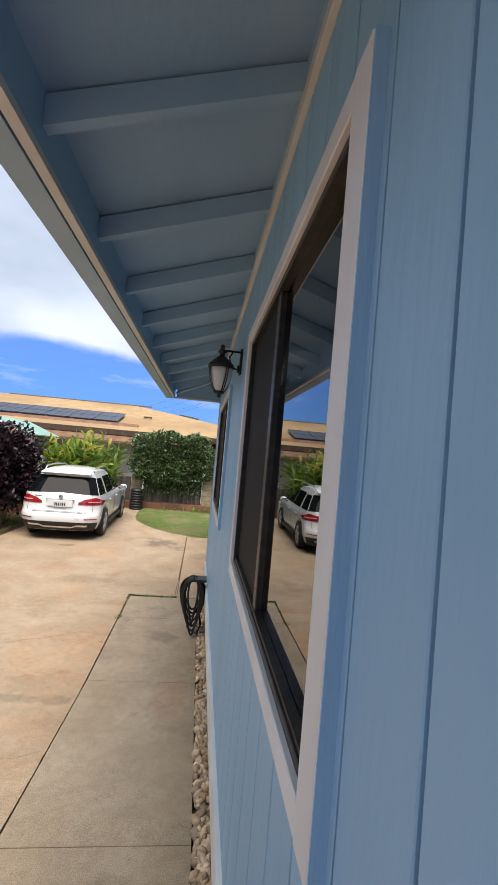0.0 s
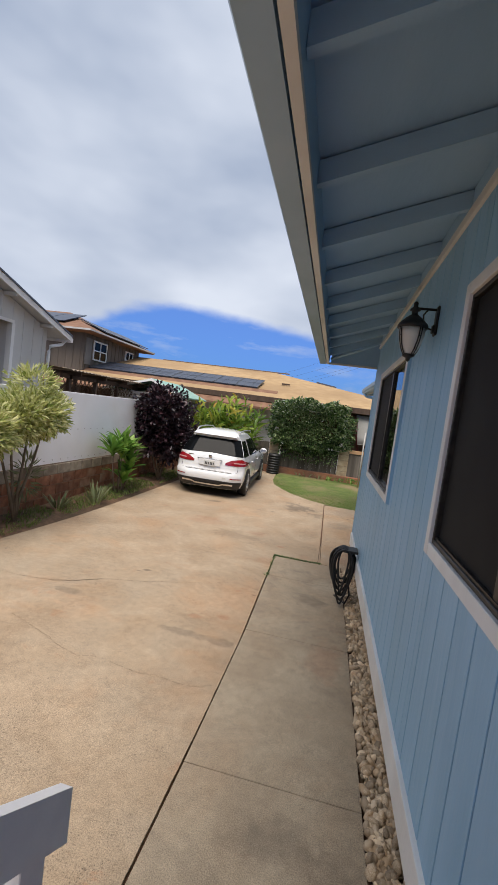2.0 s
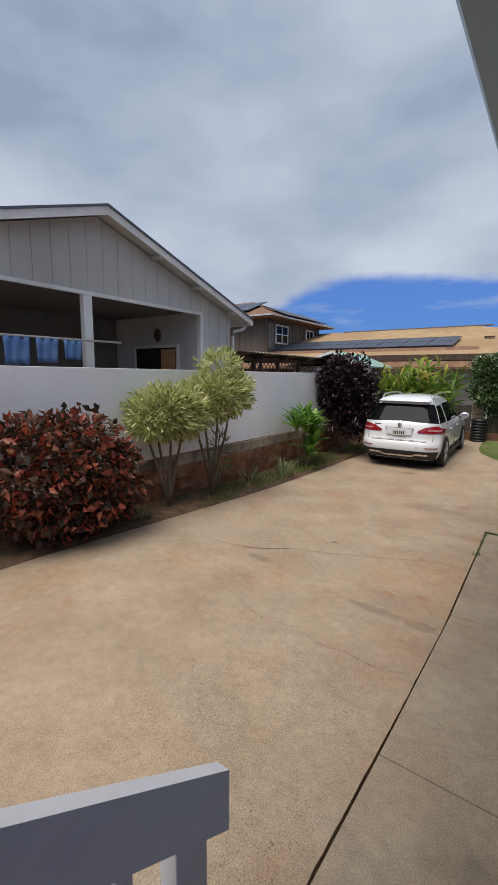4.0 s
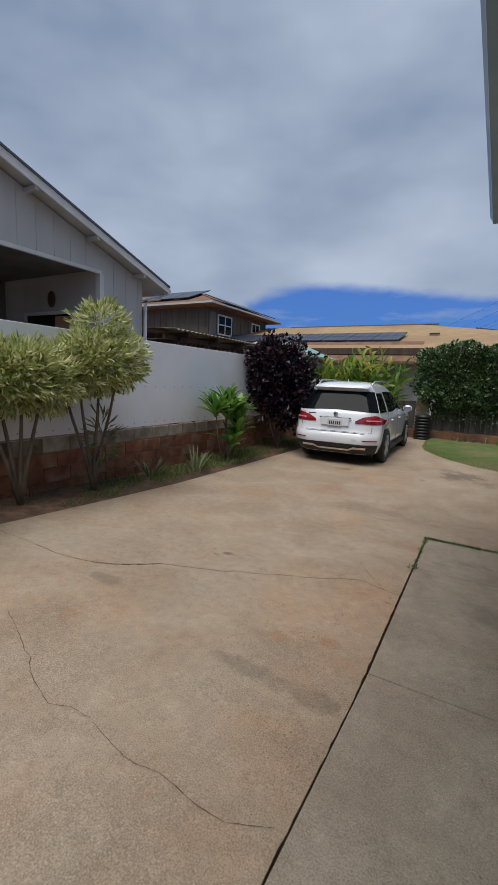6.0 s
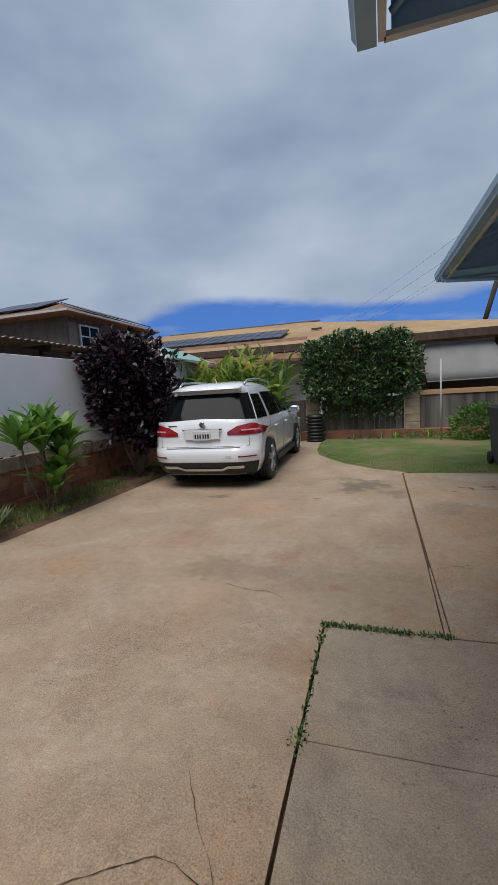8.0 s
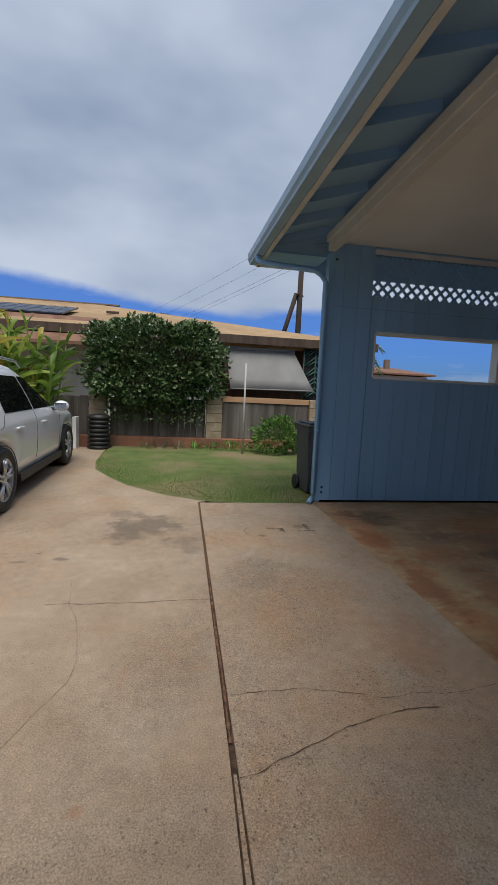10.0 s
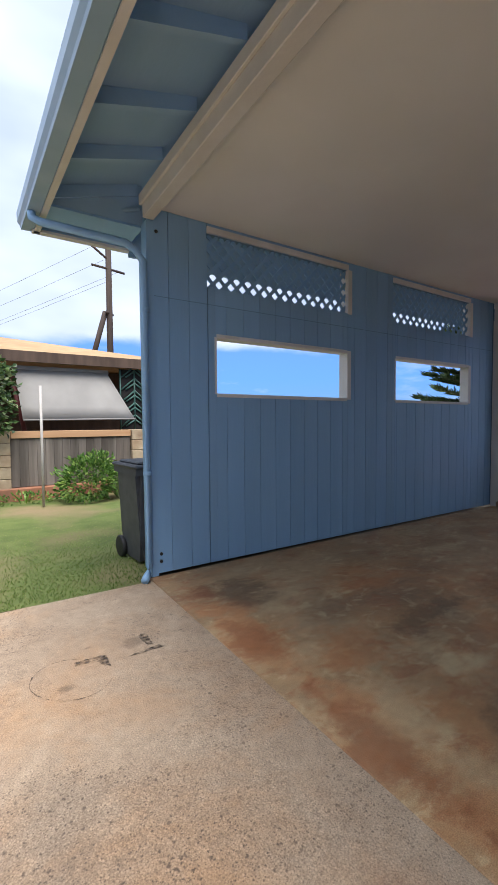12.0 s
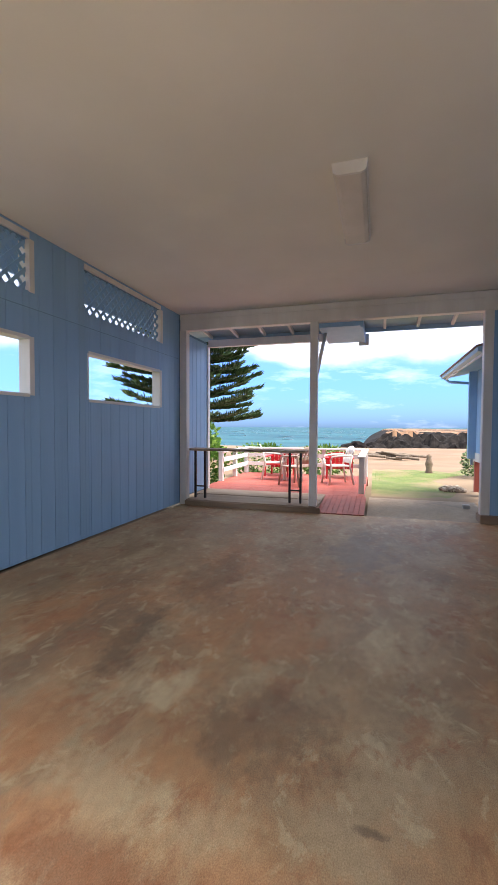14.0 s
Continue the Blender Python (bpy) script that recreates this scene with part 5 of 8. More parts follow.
prism("top_rail", [(2.22, rail_z(2.22)), (2.22, rail_z(2.22) - 0.18), (0.9, rail_z(0.9) - 0.18), (0.9, rail_z(0.9))], "x", -0.51, -0.47, M_railp, rail)
for k, y in enumerate((2.125, 1.925, 1.775, 1.625, 1.475, 1.325, 1.175, 1.02)):
    w = 0.055 if k == 0 else 0.022
    box("newel_post" if k == 0 else "baluster", -0.57, -0.51, y - w, y + w, 0.12 if k == 0 else rail_z(y) - 0.75, rail_z(y) - 0.09, M_railp, rail, bevel=0.003)
prism("bottom_rail", [(2.0, rail_z(2.0) - 0.72), (2.0, rail_z(2.0) - 0.78), (0.95, rail_z(0.95) - 0.78), (0.95, rail_z(0.95) - 0.72)], "x", -0.565, -0.515, M_railp, rail)

# ---- coiled hose on the wall ----
hose = empty("garden_hose", "coiled black garden hose hanging on the house wall", "hose", (0.60, 6.45, 0.72))
rs = random.Random(5)
for k in range(10):
    pts = []
    ph, ax, az = rs.uniform(0, 0.5), rs.uniform(0.045, 0.15), rs.uniform(0.20, 0.34)
    for i in range(29):
        a = i * math.tau / 28
        pts.append((-0.08 + ax * math.sin(a) + 0.02 * math.sin(2 * a + ph), rs.uniform(-0.004, 0.004) - 0.02 * k, -az + az * math.cos(a + ph * 0.3) + 0.05))
    tube("hose_loop", pts, 0.012, M_rubber, hose, seg=8)
tube("hose_loop", [(0.0, -0.1, -0.3), (0.04, -0.14, -0.5), (0.0, -0.16, -0.6), (-0.05, -0.05, -0.62), (-0.12, 0.05, -0.61)], 0.012, M_rubber, hose, seg=8)
box("hose_hook", -0.12, 0.07, -0.17, 0.02, 0.02, 0.05, M_frame, hose)

# ---- block wall with white upper panel ----
BX = -4.85
bwall = empty("block_wall", "white plaster wall on a red-stained concrete block base", "wall", kind="structure")
box("upper_wall", BX - 0.14, BX - 0.03, -6.0, 12.15, 0.80, 2.18, M_wwall, bwall, bevel=0.004)
box("footing", BX - 0.18, BX - 0.012, -6.0, 17.6, -0.2, 0.76, M_mortar, bwall)
box("upper_wall", BX - 0.14, BX - 0.03, 12.16, 17.6, 0.80, 1.75, M_wwall, bwall, bevel=0.004)
me_cache = {}


def block_mesh(l, h, d, material, key):
    if key not in me_cache:
        bm = bmesh.new()
        add_box(bm, -d, 0, 0, l, 0, h, 0.006)
        me = bpy.data.meshes.new("block")
        bm.to_mesh(me)
        bm.free()
        me.materials.append(material)
        me_cache[key] = me
    return me_cache[key]


for c in range(4):
    top = c == 3
    z = 0.0 + 0.198 * c
    y = 1.0 - (0.2 if c % 2 else 0.0)
    while y < 17.3:
        ob = new("block", block_mesh(0.39, 0.188, 0.03, M_cap if top else M_block, "cap" if top else "blk"))
        ob.parent = bwall
        ob.location = (BX + random.uniform(-0.004, 0.004), y, z)
        y += 0.40
bm = bmesh.new()
for y in np.arange(2.0, 12.0, 0.24):
    for z in (0.86, 1.44):
        add_box(bm, BX - 0.031, BX - 0.024, y, y + 0.014, z, z + 0.014)
tagged(part("screw_head", bm, M_mortar, bwall, "rows of small rusty screw heads"), kind="stuff")

# ---- fence at the end of the garden ----
FY = 17.8
fence = empty("back_fence", "weathered grey board fence between concrete block pillars", "fence", kind="structure")
for x0, x1 in ((-3.3, -2.1), (-1.62, 0.62), (1.02, 3.2), (3.6, 9.0)):
    x = x0
    while x < x1 - 0.03:
        w = min(0.145, x1 - x)
        top = 1.17 + random.uniform(-0.03, 0.02)
        box("fence_board", x + 0.001, x + w - 0.001, FY - 0.02 + random.uniform(-0.006, 0.006), FY + 0.005, 0.27, top, M_fence, fence, bevel=0.003)
        x += w
    box("fence_rail", x0, x1, FY + 0.006, FY + 0.05, 0.9, 0.99, M_fence, fence)
for x in (-2.08, 0.64, 3.22):
    for c in range(6):
        box("pillar_block", x, x + 0.38, FY - 0.09, FY + 0.2, 0.216 * c + 0.006, 0.216 * c + 0.21, M_pillar, fence, bevel=0.006)
    box("pillar_core", x + 0.01, x + 0.37, FY - 0.08, FY + 0.19, 0.0, 1.28, M_mortar, fence)
box("cedar_rail", 1.03, 3.2, FY - 0.05, FY + 0.06, 1.16, 1.29, M_newwood, fence, "fresh cedar board on top of the fence", bevel=0.004)
box("fence_curb", -3.4, 9.0, FY - 0.14, FY + 0.1, -0.05, 0.26, M_curb, fence, "red-stained concrete curb", bevel=0.015)

# ---- neighbours: pale gable house over the wall ----
GX = -6.3
gh = empty("gable_house", "pale grey board house with an open lanai", "house")
APY, APZ = 6.07, 4.71
EZ = 3.37
box("corner_wall", GX - 0.1, GX, 8.6, 9.65, -0.1, 3.3, M_gable, gh)
rake = lambda y: APZ - 0.08 - abs(y - APY) * (APZ - EZ) / (10.12 - APY)
bm_pts = [(2.6, 3.40), (8.62, 3.40), (8.63, 3.3), (9.65, 3.3), (9.65, rake(9.65) + 0.03), (APY, rake(APY) + 0.03), (2.6, rake(2.6) + 0.03)]
prism("gable_wall", bm_pts, "x", GX - 0.1, GX, M_gable, gh)
for k in range(24):
    y = 2.8 + 0.305 * k
    if y < 9.62:
        box("batten", GX, GX + 0.012, y, y + 0.03, 3.44 if y < 8.6 else 1.0, rake(y) + 0.0, M_gable, gh)
box("lanai_header", GX - 0.02, GX + 0.03, 2.6, 8.62, 3.38, 3.44, M_white, gh)
box("corner_trim", GX - 0.1, GX + 0.02, 8.58, 8.66, 0.5, 3.38, M_white, gh)
box("lanai_post", GX - 0.08, GX + 0.02, 5.74, 5.90, 0.5, 3.40, M_white, gh)
# Back wall and ceiling carry the lanai's shade in their dark grey.
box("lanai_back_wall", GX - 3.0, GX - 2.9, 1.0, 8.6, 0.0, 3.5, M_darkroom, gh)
box("lanai_end_wall", GX - 2.9, GX - 0.1, 8.6, 8.68, 0.0, 3.5, M_gable, gh)
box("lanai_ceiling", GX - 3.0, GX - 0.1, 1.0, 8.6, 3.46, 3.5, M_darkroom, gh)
box("lanai_floor", GX - 3.0, GX, 1.0, 8.6, 0.0, 0.6, M_mortar, gh)
w = box("window", GX - 2.1, GX - 0.7, 8.56, 8.60, 1.9, 2.72, M_screen, gh, "dark window with a brown board")
box("board", GX - 1.2, GX - 0.75, 8.54, 8.56, 1.9, 2.68, M_newwood, w)
for a, b, c, d in ((-2.16, -2.1, 1.9, 2.78), (-0.7, -0.64, 1.9, 2.78), (-2.1, -0.7, 2.72, 2.78)):
    box("window_trim", GX + a, GX + b, 8.53, 8.60, c, d, M_white, w)
lathe("wall_plaque", [(0.13, 0), (0.13, 0.02), (0.1, 0.03)], M_darkwood, gh, seg=16, m=Matrix.Translation((GX - 1.35, 8.59, 3.02)) @ Matrix.Rotation(radians(90), 4, "X") @ Matrix.Diagonal((0.8, 1.2, 1, 1)))
OV = 0.28
zz = EZ
for ya in (10.12, 2.02):
    prism("roof_plane", [(APY, APZ + 0.06), (ya, zz + 0.06), (ya, zz - 0.02), (APY, APZ - 0.02)], "x", GX - 8, GX + OV, M_gable, gh)
    prism("barge_board", [(APY, APZ + 0.05), (ya, zz + 0.05), (ya, zz - 0.06), (APY, APZ - 0.08)], "x", GX + OV, GX + OV + 0.03, M_white, gh)
    prism("roof_edge", [(APY, APZ + 0.085), (ya, zz + 0.085), (ya, zz + 0.052), (APY, APZ + 0.052)], "x", GX - 8, GX + OV + 0.05, M_solarframe, gh)
for y in (7.2, 8.3, 9.4):
    box("outrigger", GX, GX + OV, y, y + 0.06, rake(y) - 0.045, rake(y) + 0.025, M_gable, gh)
box("side_wall", GX - 8, GX - 0.1, 9.57, 9.65, 0, 3.3, M_gable, gh)
prism("gutter", [(10.12, 3.30), (10.19, 3.30), (10.21, 3.40), (10.12, 3.40)], "x", GX - 8, GX + OV, M_white, gh)
tube("downpipe", [(GX + 0.12, 10.14, 3.32), (GX + 0.10, 10.05, 3.22), (GX + 0.06, 9.72, 3.12), (GX + 0.05, 9.69, 3.0), (GX + 0.05, 9.69, 1.0)], 0.035, M_white, gh)
line = empty("clothes_line", "clothes line with pale blue shirts", "clothes line", (GX + 0.15, 5.0, 2.62))
tube("rod", [(0, -1.2, 0.0), (0, 1.35, 0.02)], 0.018, M_pvc, line)
for y, wd, ln in ((0.0, 0.34, 0.36), (0.42, 0.3, 0.3), (-0.45, 0.36, 0.4)):
    vs, fs = [], []
    for i in range(9):
        for j in range(5):
            vs.append((0.03 * math.sin(i * 1.9 + j * 0.4), y + (i / 8 - 0.5) * wd, -ln * j / 4))
    for i in range(8):
        for j in range(4):
            fs.append((i * 5 + j, (i + 1) * 5 + j, (i + 1) * 5 + j + 1, i * 5 + j + 1))
    so = raw("shirt", vs, fs, M_shirt, line, smooth=True)
    so.modifiers.new("cloth_thickness", "SOLIDIFY").thickness = 0.01


def hip_roof(name, x0, x1, y0, y1, z, rz, inset, material, parent, th=0.12):
    bm = bmesh.new()
    ym = (y0 + y1) / 2
    b = [bm.verts.new(p) for p in ((x0, y0, z), (x1, y0, z), (x1, y1, z), (x0, y1, z))]
    u = [bm.verts.new(p) for p in ((x0, y0, z - th), (x1, y0, z - th), (x1, y1, z - th), (x0, y1, z - th))]
    if x1 - x0 >= y1 - y0:
        r = [bm.verts.new((x0 + inset, ym, rz)), bm.verts.new((x1 - inset, ym, rz))]
        fs = [(b[0], b[1], r[1], r[0]), (b[1], b[2], r[1]), (b[2], b[3], r[0], r[1]), (b[3], b[0], r[0])]
    else:
        xm = (x0 + x1) / 2
        r = [bm.verts.new((xm, y0 + inset, rz)), bm.verts.new((xm, y1 - inset, rz))]
        fs = [(b[0], b[1], r[0]), (b[1], b[2], r[1], r[0]), (b[2], b[3], r[1]), (b[3], b[0], r[0], r[1])]
    for f in fs:
        bm.faces.new(f)
    for i in range(4):
        bm.faces.new((u[i], u[(i + 1) % 4], b[(i + 1) % 4], b[i]))
    bm.faces.new(u[::-1])
    bmesh.ops.recalc_face_normals(bm, faces=bm.faces)
    return part(name, bm, material, parent)


# two-storey taupe house
th = empty("two_storey_house", "taupe board two-storey house with hip roof and solar panels", "house")
TX, TY, TD = -12.1, 20.1, 5.9
box("wall", TX - 10, TX, TY, TY + TD, 0, 5.0, M_taupe, th)
for k in range(26):
    box("batten", TX - 0.2 - 0.4 * k, TX - 0.16 - 0.4 * k, TY - 0.02, TY, 0, 5.0, M_taupe, th)
for k in range(15):
    box("batten", TX, TX + 0.02, TY + 0.2 + 0.4 * k, TY + 0.24 + 0.4 * k, 0, 5.0, M_taupe, th)
hip_roof("roof", TX - 10.7, TX + 0.7, TY - 0.7, TY + TD + 0.7, 5.10, 6.45, 3.65, M_brownroof, th, 0.10)
box("fascia", TX - 10.7, TX + 0.72, TY - 0.73, TY - 0.70, 5.03, 5.11, M_gable, th, "pale grey fascia board")
box("fascia", TX + 0.70, TX + 0.73, TY - 0.7, TY + TD + 0.7, 5.03, 5.11, M_gable, th, "pale grey fascia board")
for y, wd in ((TY + 0.85, 1.15), (TY + 4.2, 0.8)):
    w = box("window", TX, TX + 0.03, y, y + wd, 3.85, 4.70, M_carglass, th, "white-framed sash window")
    for a, b, c, d in ((y - 0.07, y, 3.78, 4.77), (y + wd, y + wd + 0.07, 3.78, 4.77), (y, y + wd, 3.78, 3.85), (y, y + wd, 4.70, 4.77), (y, y + wd, 4.25, 4.30), (y + wd / 2 - 0.03, y + wd / 2 + 0.03, 3.85, 4.70)):
        box("window_frame", TX + 0.0, TX + 0.06, a, b, c, d, M_white, w)
box("shutter", TX + 0.0, TX + 0.05, TY + 0.1, TY + 0.6, 3.5, 4.8, M_darkroom, th)
for k in range(4):
    m = Matrix.Translation((TX + 0.1, TY + 0.9 + 1.25 * k, 5.34)) @ Matrix.Rotation(math.atan2(1.35, 3.65), 4, "Y")
    box("solar_panel", -1.1, 0.5, 0, 1.2, 0.06, 0.10, M_solar, th, "dark solar panel", m=m)
for k in range(3):
    m = Matrix.Translation((TX - 4.6 + 1.15 * k, TY + 0.35, 5.52)) @ Matrix.Rotation(math.atan2(1.35, 3.65), 4, "X")
    box("solar_panel", 0, 1.1, -0.4, 1.6, 0.06, 0.10, M_solar, th, "dark solar panel", m=m)

# long tan-roofed house behind the fence
lh = empty("tan_roof_house", "long low house with a tan shingle roof and solar panels", "house")
hip_roof("roof", -24.0, 5.7, 19.4, 33.0, 2.98, 4.72, 9.2, M_tanroof, lh, 0.2)
box("fascia", -24.0, 5.7, 19.35, 19.40, 2.76, 2.99, M_darkwood, lh)
box("wall", -23.0, 5.2, 20.6, 32.0, 0.0, 2.75, M_darkwood, lh)
box("pale_wall", -7.5, 0.9, 20.5, 20.6, 0.0, 2.7, M_wwall, lh)
hs = (4.72 - 2.98) / 6.8
raw("lower_roof", [(x, y, z) for x in (-24.0, -2.4) for y, z in ((18.95, 2.50), (20.5, 3.34), (20.5, 3.26), (18.95, 2.42))], [(0, 1, 5, 4), (3, 7, 6, 2), (0, 4, 7, 3), (1, 2, 6, 5), (0, 3, 2, 1), (4, 5, 6, 7)], M_brownroof, lh, "brown shingled lower roof")
for i in range(8):
    a = -12.0 + 1.08 * i
    m = Matrix.Translation((a, 20.55, 2.98 + 1.15 * hs + 0.10)) @ Matrix.Rotation(math.atan(hs), 4, "X")
    p_ = box("solar_panel", 0, 1.05, 0, 2.0, 0.0, 0.04, M_solar, lh, "dark blue solar panel", m=m)
    for dx in (0.0, 0.34, 0.68, 1.02):
        box("panel_frame", dx, dx + 0.03, 0, 2.0, 0.04, 0.05, M_solarframe, p_, m=m)
    for dy in (0.0, 0.98, 1.97):
        box("panel_rail", 0, 1.05, dy, dy + 0.03, 0.05, 0.056, M_solarframe, p_, m=m)
box("ridge_vent", -10.5, -2.6, 26.1, 26.3, 4.70, 4.75, M_mortar, lh)
prism("roof_vent", [(-0.9, 4.35), (0.2, 4.2), (0.2, 4.12), (-0.9, 4.27)], "y", 24.8, 25.2, M_solarframe, lh)
for x, z in ((-2.5, 3.75), (-2.6, 3.5)):
    box("vent_pipe", x, x + 0.4, 22.4, 22.5, z + 0.05, z + 0.12, M_darkwood, lh)
sh = empty("window_shade", "off-white canvas shade rolled down under the eave", "awning", (0, 0, 0))
vs = []
for i in range(7):
    for j in range(5):
        u, v = i / 6, j / 4
        vs.append((1.25 + 1.95 * u + (0.10 + 0.42 * u) * v, 19.6 - 0.5 * v, 2.62 - 1.12 * v + 0.03 * u))
so = raw("canvas", vs, [(i * 5 + j, (i + 1) * 5 + j, (i + 1) * 5 + j + 1, i * 5 + j + 1) for i in range(6) for j in range(4)], M_shade, sh, smooth=True)
so.modifiers.new("cloth_thickness", "SOLIDIFY").thickness = 0.015
tube("shade_bar", [(1.36, 19.1, 1.5), (3.74, 19.1, 1.53)], 0.02, M_shade, sh)
box("shade_roll", 1.2, 3.25, 19.58, 19.66, 2.6, 2.7, M_shade, sh)
tube("brace_pole", [(1.2, 19.7, 2.55), (1.42, 19.5, 1.2)], 0.05, mat("dark_red_paint", (0.09, 0.02, 0.02), (0.12, 0.03, 0.03), 5, 0.6), lh)
scr = empty("patterned_screen", "dark green metal screen with a diamond pattern", "screen", (3.5, 19.5, 0))
M_dgreen = mat("dark_green_metal", (0.03, 0.09, 0.075), (0.05, 0.12, 0.10), 6, 0.5)
box("backing", 0.0, 0.75, 0.05, 0.08, 1.2, 2.75, M_screen, scr)
for k in range(5):
    zc = 1.35 + 0.3 * k
    for a, b in (((0.05, zc), (0.37, zc + 0.28)), ((0.7, zc), (0.38, zc + 0.28)), ((0.15, zc), (0.37, zc + 0.16)), ((0.6, zc), (0.38, zc + 0.16))):
        tube("bar", [(a[0], 0.03, a[1]), (b[0], 0.03, b[1])], 0.02, M_dgreen, scr, seg=6)
for x in (0.02, 0.37, 0.73):
    tube("bar", [(x, 0.03, 1.2), (x, 0.03, 2.75)], 0.02, M_dgreen, scr, seg=6)

# pergola, lattice and teal shed roof beyond the white wall
pg = empty("pergola", "dark wooden pergola with corrugated roofing and lattice", "pergola", (-6.9, 11.2, 0))
for y in (0.3, 1.6, 2.9, 4.2):
    for x in (0.0, -2.4):
        box("post", x - 0.05, x + 0.05, y - 0.05, y + 0.05, 0, 2.62, M_darkwood, pg)
    box("beam", -2.6, 0.35, y - 0.03, y + 0.03, 2.58, 2.70, M_darkwood, pg)
box("header", -0.03, 0.05, -0.2, 4.5, 2.50, 2.62, M_darkwood, pg)
vs, fs = [], []
for i in range(60):
    y = -0.3 + 5.0 * i / 59
    for x, z in ((-2.8, 2.86), (0.45, 2.72)):
        vs.append((x, y, z + 0.018 * math.cos(i * math.pi)))
fs = [(2 * i, 2 * i + 1, 2 * i + 3, 2 * i + 2) for i in range(59)]
so = raw("corrugated_sheet", vs, fs, M_cap, pg)
so.modifiers.new("sheet_thickness", "SOLIDIFY").thickness = 0.008
for k in range(22):
    for s in (1, -1):
        y = 0.2 * k
        tube("lattice_strip", [(0.0, y, 2.2 if s > 0 else 2.5), (0.0, y + 0.3, 2.5 if s > 0 else 2.2)], 0.014, M_darkwood, pg, seg=4)
shed = empty("garden_shed", "small shed with a teal corrugated roof", "shed", (-6.2, 15.2, 0))
box("wall", -1.5, 1.0, 0, 2.4, 0, 2.45, M_gable, shed)
prism("roof", [(-1.7, 2.45), (0.1, 2.95), (1.3, 2.45), (1.3, 2.41), (0.1, 2.90), (-1.7, 2.41)], "y", -0.25, 2.6, M_teal, shed, "teal corrugated roofing")
prism("gable_trim", [(-1.7, 2.44), (0.1, 2.94), (1.3, 2.44), (1.3, 2.36), (0.1, 2.86), (-1.7, 2.36)], "y", -0.28, -0.25, M_white, shed)

# utility pole and wires
up = empty("utility_pole", "dark wooden utility pole with brace and wires", "utility pole", (5.56, 28.0, 0))
tube("pole", [(0, 0, 0), (0, 0, 10.2)], 0.15, M_pole, up, taper=[1, 0.8])
tube("brace_pole", [(-0.9, 0.1, 3.6), (-0.18, 0, 6.25)], 0.11, M_pole, up)
for z, h in ((8.45, 0.75), (8.1, 0.75), (6.2, 0.2)):
    tube("crossarm", [(-h, -0.2, z + (0.45 if h > 0.5 and z > 8.3 else 0)), (0.05, 0, z), (h if z < 8.3 else 0.1, 0.2, z)], 0.05, M_pole, up, seg=6)
for z0, x0 in ((8.9, -0.7), (8.45, -0.2), (8.1, 0.5), (7.6, 0.0)):
    pts = [(x0 - 27 * i / 12, 54 * i / 12, z0 - 2.0 * math.sin(math.pi * i / 12)) for i in range(13)]
    tube("wire", pts, 0.006, M_pole, up, seg=5)

# ---- rear porch, deck and seaward things ----
porch = empty("rear_porch", "blue and white rear porch beside the deck", "porch", kind="structure")
box("wall_core", 7.84, 9.0, CW + 0.016, CW + 0.1, 0.1, 3.1, M_groove, porch)
siding(porch, "x", 7.84, 8.98, 0.12, 3.05, CW, CW + 0.014, [], M_blue)
box("end_trim", 8.96, 9.06, CW - 0.03, CW + 0.12, 0.1, 3.05, M_white, porch, bevel=0.004)
box("header", 8.96, 9.06, 10.4, CW - 0.03, 3.0, 3.14, M_white, porch, bevel=0.004)
for k in range(9):
    y = 8.2 + 0.56 * k
    prism("rafter", [(7.86, 3.32), (9.0, 3.163), (9.0, 3.222), (7.86, 3.38)], "y", y, y + 0.045, M_white, porch)
prism("porch_ceiling", [(7.86, 3.385), (9.06, 3.22), (9.06, 3.25), (7.86, 3.415)], "y", 7.7, 13.3, M_gutter, porch)
box("porch_fascia", 9.062, 9.10, 7.7, 13.3, 3.142, 3.27, M_blue_eave, porch)
box("beam_stub", 7.84, 9.2, 9.72, 10.37, 2.99, 3.15, M_blue, porch)
box("stub_side", 7.84, 9.2, 9.68, 9.72, 2.97, 3.16, M_blue, porch)
box("stub_trim", 9.2, 9.24, 9.62, 9.80, 2.93, 3.14, M_white, porch)
tube("brace", [(7.86, 10.42, 2.15), (8.3, 10.32, 3.0)], 0.03, M_white, porch, seg=6)
platform = empty("platform", "worn wooden step along the rear opening", "step", kind="structure")
box("step_board", 7.66, 8.3, 10.36, 12.66, 0.0, 0.10, M_platform, platform, bevel=0.008)
box("step_board", 8.31, 8.95, 10.36, 12.78, 0.0, 0.11, M_platform, platform, bevel=0.008)
box("kick_board", 7.63, 7.655, 10.30, 12.66, 0.0, 0.085, M_platform, platform)
box("door_sill", 7.64, 7.95, 7.70, 8.0, 0.0, 0.12, M_platform, platform, bevel=0.006)
box("paving", 7.71, 9.6, 7.7, 9.58, -0.1, -0.012, M_walk, platform)

bar = empty("bar_counter", "narrow bar counter with pale top and black ladder legs", "counter", (8.0, 11.7, 0.1))
box("counter_top", -0.16, 0.24, -1.12, 1.05, 0.85, 0.885, M_platform, bar, "worn pale wooden counter top", bevel=0.004)
for y in (0.78, -0.95):
    leg = box("leg", -0.12, -0.08, y - 0.11, y - 0.075, 0.0, 0.85, M_black, bar)
    box("leg", -0.12, -0.08, y + 0.075, y + 0.11, 0.0, 0.85, M_black, bar)
    box("crossbar", -0.115, -0.085, y - 0.075, y + 0.075, 0.2, 0.225, M_black, bar)

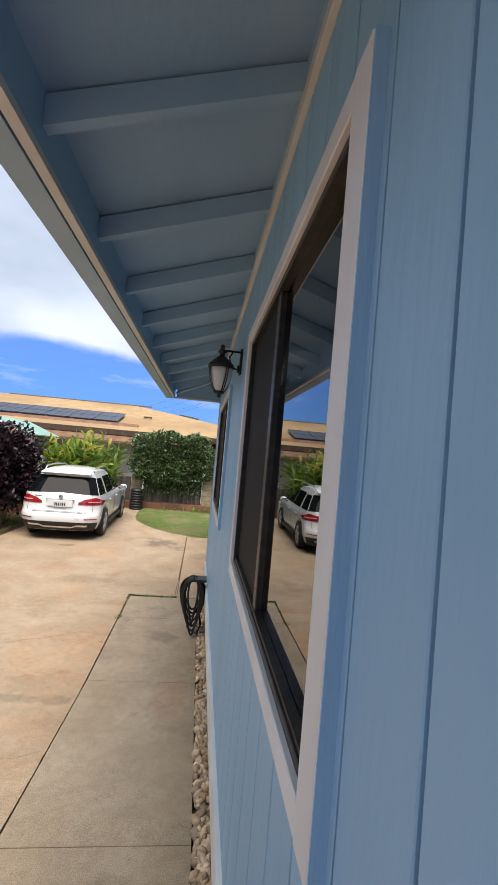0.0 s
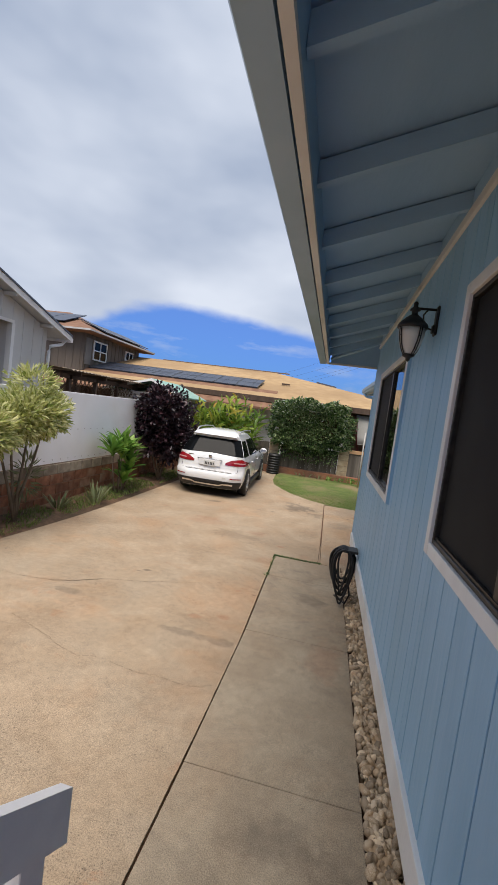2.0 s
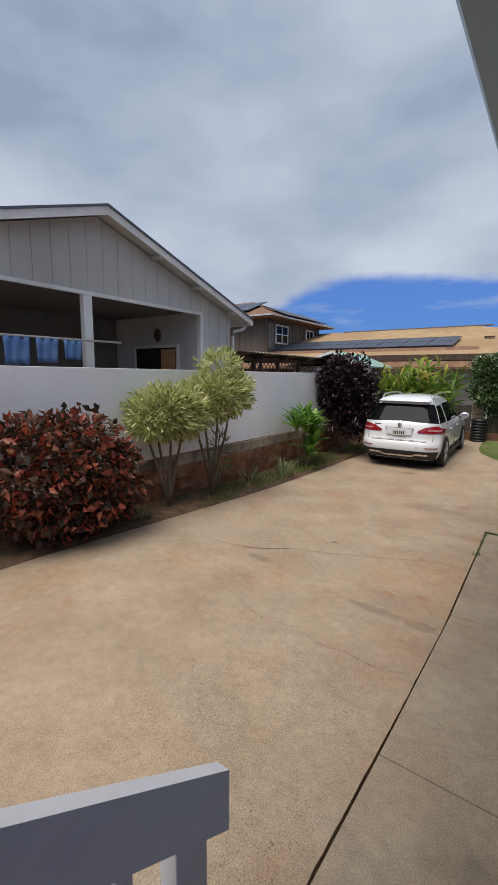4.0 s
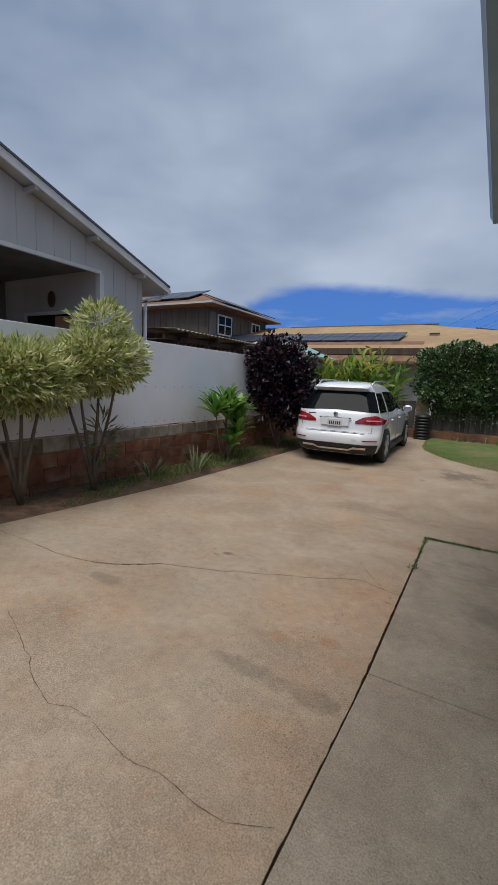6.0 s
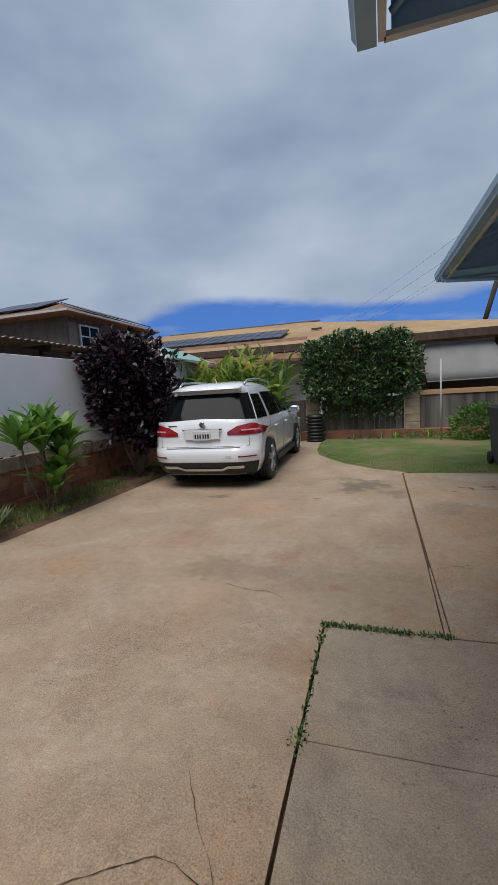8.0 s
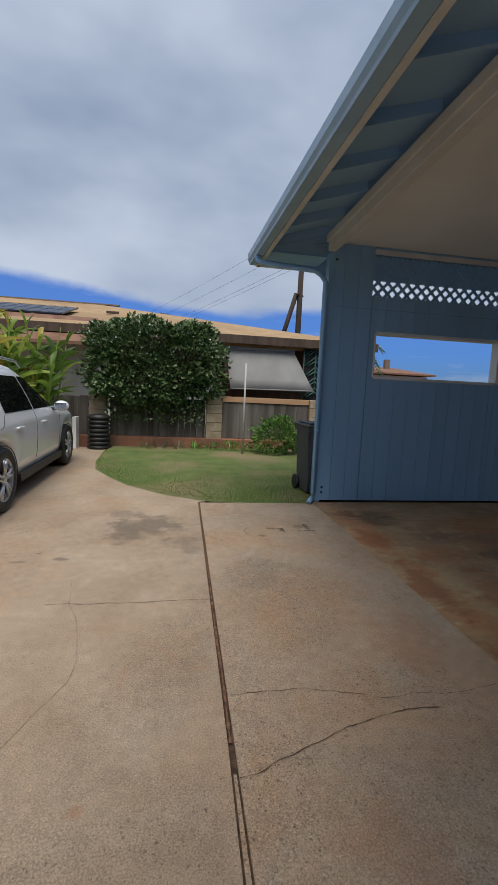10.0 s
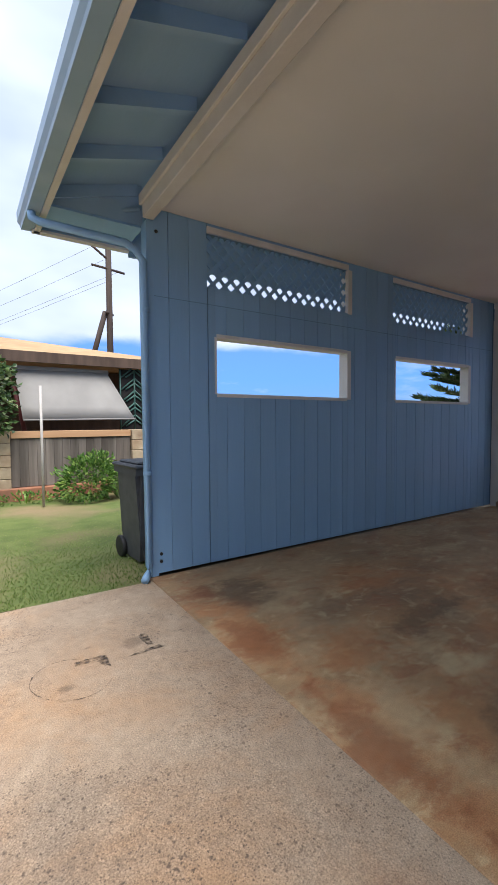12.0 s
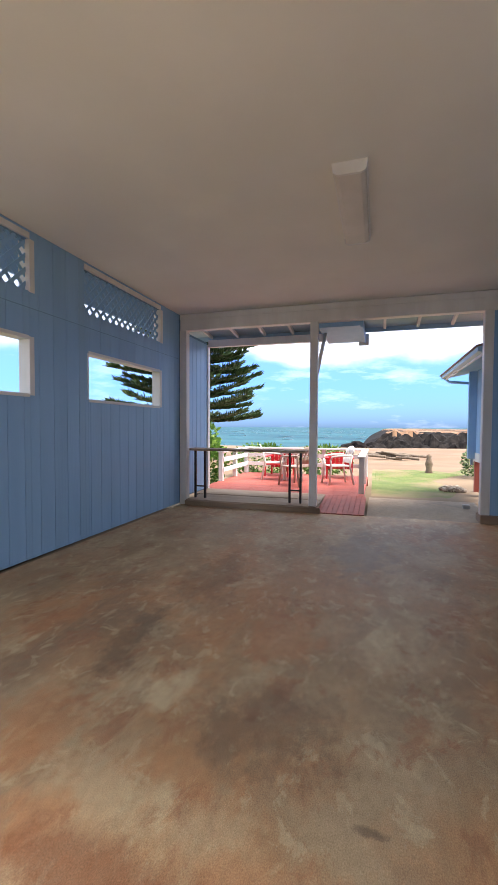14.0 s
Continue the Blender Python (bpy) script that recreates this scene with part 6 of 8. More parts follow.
deck = empty("deck", "red painted wooden deck with a ramp", "deck", kind="structure")
for k in range(23):
    x = 8.97 + 0.145 * k
    box("deck_board", x, x + 0.138, 9.66, 13.0, 0.06, 0.10, M_red, deck, bevel=0.003)
for k in range(9):
    y = 9.62 + 0.085 * k
    prism("ramp_board", [(7.66, 0.015), (8.96, 0.10), (8.96, 0.06), (7.66, -0.02)], "y", y, y + 0.08, M_red, deck)
box("deck_skirt", 12.28, 12.31, 9.66, 13.0, -0.5, 0.1, M_red, deck)
drail = empty("deck_railing", "white painted deck railing with flat boards", "railing")
DZ = 0.10
for x, y in ((12.2, 12.95), (12.2, 11.9), (12.2, 10.8), (12.2, 9.72), (10.75, 9.72), (9.3, 9.72), (10.2, 12.95), (11.2, 12.95)):
    box("post", x - 0.05, x + 0.05, y - 0.05, y + 0.05, DZ, DZ + 0.68, M_white, drail, bevel=0.004)
for z in (0.22, 0.46):
    box("rail_board", 12.14, 12.17, 9.72, 12.95, DZ + z, DZ + z + 0.10, M_white, drail)
    box("rail_board", 10.2, 12.2, 12.88, 12.91, DZ + z, DZ + z + 0.10, M_white, drail)
box("cap_board", 12.1, 12.3, 9.66, 13.0, DZ + 0.68, DZ + 0.72, M_white, drail, bevel=0.004)
box("cap_board", 10.1, 12.1, 12.86, 13.0, DZ + 0.68, DZ + 0.72, M_white, drail, bevel=0.004)
box("cap_board", 9.24, 12.1, 9.66, 9.80, DZ + 0.68, DZ + 0.72, M_white, drail, bevel=0.004)


def plastic_chair(at, yaw, material, label):
    c = empty("plastic_chair", label, "chair", at, "chairs on the deck")
    c.rotation_euler = (0, 0, radians(yaw))
    bm = bmesh.new()
    add_box(bm, -0.22, 0.22, -0.22, 0.22, 0.40, 0.43, 0.012)
    part("seat", bm, material, c)
    bm = bmesh.new()
    rows = []
    for i in range(9):
        u = (i / 8 - 0.5) * 0.44
        top = 0.86 - 0.10 * (abs(u) / 0.22) ** 3
        rows.append([bm.verts.new((u, 0.20 + 0.10 * t - 0.05 * (1 - (abs(u) / 0.22) ** 2) * -1 * t, 0.43 + (top - 0.43) * t)) for t in (0.12, 0.4, 0.7, 1.0)])
    for a, b in zip(rows, rows[1:]):
        for k in range(3):
            if not (k == 1 and rows.index(a) % 2 == 1):
                bm.faces.new((a[k], b[k], b[k + 1], a[k + 1]))
    o = part("backrest", bm, material, c, smooth=True)
    o.modifiers.new("shell_thickness", "SOLIDIFY").thickness = 0.015
    for s in (-1, 1):
        tube("armrest", [(s * 0.24, 0.24, 0.66), (s * 0.27, 0.0, 0.65), (s * 0.26, -0.2, 0.63), (s * 0.25, -0.24, 0.55)], 0.022, material, c, seg=6)
        tube("leg", [(s * 0.25, -0.24, 0.56), (s * 0.23, -0.22, 0.42), (s * 0.26, -0.27, 0.0)], 0.024, material, c, seg=6)
        tube("leg", [(s * 0.23, 0.26, 0.66), (s * 0.21, 0.22, 0.42), (s * 0.25, 0.30, 0.0)], 0.024, material, c, seg=6)
    return c


plastic_chair((10.95, 11.85, 0.1), 15, M_plastic, "white plastic armchair on the red deck")
plastic_chair((10.1, 11.15, 0.1), 150, M_beige, "beige plastic armchair at the round table")
plastic_chair((10.6, 10.3, 0.1), 205, M_plastic, "white plastic armchair on the red deck")
tb = empty("round_table", "round white plastic patio table", "table", (10.95, 11.25, 0.1))
lathe("tabletop", [(0.45, 0.66), (0.46, 0.675), (0.46, 0.69), (0.44, 0.70), (0.02, 0.70)], M_plastic, tb, seg=28)
for k in range(4):
    a = k * math.tau / 4 + 0.4
    tube("leg", [(0.28 * math.cos(a), 0.28 * math.sin(a), 0.67), (0.36 * math.cos(a), 0.36 * math.sin(a), 0.0)], 0.025, M_plastic, tb, seg=6)


def slat_chair(at, yaw):
    c = empty("slatted_chair", "red painted slatted garden chair on the deck", "chair", at, "red garden chairs")
    c.rotation_euler = (0, 0, radians(yaw))
    for k in range(6):
        x = -0.3 + 0.1 * k
        box("back_slat", x, x + 0.085, 0.22, 0.24, 0.2, 0.66 - 0.02 * abs(k - 2.5), M_redplastic, c)
    for k in range(5):
        box("seat_slat", -0.3, 0.3, -0.28 + 0.1 * k, -0.2 + 0.1 * k, 0.30, 0.32, M_redplastic, c)
    for s in (-0.32, 0.29):
        box("leg", s, s + 0.03, -0.3, -0.24, 0.0, 0.5, M_redplastic, c)
        box("leg", s, s + 0.03, 0.24, 0.3, 0.0, 0.5, M_redplastic, c)
        box("armrest", s - 0.03, s + 0.06, -0.32, 0.3, 0.5, 0.525, M_redplastic, c)
    return c


slat_chair((11.75, 11.9, 0.1), -95)
slat_chair((11.75, 10.35, 0.1), -85)

rag = [(10.5 + 0.55 * noise.noise((0.9 * k, 4, 0)) + 0.25 * noise.noise((3.1 * k, 1, 0)), 9.55 - 0.28 * k) for k in range(60)]
rim = [(17.2 + 0.8 * noise.noise((0.5 * k, 9, 0)) + 0.3 * noise.noise((2.3 * k, 2, 0)), 9.6 - 0.28 * k) for k in range(60)]
sl = raw("lawn_seaward", [(x, y, -0.125) for x, y in rag] + [(x, y, -0.165) for x, y in rim], [(k, k + 1, k + 61, k + 60) for k in range(59)], M_grassbase)
tagged(sl, "sunlit green lawn on the sea side", "lawn", kind="structure")
grass("grass_seaward", 16000, 10.3, 16.5, 3.0, 9.5, -0.15, lambda x, y: noise.noise((x * 0.5, y * 0.5, 1)) > -0.35, "short green grass on the sea side", (0.010, 0.02))
# rear wing of the house: raised on posts, eave and gutter
wing = empty("house_wing", "pale blue rear wing of the house raised on posts", "house", kind="structure")
box("wall_core", 7.92, 11.98, 7.36, 7.43, 0.6, 2.75, M_groove, wing)
siding(wing, "x", 7.92, 12.0, 0.80, 2.7, 7.45, 7.432, [(9.5, 10.6, 1.7, 2.5)], M_blue, start=7.92)
box("skirting", 7.92, 12.02, 7.41, 7.47, 0.60, 0.80, M_white, wing)
box("corner_board", 11.98, 12.03, 7.35, 7.47, 0.80, 2.7, M_blue, wing)
w = box("window", 9.55, 10.55, 7.435, 7.45, 1.75, 2.45, M_carglass, wing, "dark window with white trim")
for a, b, c, d in ((9.48, 9.55, 1.68, 2.52), (10.55, 10.62, 1.68, 2.52), (9.55, 10.55, 1.68, 1.75), (9.55, 10.55, 2.45, 2.52)):
    box("window_trim", a, b, 7.44, 7.48, c, d, M_white, w)
prism("wing_eave", [(7.36, 2.74), (8.05, 2.60), (8.05, 2.64), (7.36, 2.78)], "x", 8.4, 12.4, M_blue_eave, wing)
prism("wing_fascia", [(8.05, 2.55), (8.08, 2.55), (8.08, 2.68), (8.05, 2.68)], "x", 8.4, 12.4, M_white, wing)
prism("wing_gutter", [(8.08, 2.58), (8.15, 2.60), (8.17, 2.68), (8.08, 2.68)], "x", 8.4, 12.45, M_gutter, wing)
prism("wing_roof", [(8.19, 2.69), (7.0, 3.02), (7.0, 2.98), (8.19, 2.66)], "x", 8.35, 12.5, M_brownroof, wing)
tube("wing_downpipe", [(12.3, 8.1, 2.6), (12.25, 8.0, 2.5), (12.08, 7.55, 2.44), (12.06, 7.5, 2.36), (12.06, 7.5, 0.5)], 0.035, M_blue, wing)
for x in (11.95, 10.6):
    box("support_post", x - 0.05, x + 0.05, 7.36, 7.46, -0.17, 0.60, M_red, wing)
box("red_board", 11.0, 11.3, 7.38, 7.44, -0.15, 0.55, M_red, wing)

wing.location.y = -0.22

# shore: driftwood, rocks, headland, far hill, statue, bushes
rk = random.Random(11)


def rock_mesh(verts_n, amp, seed, sx, sy, sz):
    bm = bmesh.new()
    bmesh.ops.create_icosphere(bm, subdivisions=3, radius=1)
    for v in bm.verts:
        f = 1 + amp * noise.noise(v.co * 1.7 + Vector((seed, 0, 0))) + 0.5 * amp * noise.noise(v.co * 4.3 + Vector((0, seed, 0)))
        v.co = Vector((v.co.x * sx, v.co.y * sy, v.co.z * sz)) * f
    return bm


bm = bmesh.new()
nx, nyy = 70, 240
grid = []
for i in range(nx):
    row = []
    for j in range(nyy):
        u, v = i / (nx - 1), j / (nyy - 1)
        x, y = 88 + 150 * u ** 1.5, 18 - 106 * v
        edge = min(1.0, max(0.0, (15 - y) / 9)) * min(1.0, u * 7)
        top = 0.0 + 0.35 * noise.noise((x * 0.05, y * 0.05, 2)) + 0.004 * (x - 88)
        rough_ = (1.0 - min(1, u * 4)) * 2.2 * noise.noise((x * 0.55, y * 0.55, 0)) + 1.6 * noise.noise((x * 0.22, y * 0.22, 7)) * (1 - min(1, u * 2.5)) + 0.5 * noise.noise((x * 1.3, y * 1.3, 3)) * (1 - min(1, u * 3))
        row.append(bm.verts.new((x + 3 * noise.noise((y * 0.2, 1, 1)), y, -5.2 + (5.2 + top) * edge ** 0.6 + rough_)))
    grid.append(row)
for a, b in zip(grid, grid[1:]):
    for j in range(nyy - 1):
        bm.faces.new((a[j], b[j], b[j + 1], a[j + 1]))
bmesh.ops.recalc_face_normals(bm, faces=bm.faces)
head = part("headland", bm, M_rocktop, smooth=False)
head.data.materials.append(M_rock)
for f in head.data.polygons:
    if f.center.z < 0.2 + 1.3 * noise.noise((f.center.y * 0.15, f.center.x * 0.1, 0)) or f.center.y > 9:
        f.material_index = 1
tagged(head, "black lava rock headland with brown earth on top", "headland", kind="structure")
for k in range(36):
    y = 15.5 - rk.uniform(0, 56)
    s = rk.uniform(0.7, 2.0)
    ob = part("shore_rock", rock_mesh(0, 0.5, k, s * 1.3, s * 1.2, s * 0.9), M_rock)
    ob.location = (rk.uniform(80, 92), y, -3.9 + rk.uniform(0, 1.0))
    tagged(ob, "jagged black lava boulder at the waterline", "rock", "shore rocks")
vs = [(86 + 2.4 * math.sin(j * 1.3), 32 - j * 0.6, -3.86) for j in range(30)] + [(89.5 + 2 * math.sin(j * 0.9), 32 - j * 0.6, -3.84) for j in range(30)]
tagged(raw("surf", vs, [(j, j + 30, j + 31, j + 1) for j in range(29)], M_foam), "white surf breaking at the rocks", "surf", kind="stuff")
vs, fs = [], []
for k in range(110):
    x, y, l_ = rk.uniform(95, 700), rk.uniform(0, 1), rk.uniform(2, 9)
    yy = 9.5 + (x) * (0.02 + 0.42 * y)
    w_ = 0.25 + x * 0.0006
    i0 = len(vs)
    vs += [(x, yy, -3.86), (x + w_, yy + l_ * 0.3, -3.6), (x + w_ * 1.5, yy + l_, -3.86), (x + w_ * 2, yy + l_ * 0.5, -3.86)]
    fs.append((i0, i0 + 1, i0 + 2, i0 + 3))
tagged(raw("whitecaps", vs, fs, M_foam), "small whitecaps on the choppy sea", "whitecap", kind="stuff")
logs = empty("driftwood_pile", "weathered driftwood logs on the sand", "driftwood", (27, 8.6, -0.55))
for k in range(9):
    a, l_ = rk.uniform(-0.5, 0.5) + 1.57, rk.uniform(0.8, 2.0)
    c = (rk.uniform(-0.6, 0.6), rk.uniform(-1.3, 1.3), rk.uniform(0.08, 0.3))
    tube("log", [(c[0] - math.cos(a) * l_ / 2, c[1] - math.sin(a) * l_ / 2, c[2]), (c[0], c[1], c[2] + 0.05), (c[0] + math.cos(a) * l_ / 2, c[1] + math.sin(a) * l_ / 2, c[2] + rk.uniform(0, 0.25))], 0.085, M_bark, logs, taper=[1, 0.9, 0.6], seg=8)
st = lathe("garden_figure", [(0.14, 0), (0.16, 0.1), (0.12, 0.25), (0.17, 0.45), (0.13, 0.62), (0.10, 0.7), (0.12, 0.82), (0.05, 0.92)], M_mortar, seg=14)
st.scale = (0.75, 0.75, 0.75)
st.location = (16.4, 7.75, -0.2)
tagged(st, "small weathered carved garden figure on the lawn", "statue")
for k in range(14):
    ob = part("border_stone", rock_mesh(0, 0.3, k + 50, 0.08, 0.07, 0.06), M_cap)
    ob.location = (11.75 + 0.17 * (k % 4), 7.5 + 0.13 * (k // 4) + 0.05 * (k % 2), -0.09)
    tagged(ob, "pale rounded border stone beside the post", "stone", "border stones")

# ---- planting ----
nrng = np.random.default_rng(21)


def unit(n):
    v = nrng.normal(size=(n, 3))
    return v / np.linalg.norm(v, axis=1, keepdims=True)


def crown_points(n, c, r, bias=0.55, lump=0.25):
    """Places in a lumpy ellipsoid, most of them near its skin."""
    d = unit(n)
    rad = nrng.uniform(bias, 1.0, n) ** 0.5
    f = np.array([1 + lump * noise.noise(Vector(q) * 2.3 + Vector(c)) + 0.5 * lump * noise.noise(Vector(q) * 5 + Vector(c)) for q in d])
    return np.asarray(c) + d * np.asarray(r) * (rad * f)[:, None], d


def shrub(name, at, crowns, n, leaf, material, label, category, stems=(), stem_r=0.02, out=0.7, droop=0.0, bark=None, lump=0.3, group=""):
    s = empty(name, label, category, at, group)
    for k, st_ in enumerate(stems):
        tube("stem", st_, stem_r, bark or M_bark, s, seg=7, taper=[1 - 0.6 * i / (len(st_) - 1) for i in range(len(st_))])
    pp, dd = [], []
    tot = sum(r[0] * r[1] * r[2] for _, r in crowns) ** 1
    for c, r in crowns:
        m = max(40, int(n * r[0] * r[1] * r[2] / tot))
        p, d = crown_points(m, c, r, lump=lump)
        pp.append(p)
        dd.append(d * out + unit(m) * (1 - out) + np.array([0, 0, -droop + 0.15]))
    pp, dd = np.concatenate(pp), np.concatenate(dd)
    k = len(pp)
    leaves("crown", pp, dd, nrng.uniform(0.7, 1.25, k) * leaf[0], nrng.uniform(0.75, 1.2, k) * leaf[1], material, s, rng=nrng)
    return s


# copper-leaf bush by the wall
shrub("copper_bush", (-4.45, 4.2, 0.12), [((0.0, 0.0, 1.0), (0.52, 0.72, 0.58)), ((0.1, 0.45, 0.72), (0.40, 0.48, 0.48)), ((-0.1, -0.5, 0.85), (0.48, 0.55, 0.56)), ((0.05, 0.1, 0.5), (0.45, 0.8, 0.4))], 3400, (0.125, 0.075), L_copper,
      "large copper and red leaved bush by the wall", "bush", [[(0, 0.1 * k, 0), (0.05 * k, 0.15 * k, 0.5), (0.1 * k, 0.2 * k, 1.1)] for k in (-2, -1, 0, 1, 2)], 0.025, 0.5, 0.35, lump=0.4)
# two yellow variegated small trees
for (x, y, h, dx) in ((-4.5, 5.86, 1.48, 0.0), (-4.45, 6.84, 1.68, 0.05)):
    shrub("variegated_tree", (x, y, 0.1), [((dx, 0, h), (0.40, 0.40, 0.36)), ((dx + 0.05, 0.30, h + 0.1 * (y - 6.5)), (0.34, 0.34, 0.33)), ((dx - 0.05, -0.25, h - 0.08), (0.32, 0.32, 0.30)), ((dx, 0.1, h + 0.42 * (y - 5.75)), (0.28, 0.25, 0.26))], 5200, (0.12, 0.03), L_yellow,
          "small yellow-green variegated tree with slender trunks", "small tree",
          [[(0, 0, 0), (0.03 * k, 0.05 * k, 0.5), (0.07 * k + dx * 0.5, 0.12 * k, 1.0), (0.1 * k + dx, 0.2 * k, h)] for k in (-2, -1, 0.3, 1.4)], 0.03, 0.65, 0.1, lump=0.45, group="variegated trees")
# sparse dead leaves hanging under the second tree
shrub("dry_fronds", (-4.4, 6.95, 0.35), [((0, 0, 0.45), (0.1, 0.12, 0.3))], 90, (0.2, 0.02), L_agave, "dry strap leaves hanging below the tree crown", "leaves", lump=0.2)
# purple-black bush
shrub("purple_bush", (-4.3, 12.1, 0.05), [((0, 0, 1.75), (0.6, 0.75, 0.72)), ((0.15, 0.1, 1.15), (0.6, 0.7, 0.55)), ((-0.1, -0.35, 2.1), (0.4, 0.4, 0.45)), ((0.1, 0.5, 1.5), (0.4, 0.4, 0.5))], 5600, (0.13, 0.085), L_dark,
      "tall dark purple leaved bush against the wall", "bush", [[(0, 0, 0), (0.06 * k, 0.08 * k, 0.5), (0.12 * k, 0.15 * k, 1.4)] for k in (-2, -1, 0, 1, 2)], 0.028, 0.5, 0.1, lump=0.62)


def strap_plant(name, at, n, length, width, material, label, spread=0.6, arch=0.6, z0=0.0, stems=0, category="plant", group=""):
    """Long broad leaves that rise from a base and arch over."""
    s = empty(name, label, category, at, group)
    rr = random.Random(int(abs(at[0] * 100 + at[1] * 10)))
    for k in range(stems):
        a = rr.uniform(0, 6.28)
        tube("stem", [(0.05 * math.cos(a), 0.05 * math.sin(a), 0), (0.12 * math.cos(a), 0.12 * math.sin(a), z0 + 0.15)], 0.02, M_bark, s, seg=6)
    vs, fs = [], []
    for k in range(n):
        a, l_ = rr.uniform(0, math.tau), length * rr.uniform(0.6, 1.15)
        out, up_ = rr.uniform(0.15, 1.0) * spread, 1.0
        zb = z0 * rr.uniform(0.35, 1.0)
        dirv = Vector((math.cos(a) * out, math.sin(a) * out, up_)).normalized()
        side = Vector((-math.sin(a), math.cos(a), 0))
        p, i0, w = Vector((0.08 * math.cos(a), 0.08 * math.sin(a), zb)), len(vs), width * rr.uniform(0.8, 1.15)
        for q in range(7):
            t = q / 6
            ww = w * (0.25 + 1.5 * t if t < 0.5 else 1.0 * (1 - t) * 2.0) * 0.5 + 0.002
            fold = Vector((math.cos(a), math.sin(a), 0)) * 0.0 + Vector((0, 0, 0.18 * ww))
            vs += [p - side * ww + fold, p - Vector((0, 0, 0.1 * ww)), p + side * ww + fold]
            dirv = (dirv + Vector((math.cos(a) * 0.16 * arch, math.sin(a) * 0.16 * arch, -0.30 * arch * t))).normalized()
            p = p + dirv * l_ / 6
        for q in range(6):
            b = i0 + 3 * q
            fs += [(b, b + 1, b + 4, b + 3), (b + 1, b + 2, b + 5, b + 4)]
    raw("foliage", vs, fs, material, s, smooth=True)
    return s


for x, y, s in ((-4.2, 8.75, 0.42), (-4.5, 8.0, 0.34), (-4.45, 5.2, 0.3), (-4.45, 9.2, 0.22)):
    strap_plant("spiky_plant", (x, y, 0.05), 26, s, 0.035, L_agave, "small grey-green spiky plant in the soil", 0.9, 0.25, 0.02, 0, "plant", "spiky plants")
# tropical clump behind the car
def heliconia(at, stalks, top, reach, material=None, kind_of="heliconia_clump", label="tall yellow-green tropical leaves by the fence", size=1.0, group="tropical clump"):
    """A clump of upright stalks with long paddle leaves set alternately up each one."""
    e = empty(kind_of, label, "tropical plant", at, group)
    material = material or L_banana
    rr = random.Random(int(abs(at[0] * 100 + at[1] * 7)))
    vs, fs = [], []
    for k in range(stalks):
        bx, by = rr.uniform(-reach, reach), rr.uniform(-0.4, 0.4)
        h, lean = top * rr.uniform(0.55, 1.0), rr.uniform(-0.28, 0.28)
        tip = Vector((bx + lean * h * 0.6, by - 0.1 * h, h * 0.8))
        tube("stalk", [(bx, by, 0), (bx + lean * h * 0.25, by, h * 0.4), tip], 0.022, material, e, seg=5, taper=[1, 0.8, 0.4])
        a0 = rr.uniform(0, math.tau)
        for q in range(rr.randint(8, 11)):
            f = 0.40 + 0.60 * q / 10
            p = Vector((bx, by, 0)).lerp(tip, f)
            a = a0 + math.pi * q + rr.uniform(-0.6, 0.6)
            out = rr.uniform(0.3, 1.1) if q < 8 else 0.15
            d = Vector((math.cos(a) * out, math.sin(a) * out, 1.0)).normalized()
            l_, w = rr.uniform(0.45, 0.9) * size, rr.uniform(0.036, 0.072)
            sd = d.cross(Vector((rr.uniform(-1, 1), rr.uniform(-1, 1), 0.2))).normalized()
            i0 = len(vs)
            for s_ in range(8):
                t = s_ / 7
                ww = w * max(0.03, math.sin(math.pi * min(1.0, 0.06 + 0.96 * t)) ** 0.7)
                drop = Vector((0, 0, -0.45 * l_ * t * t))
                c = p + d * l_ * t + drop + Vector((math.cos(a), math.sin(a), 0)) * (0.22 * l_ * t * t)
                nrm = sd.cross(d)
                vs += [c - sd * ww + nrm * ww * 0.35, c, c + sd * ww + nrm * ww * 0.35]
            for s_ in range(7):
                b = i0 + 3 * s_
                fs += [(b, b + 1, b + 4, b + 3), (b + 1, b + 2, b + 5, b + 4)]
    raw("foliage", vs, fs, material, e, smooth=True)
    return e


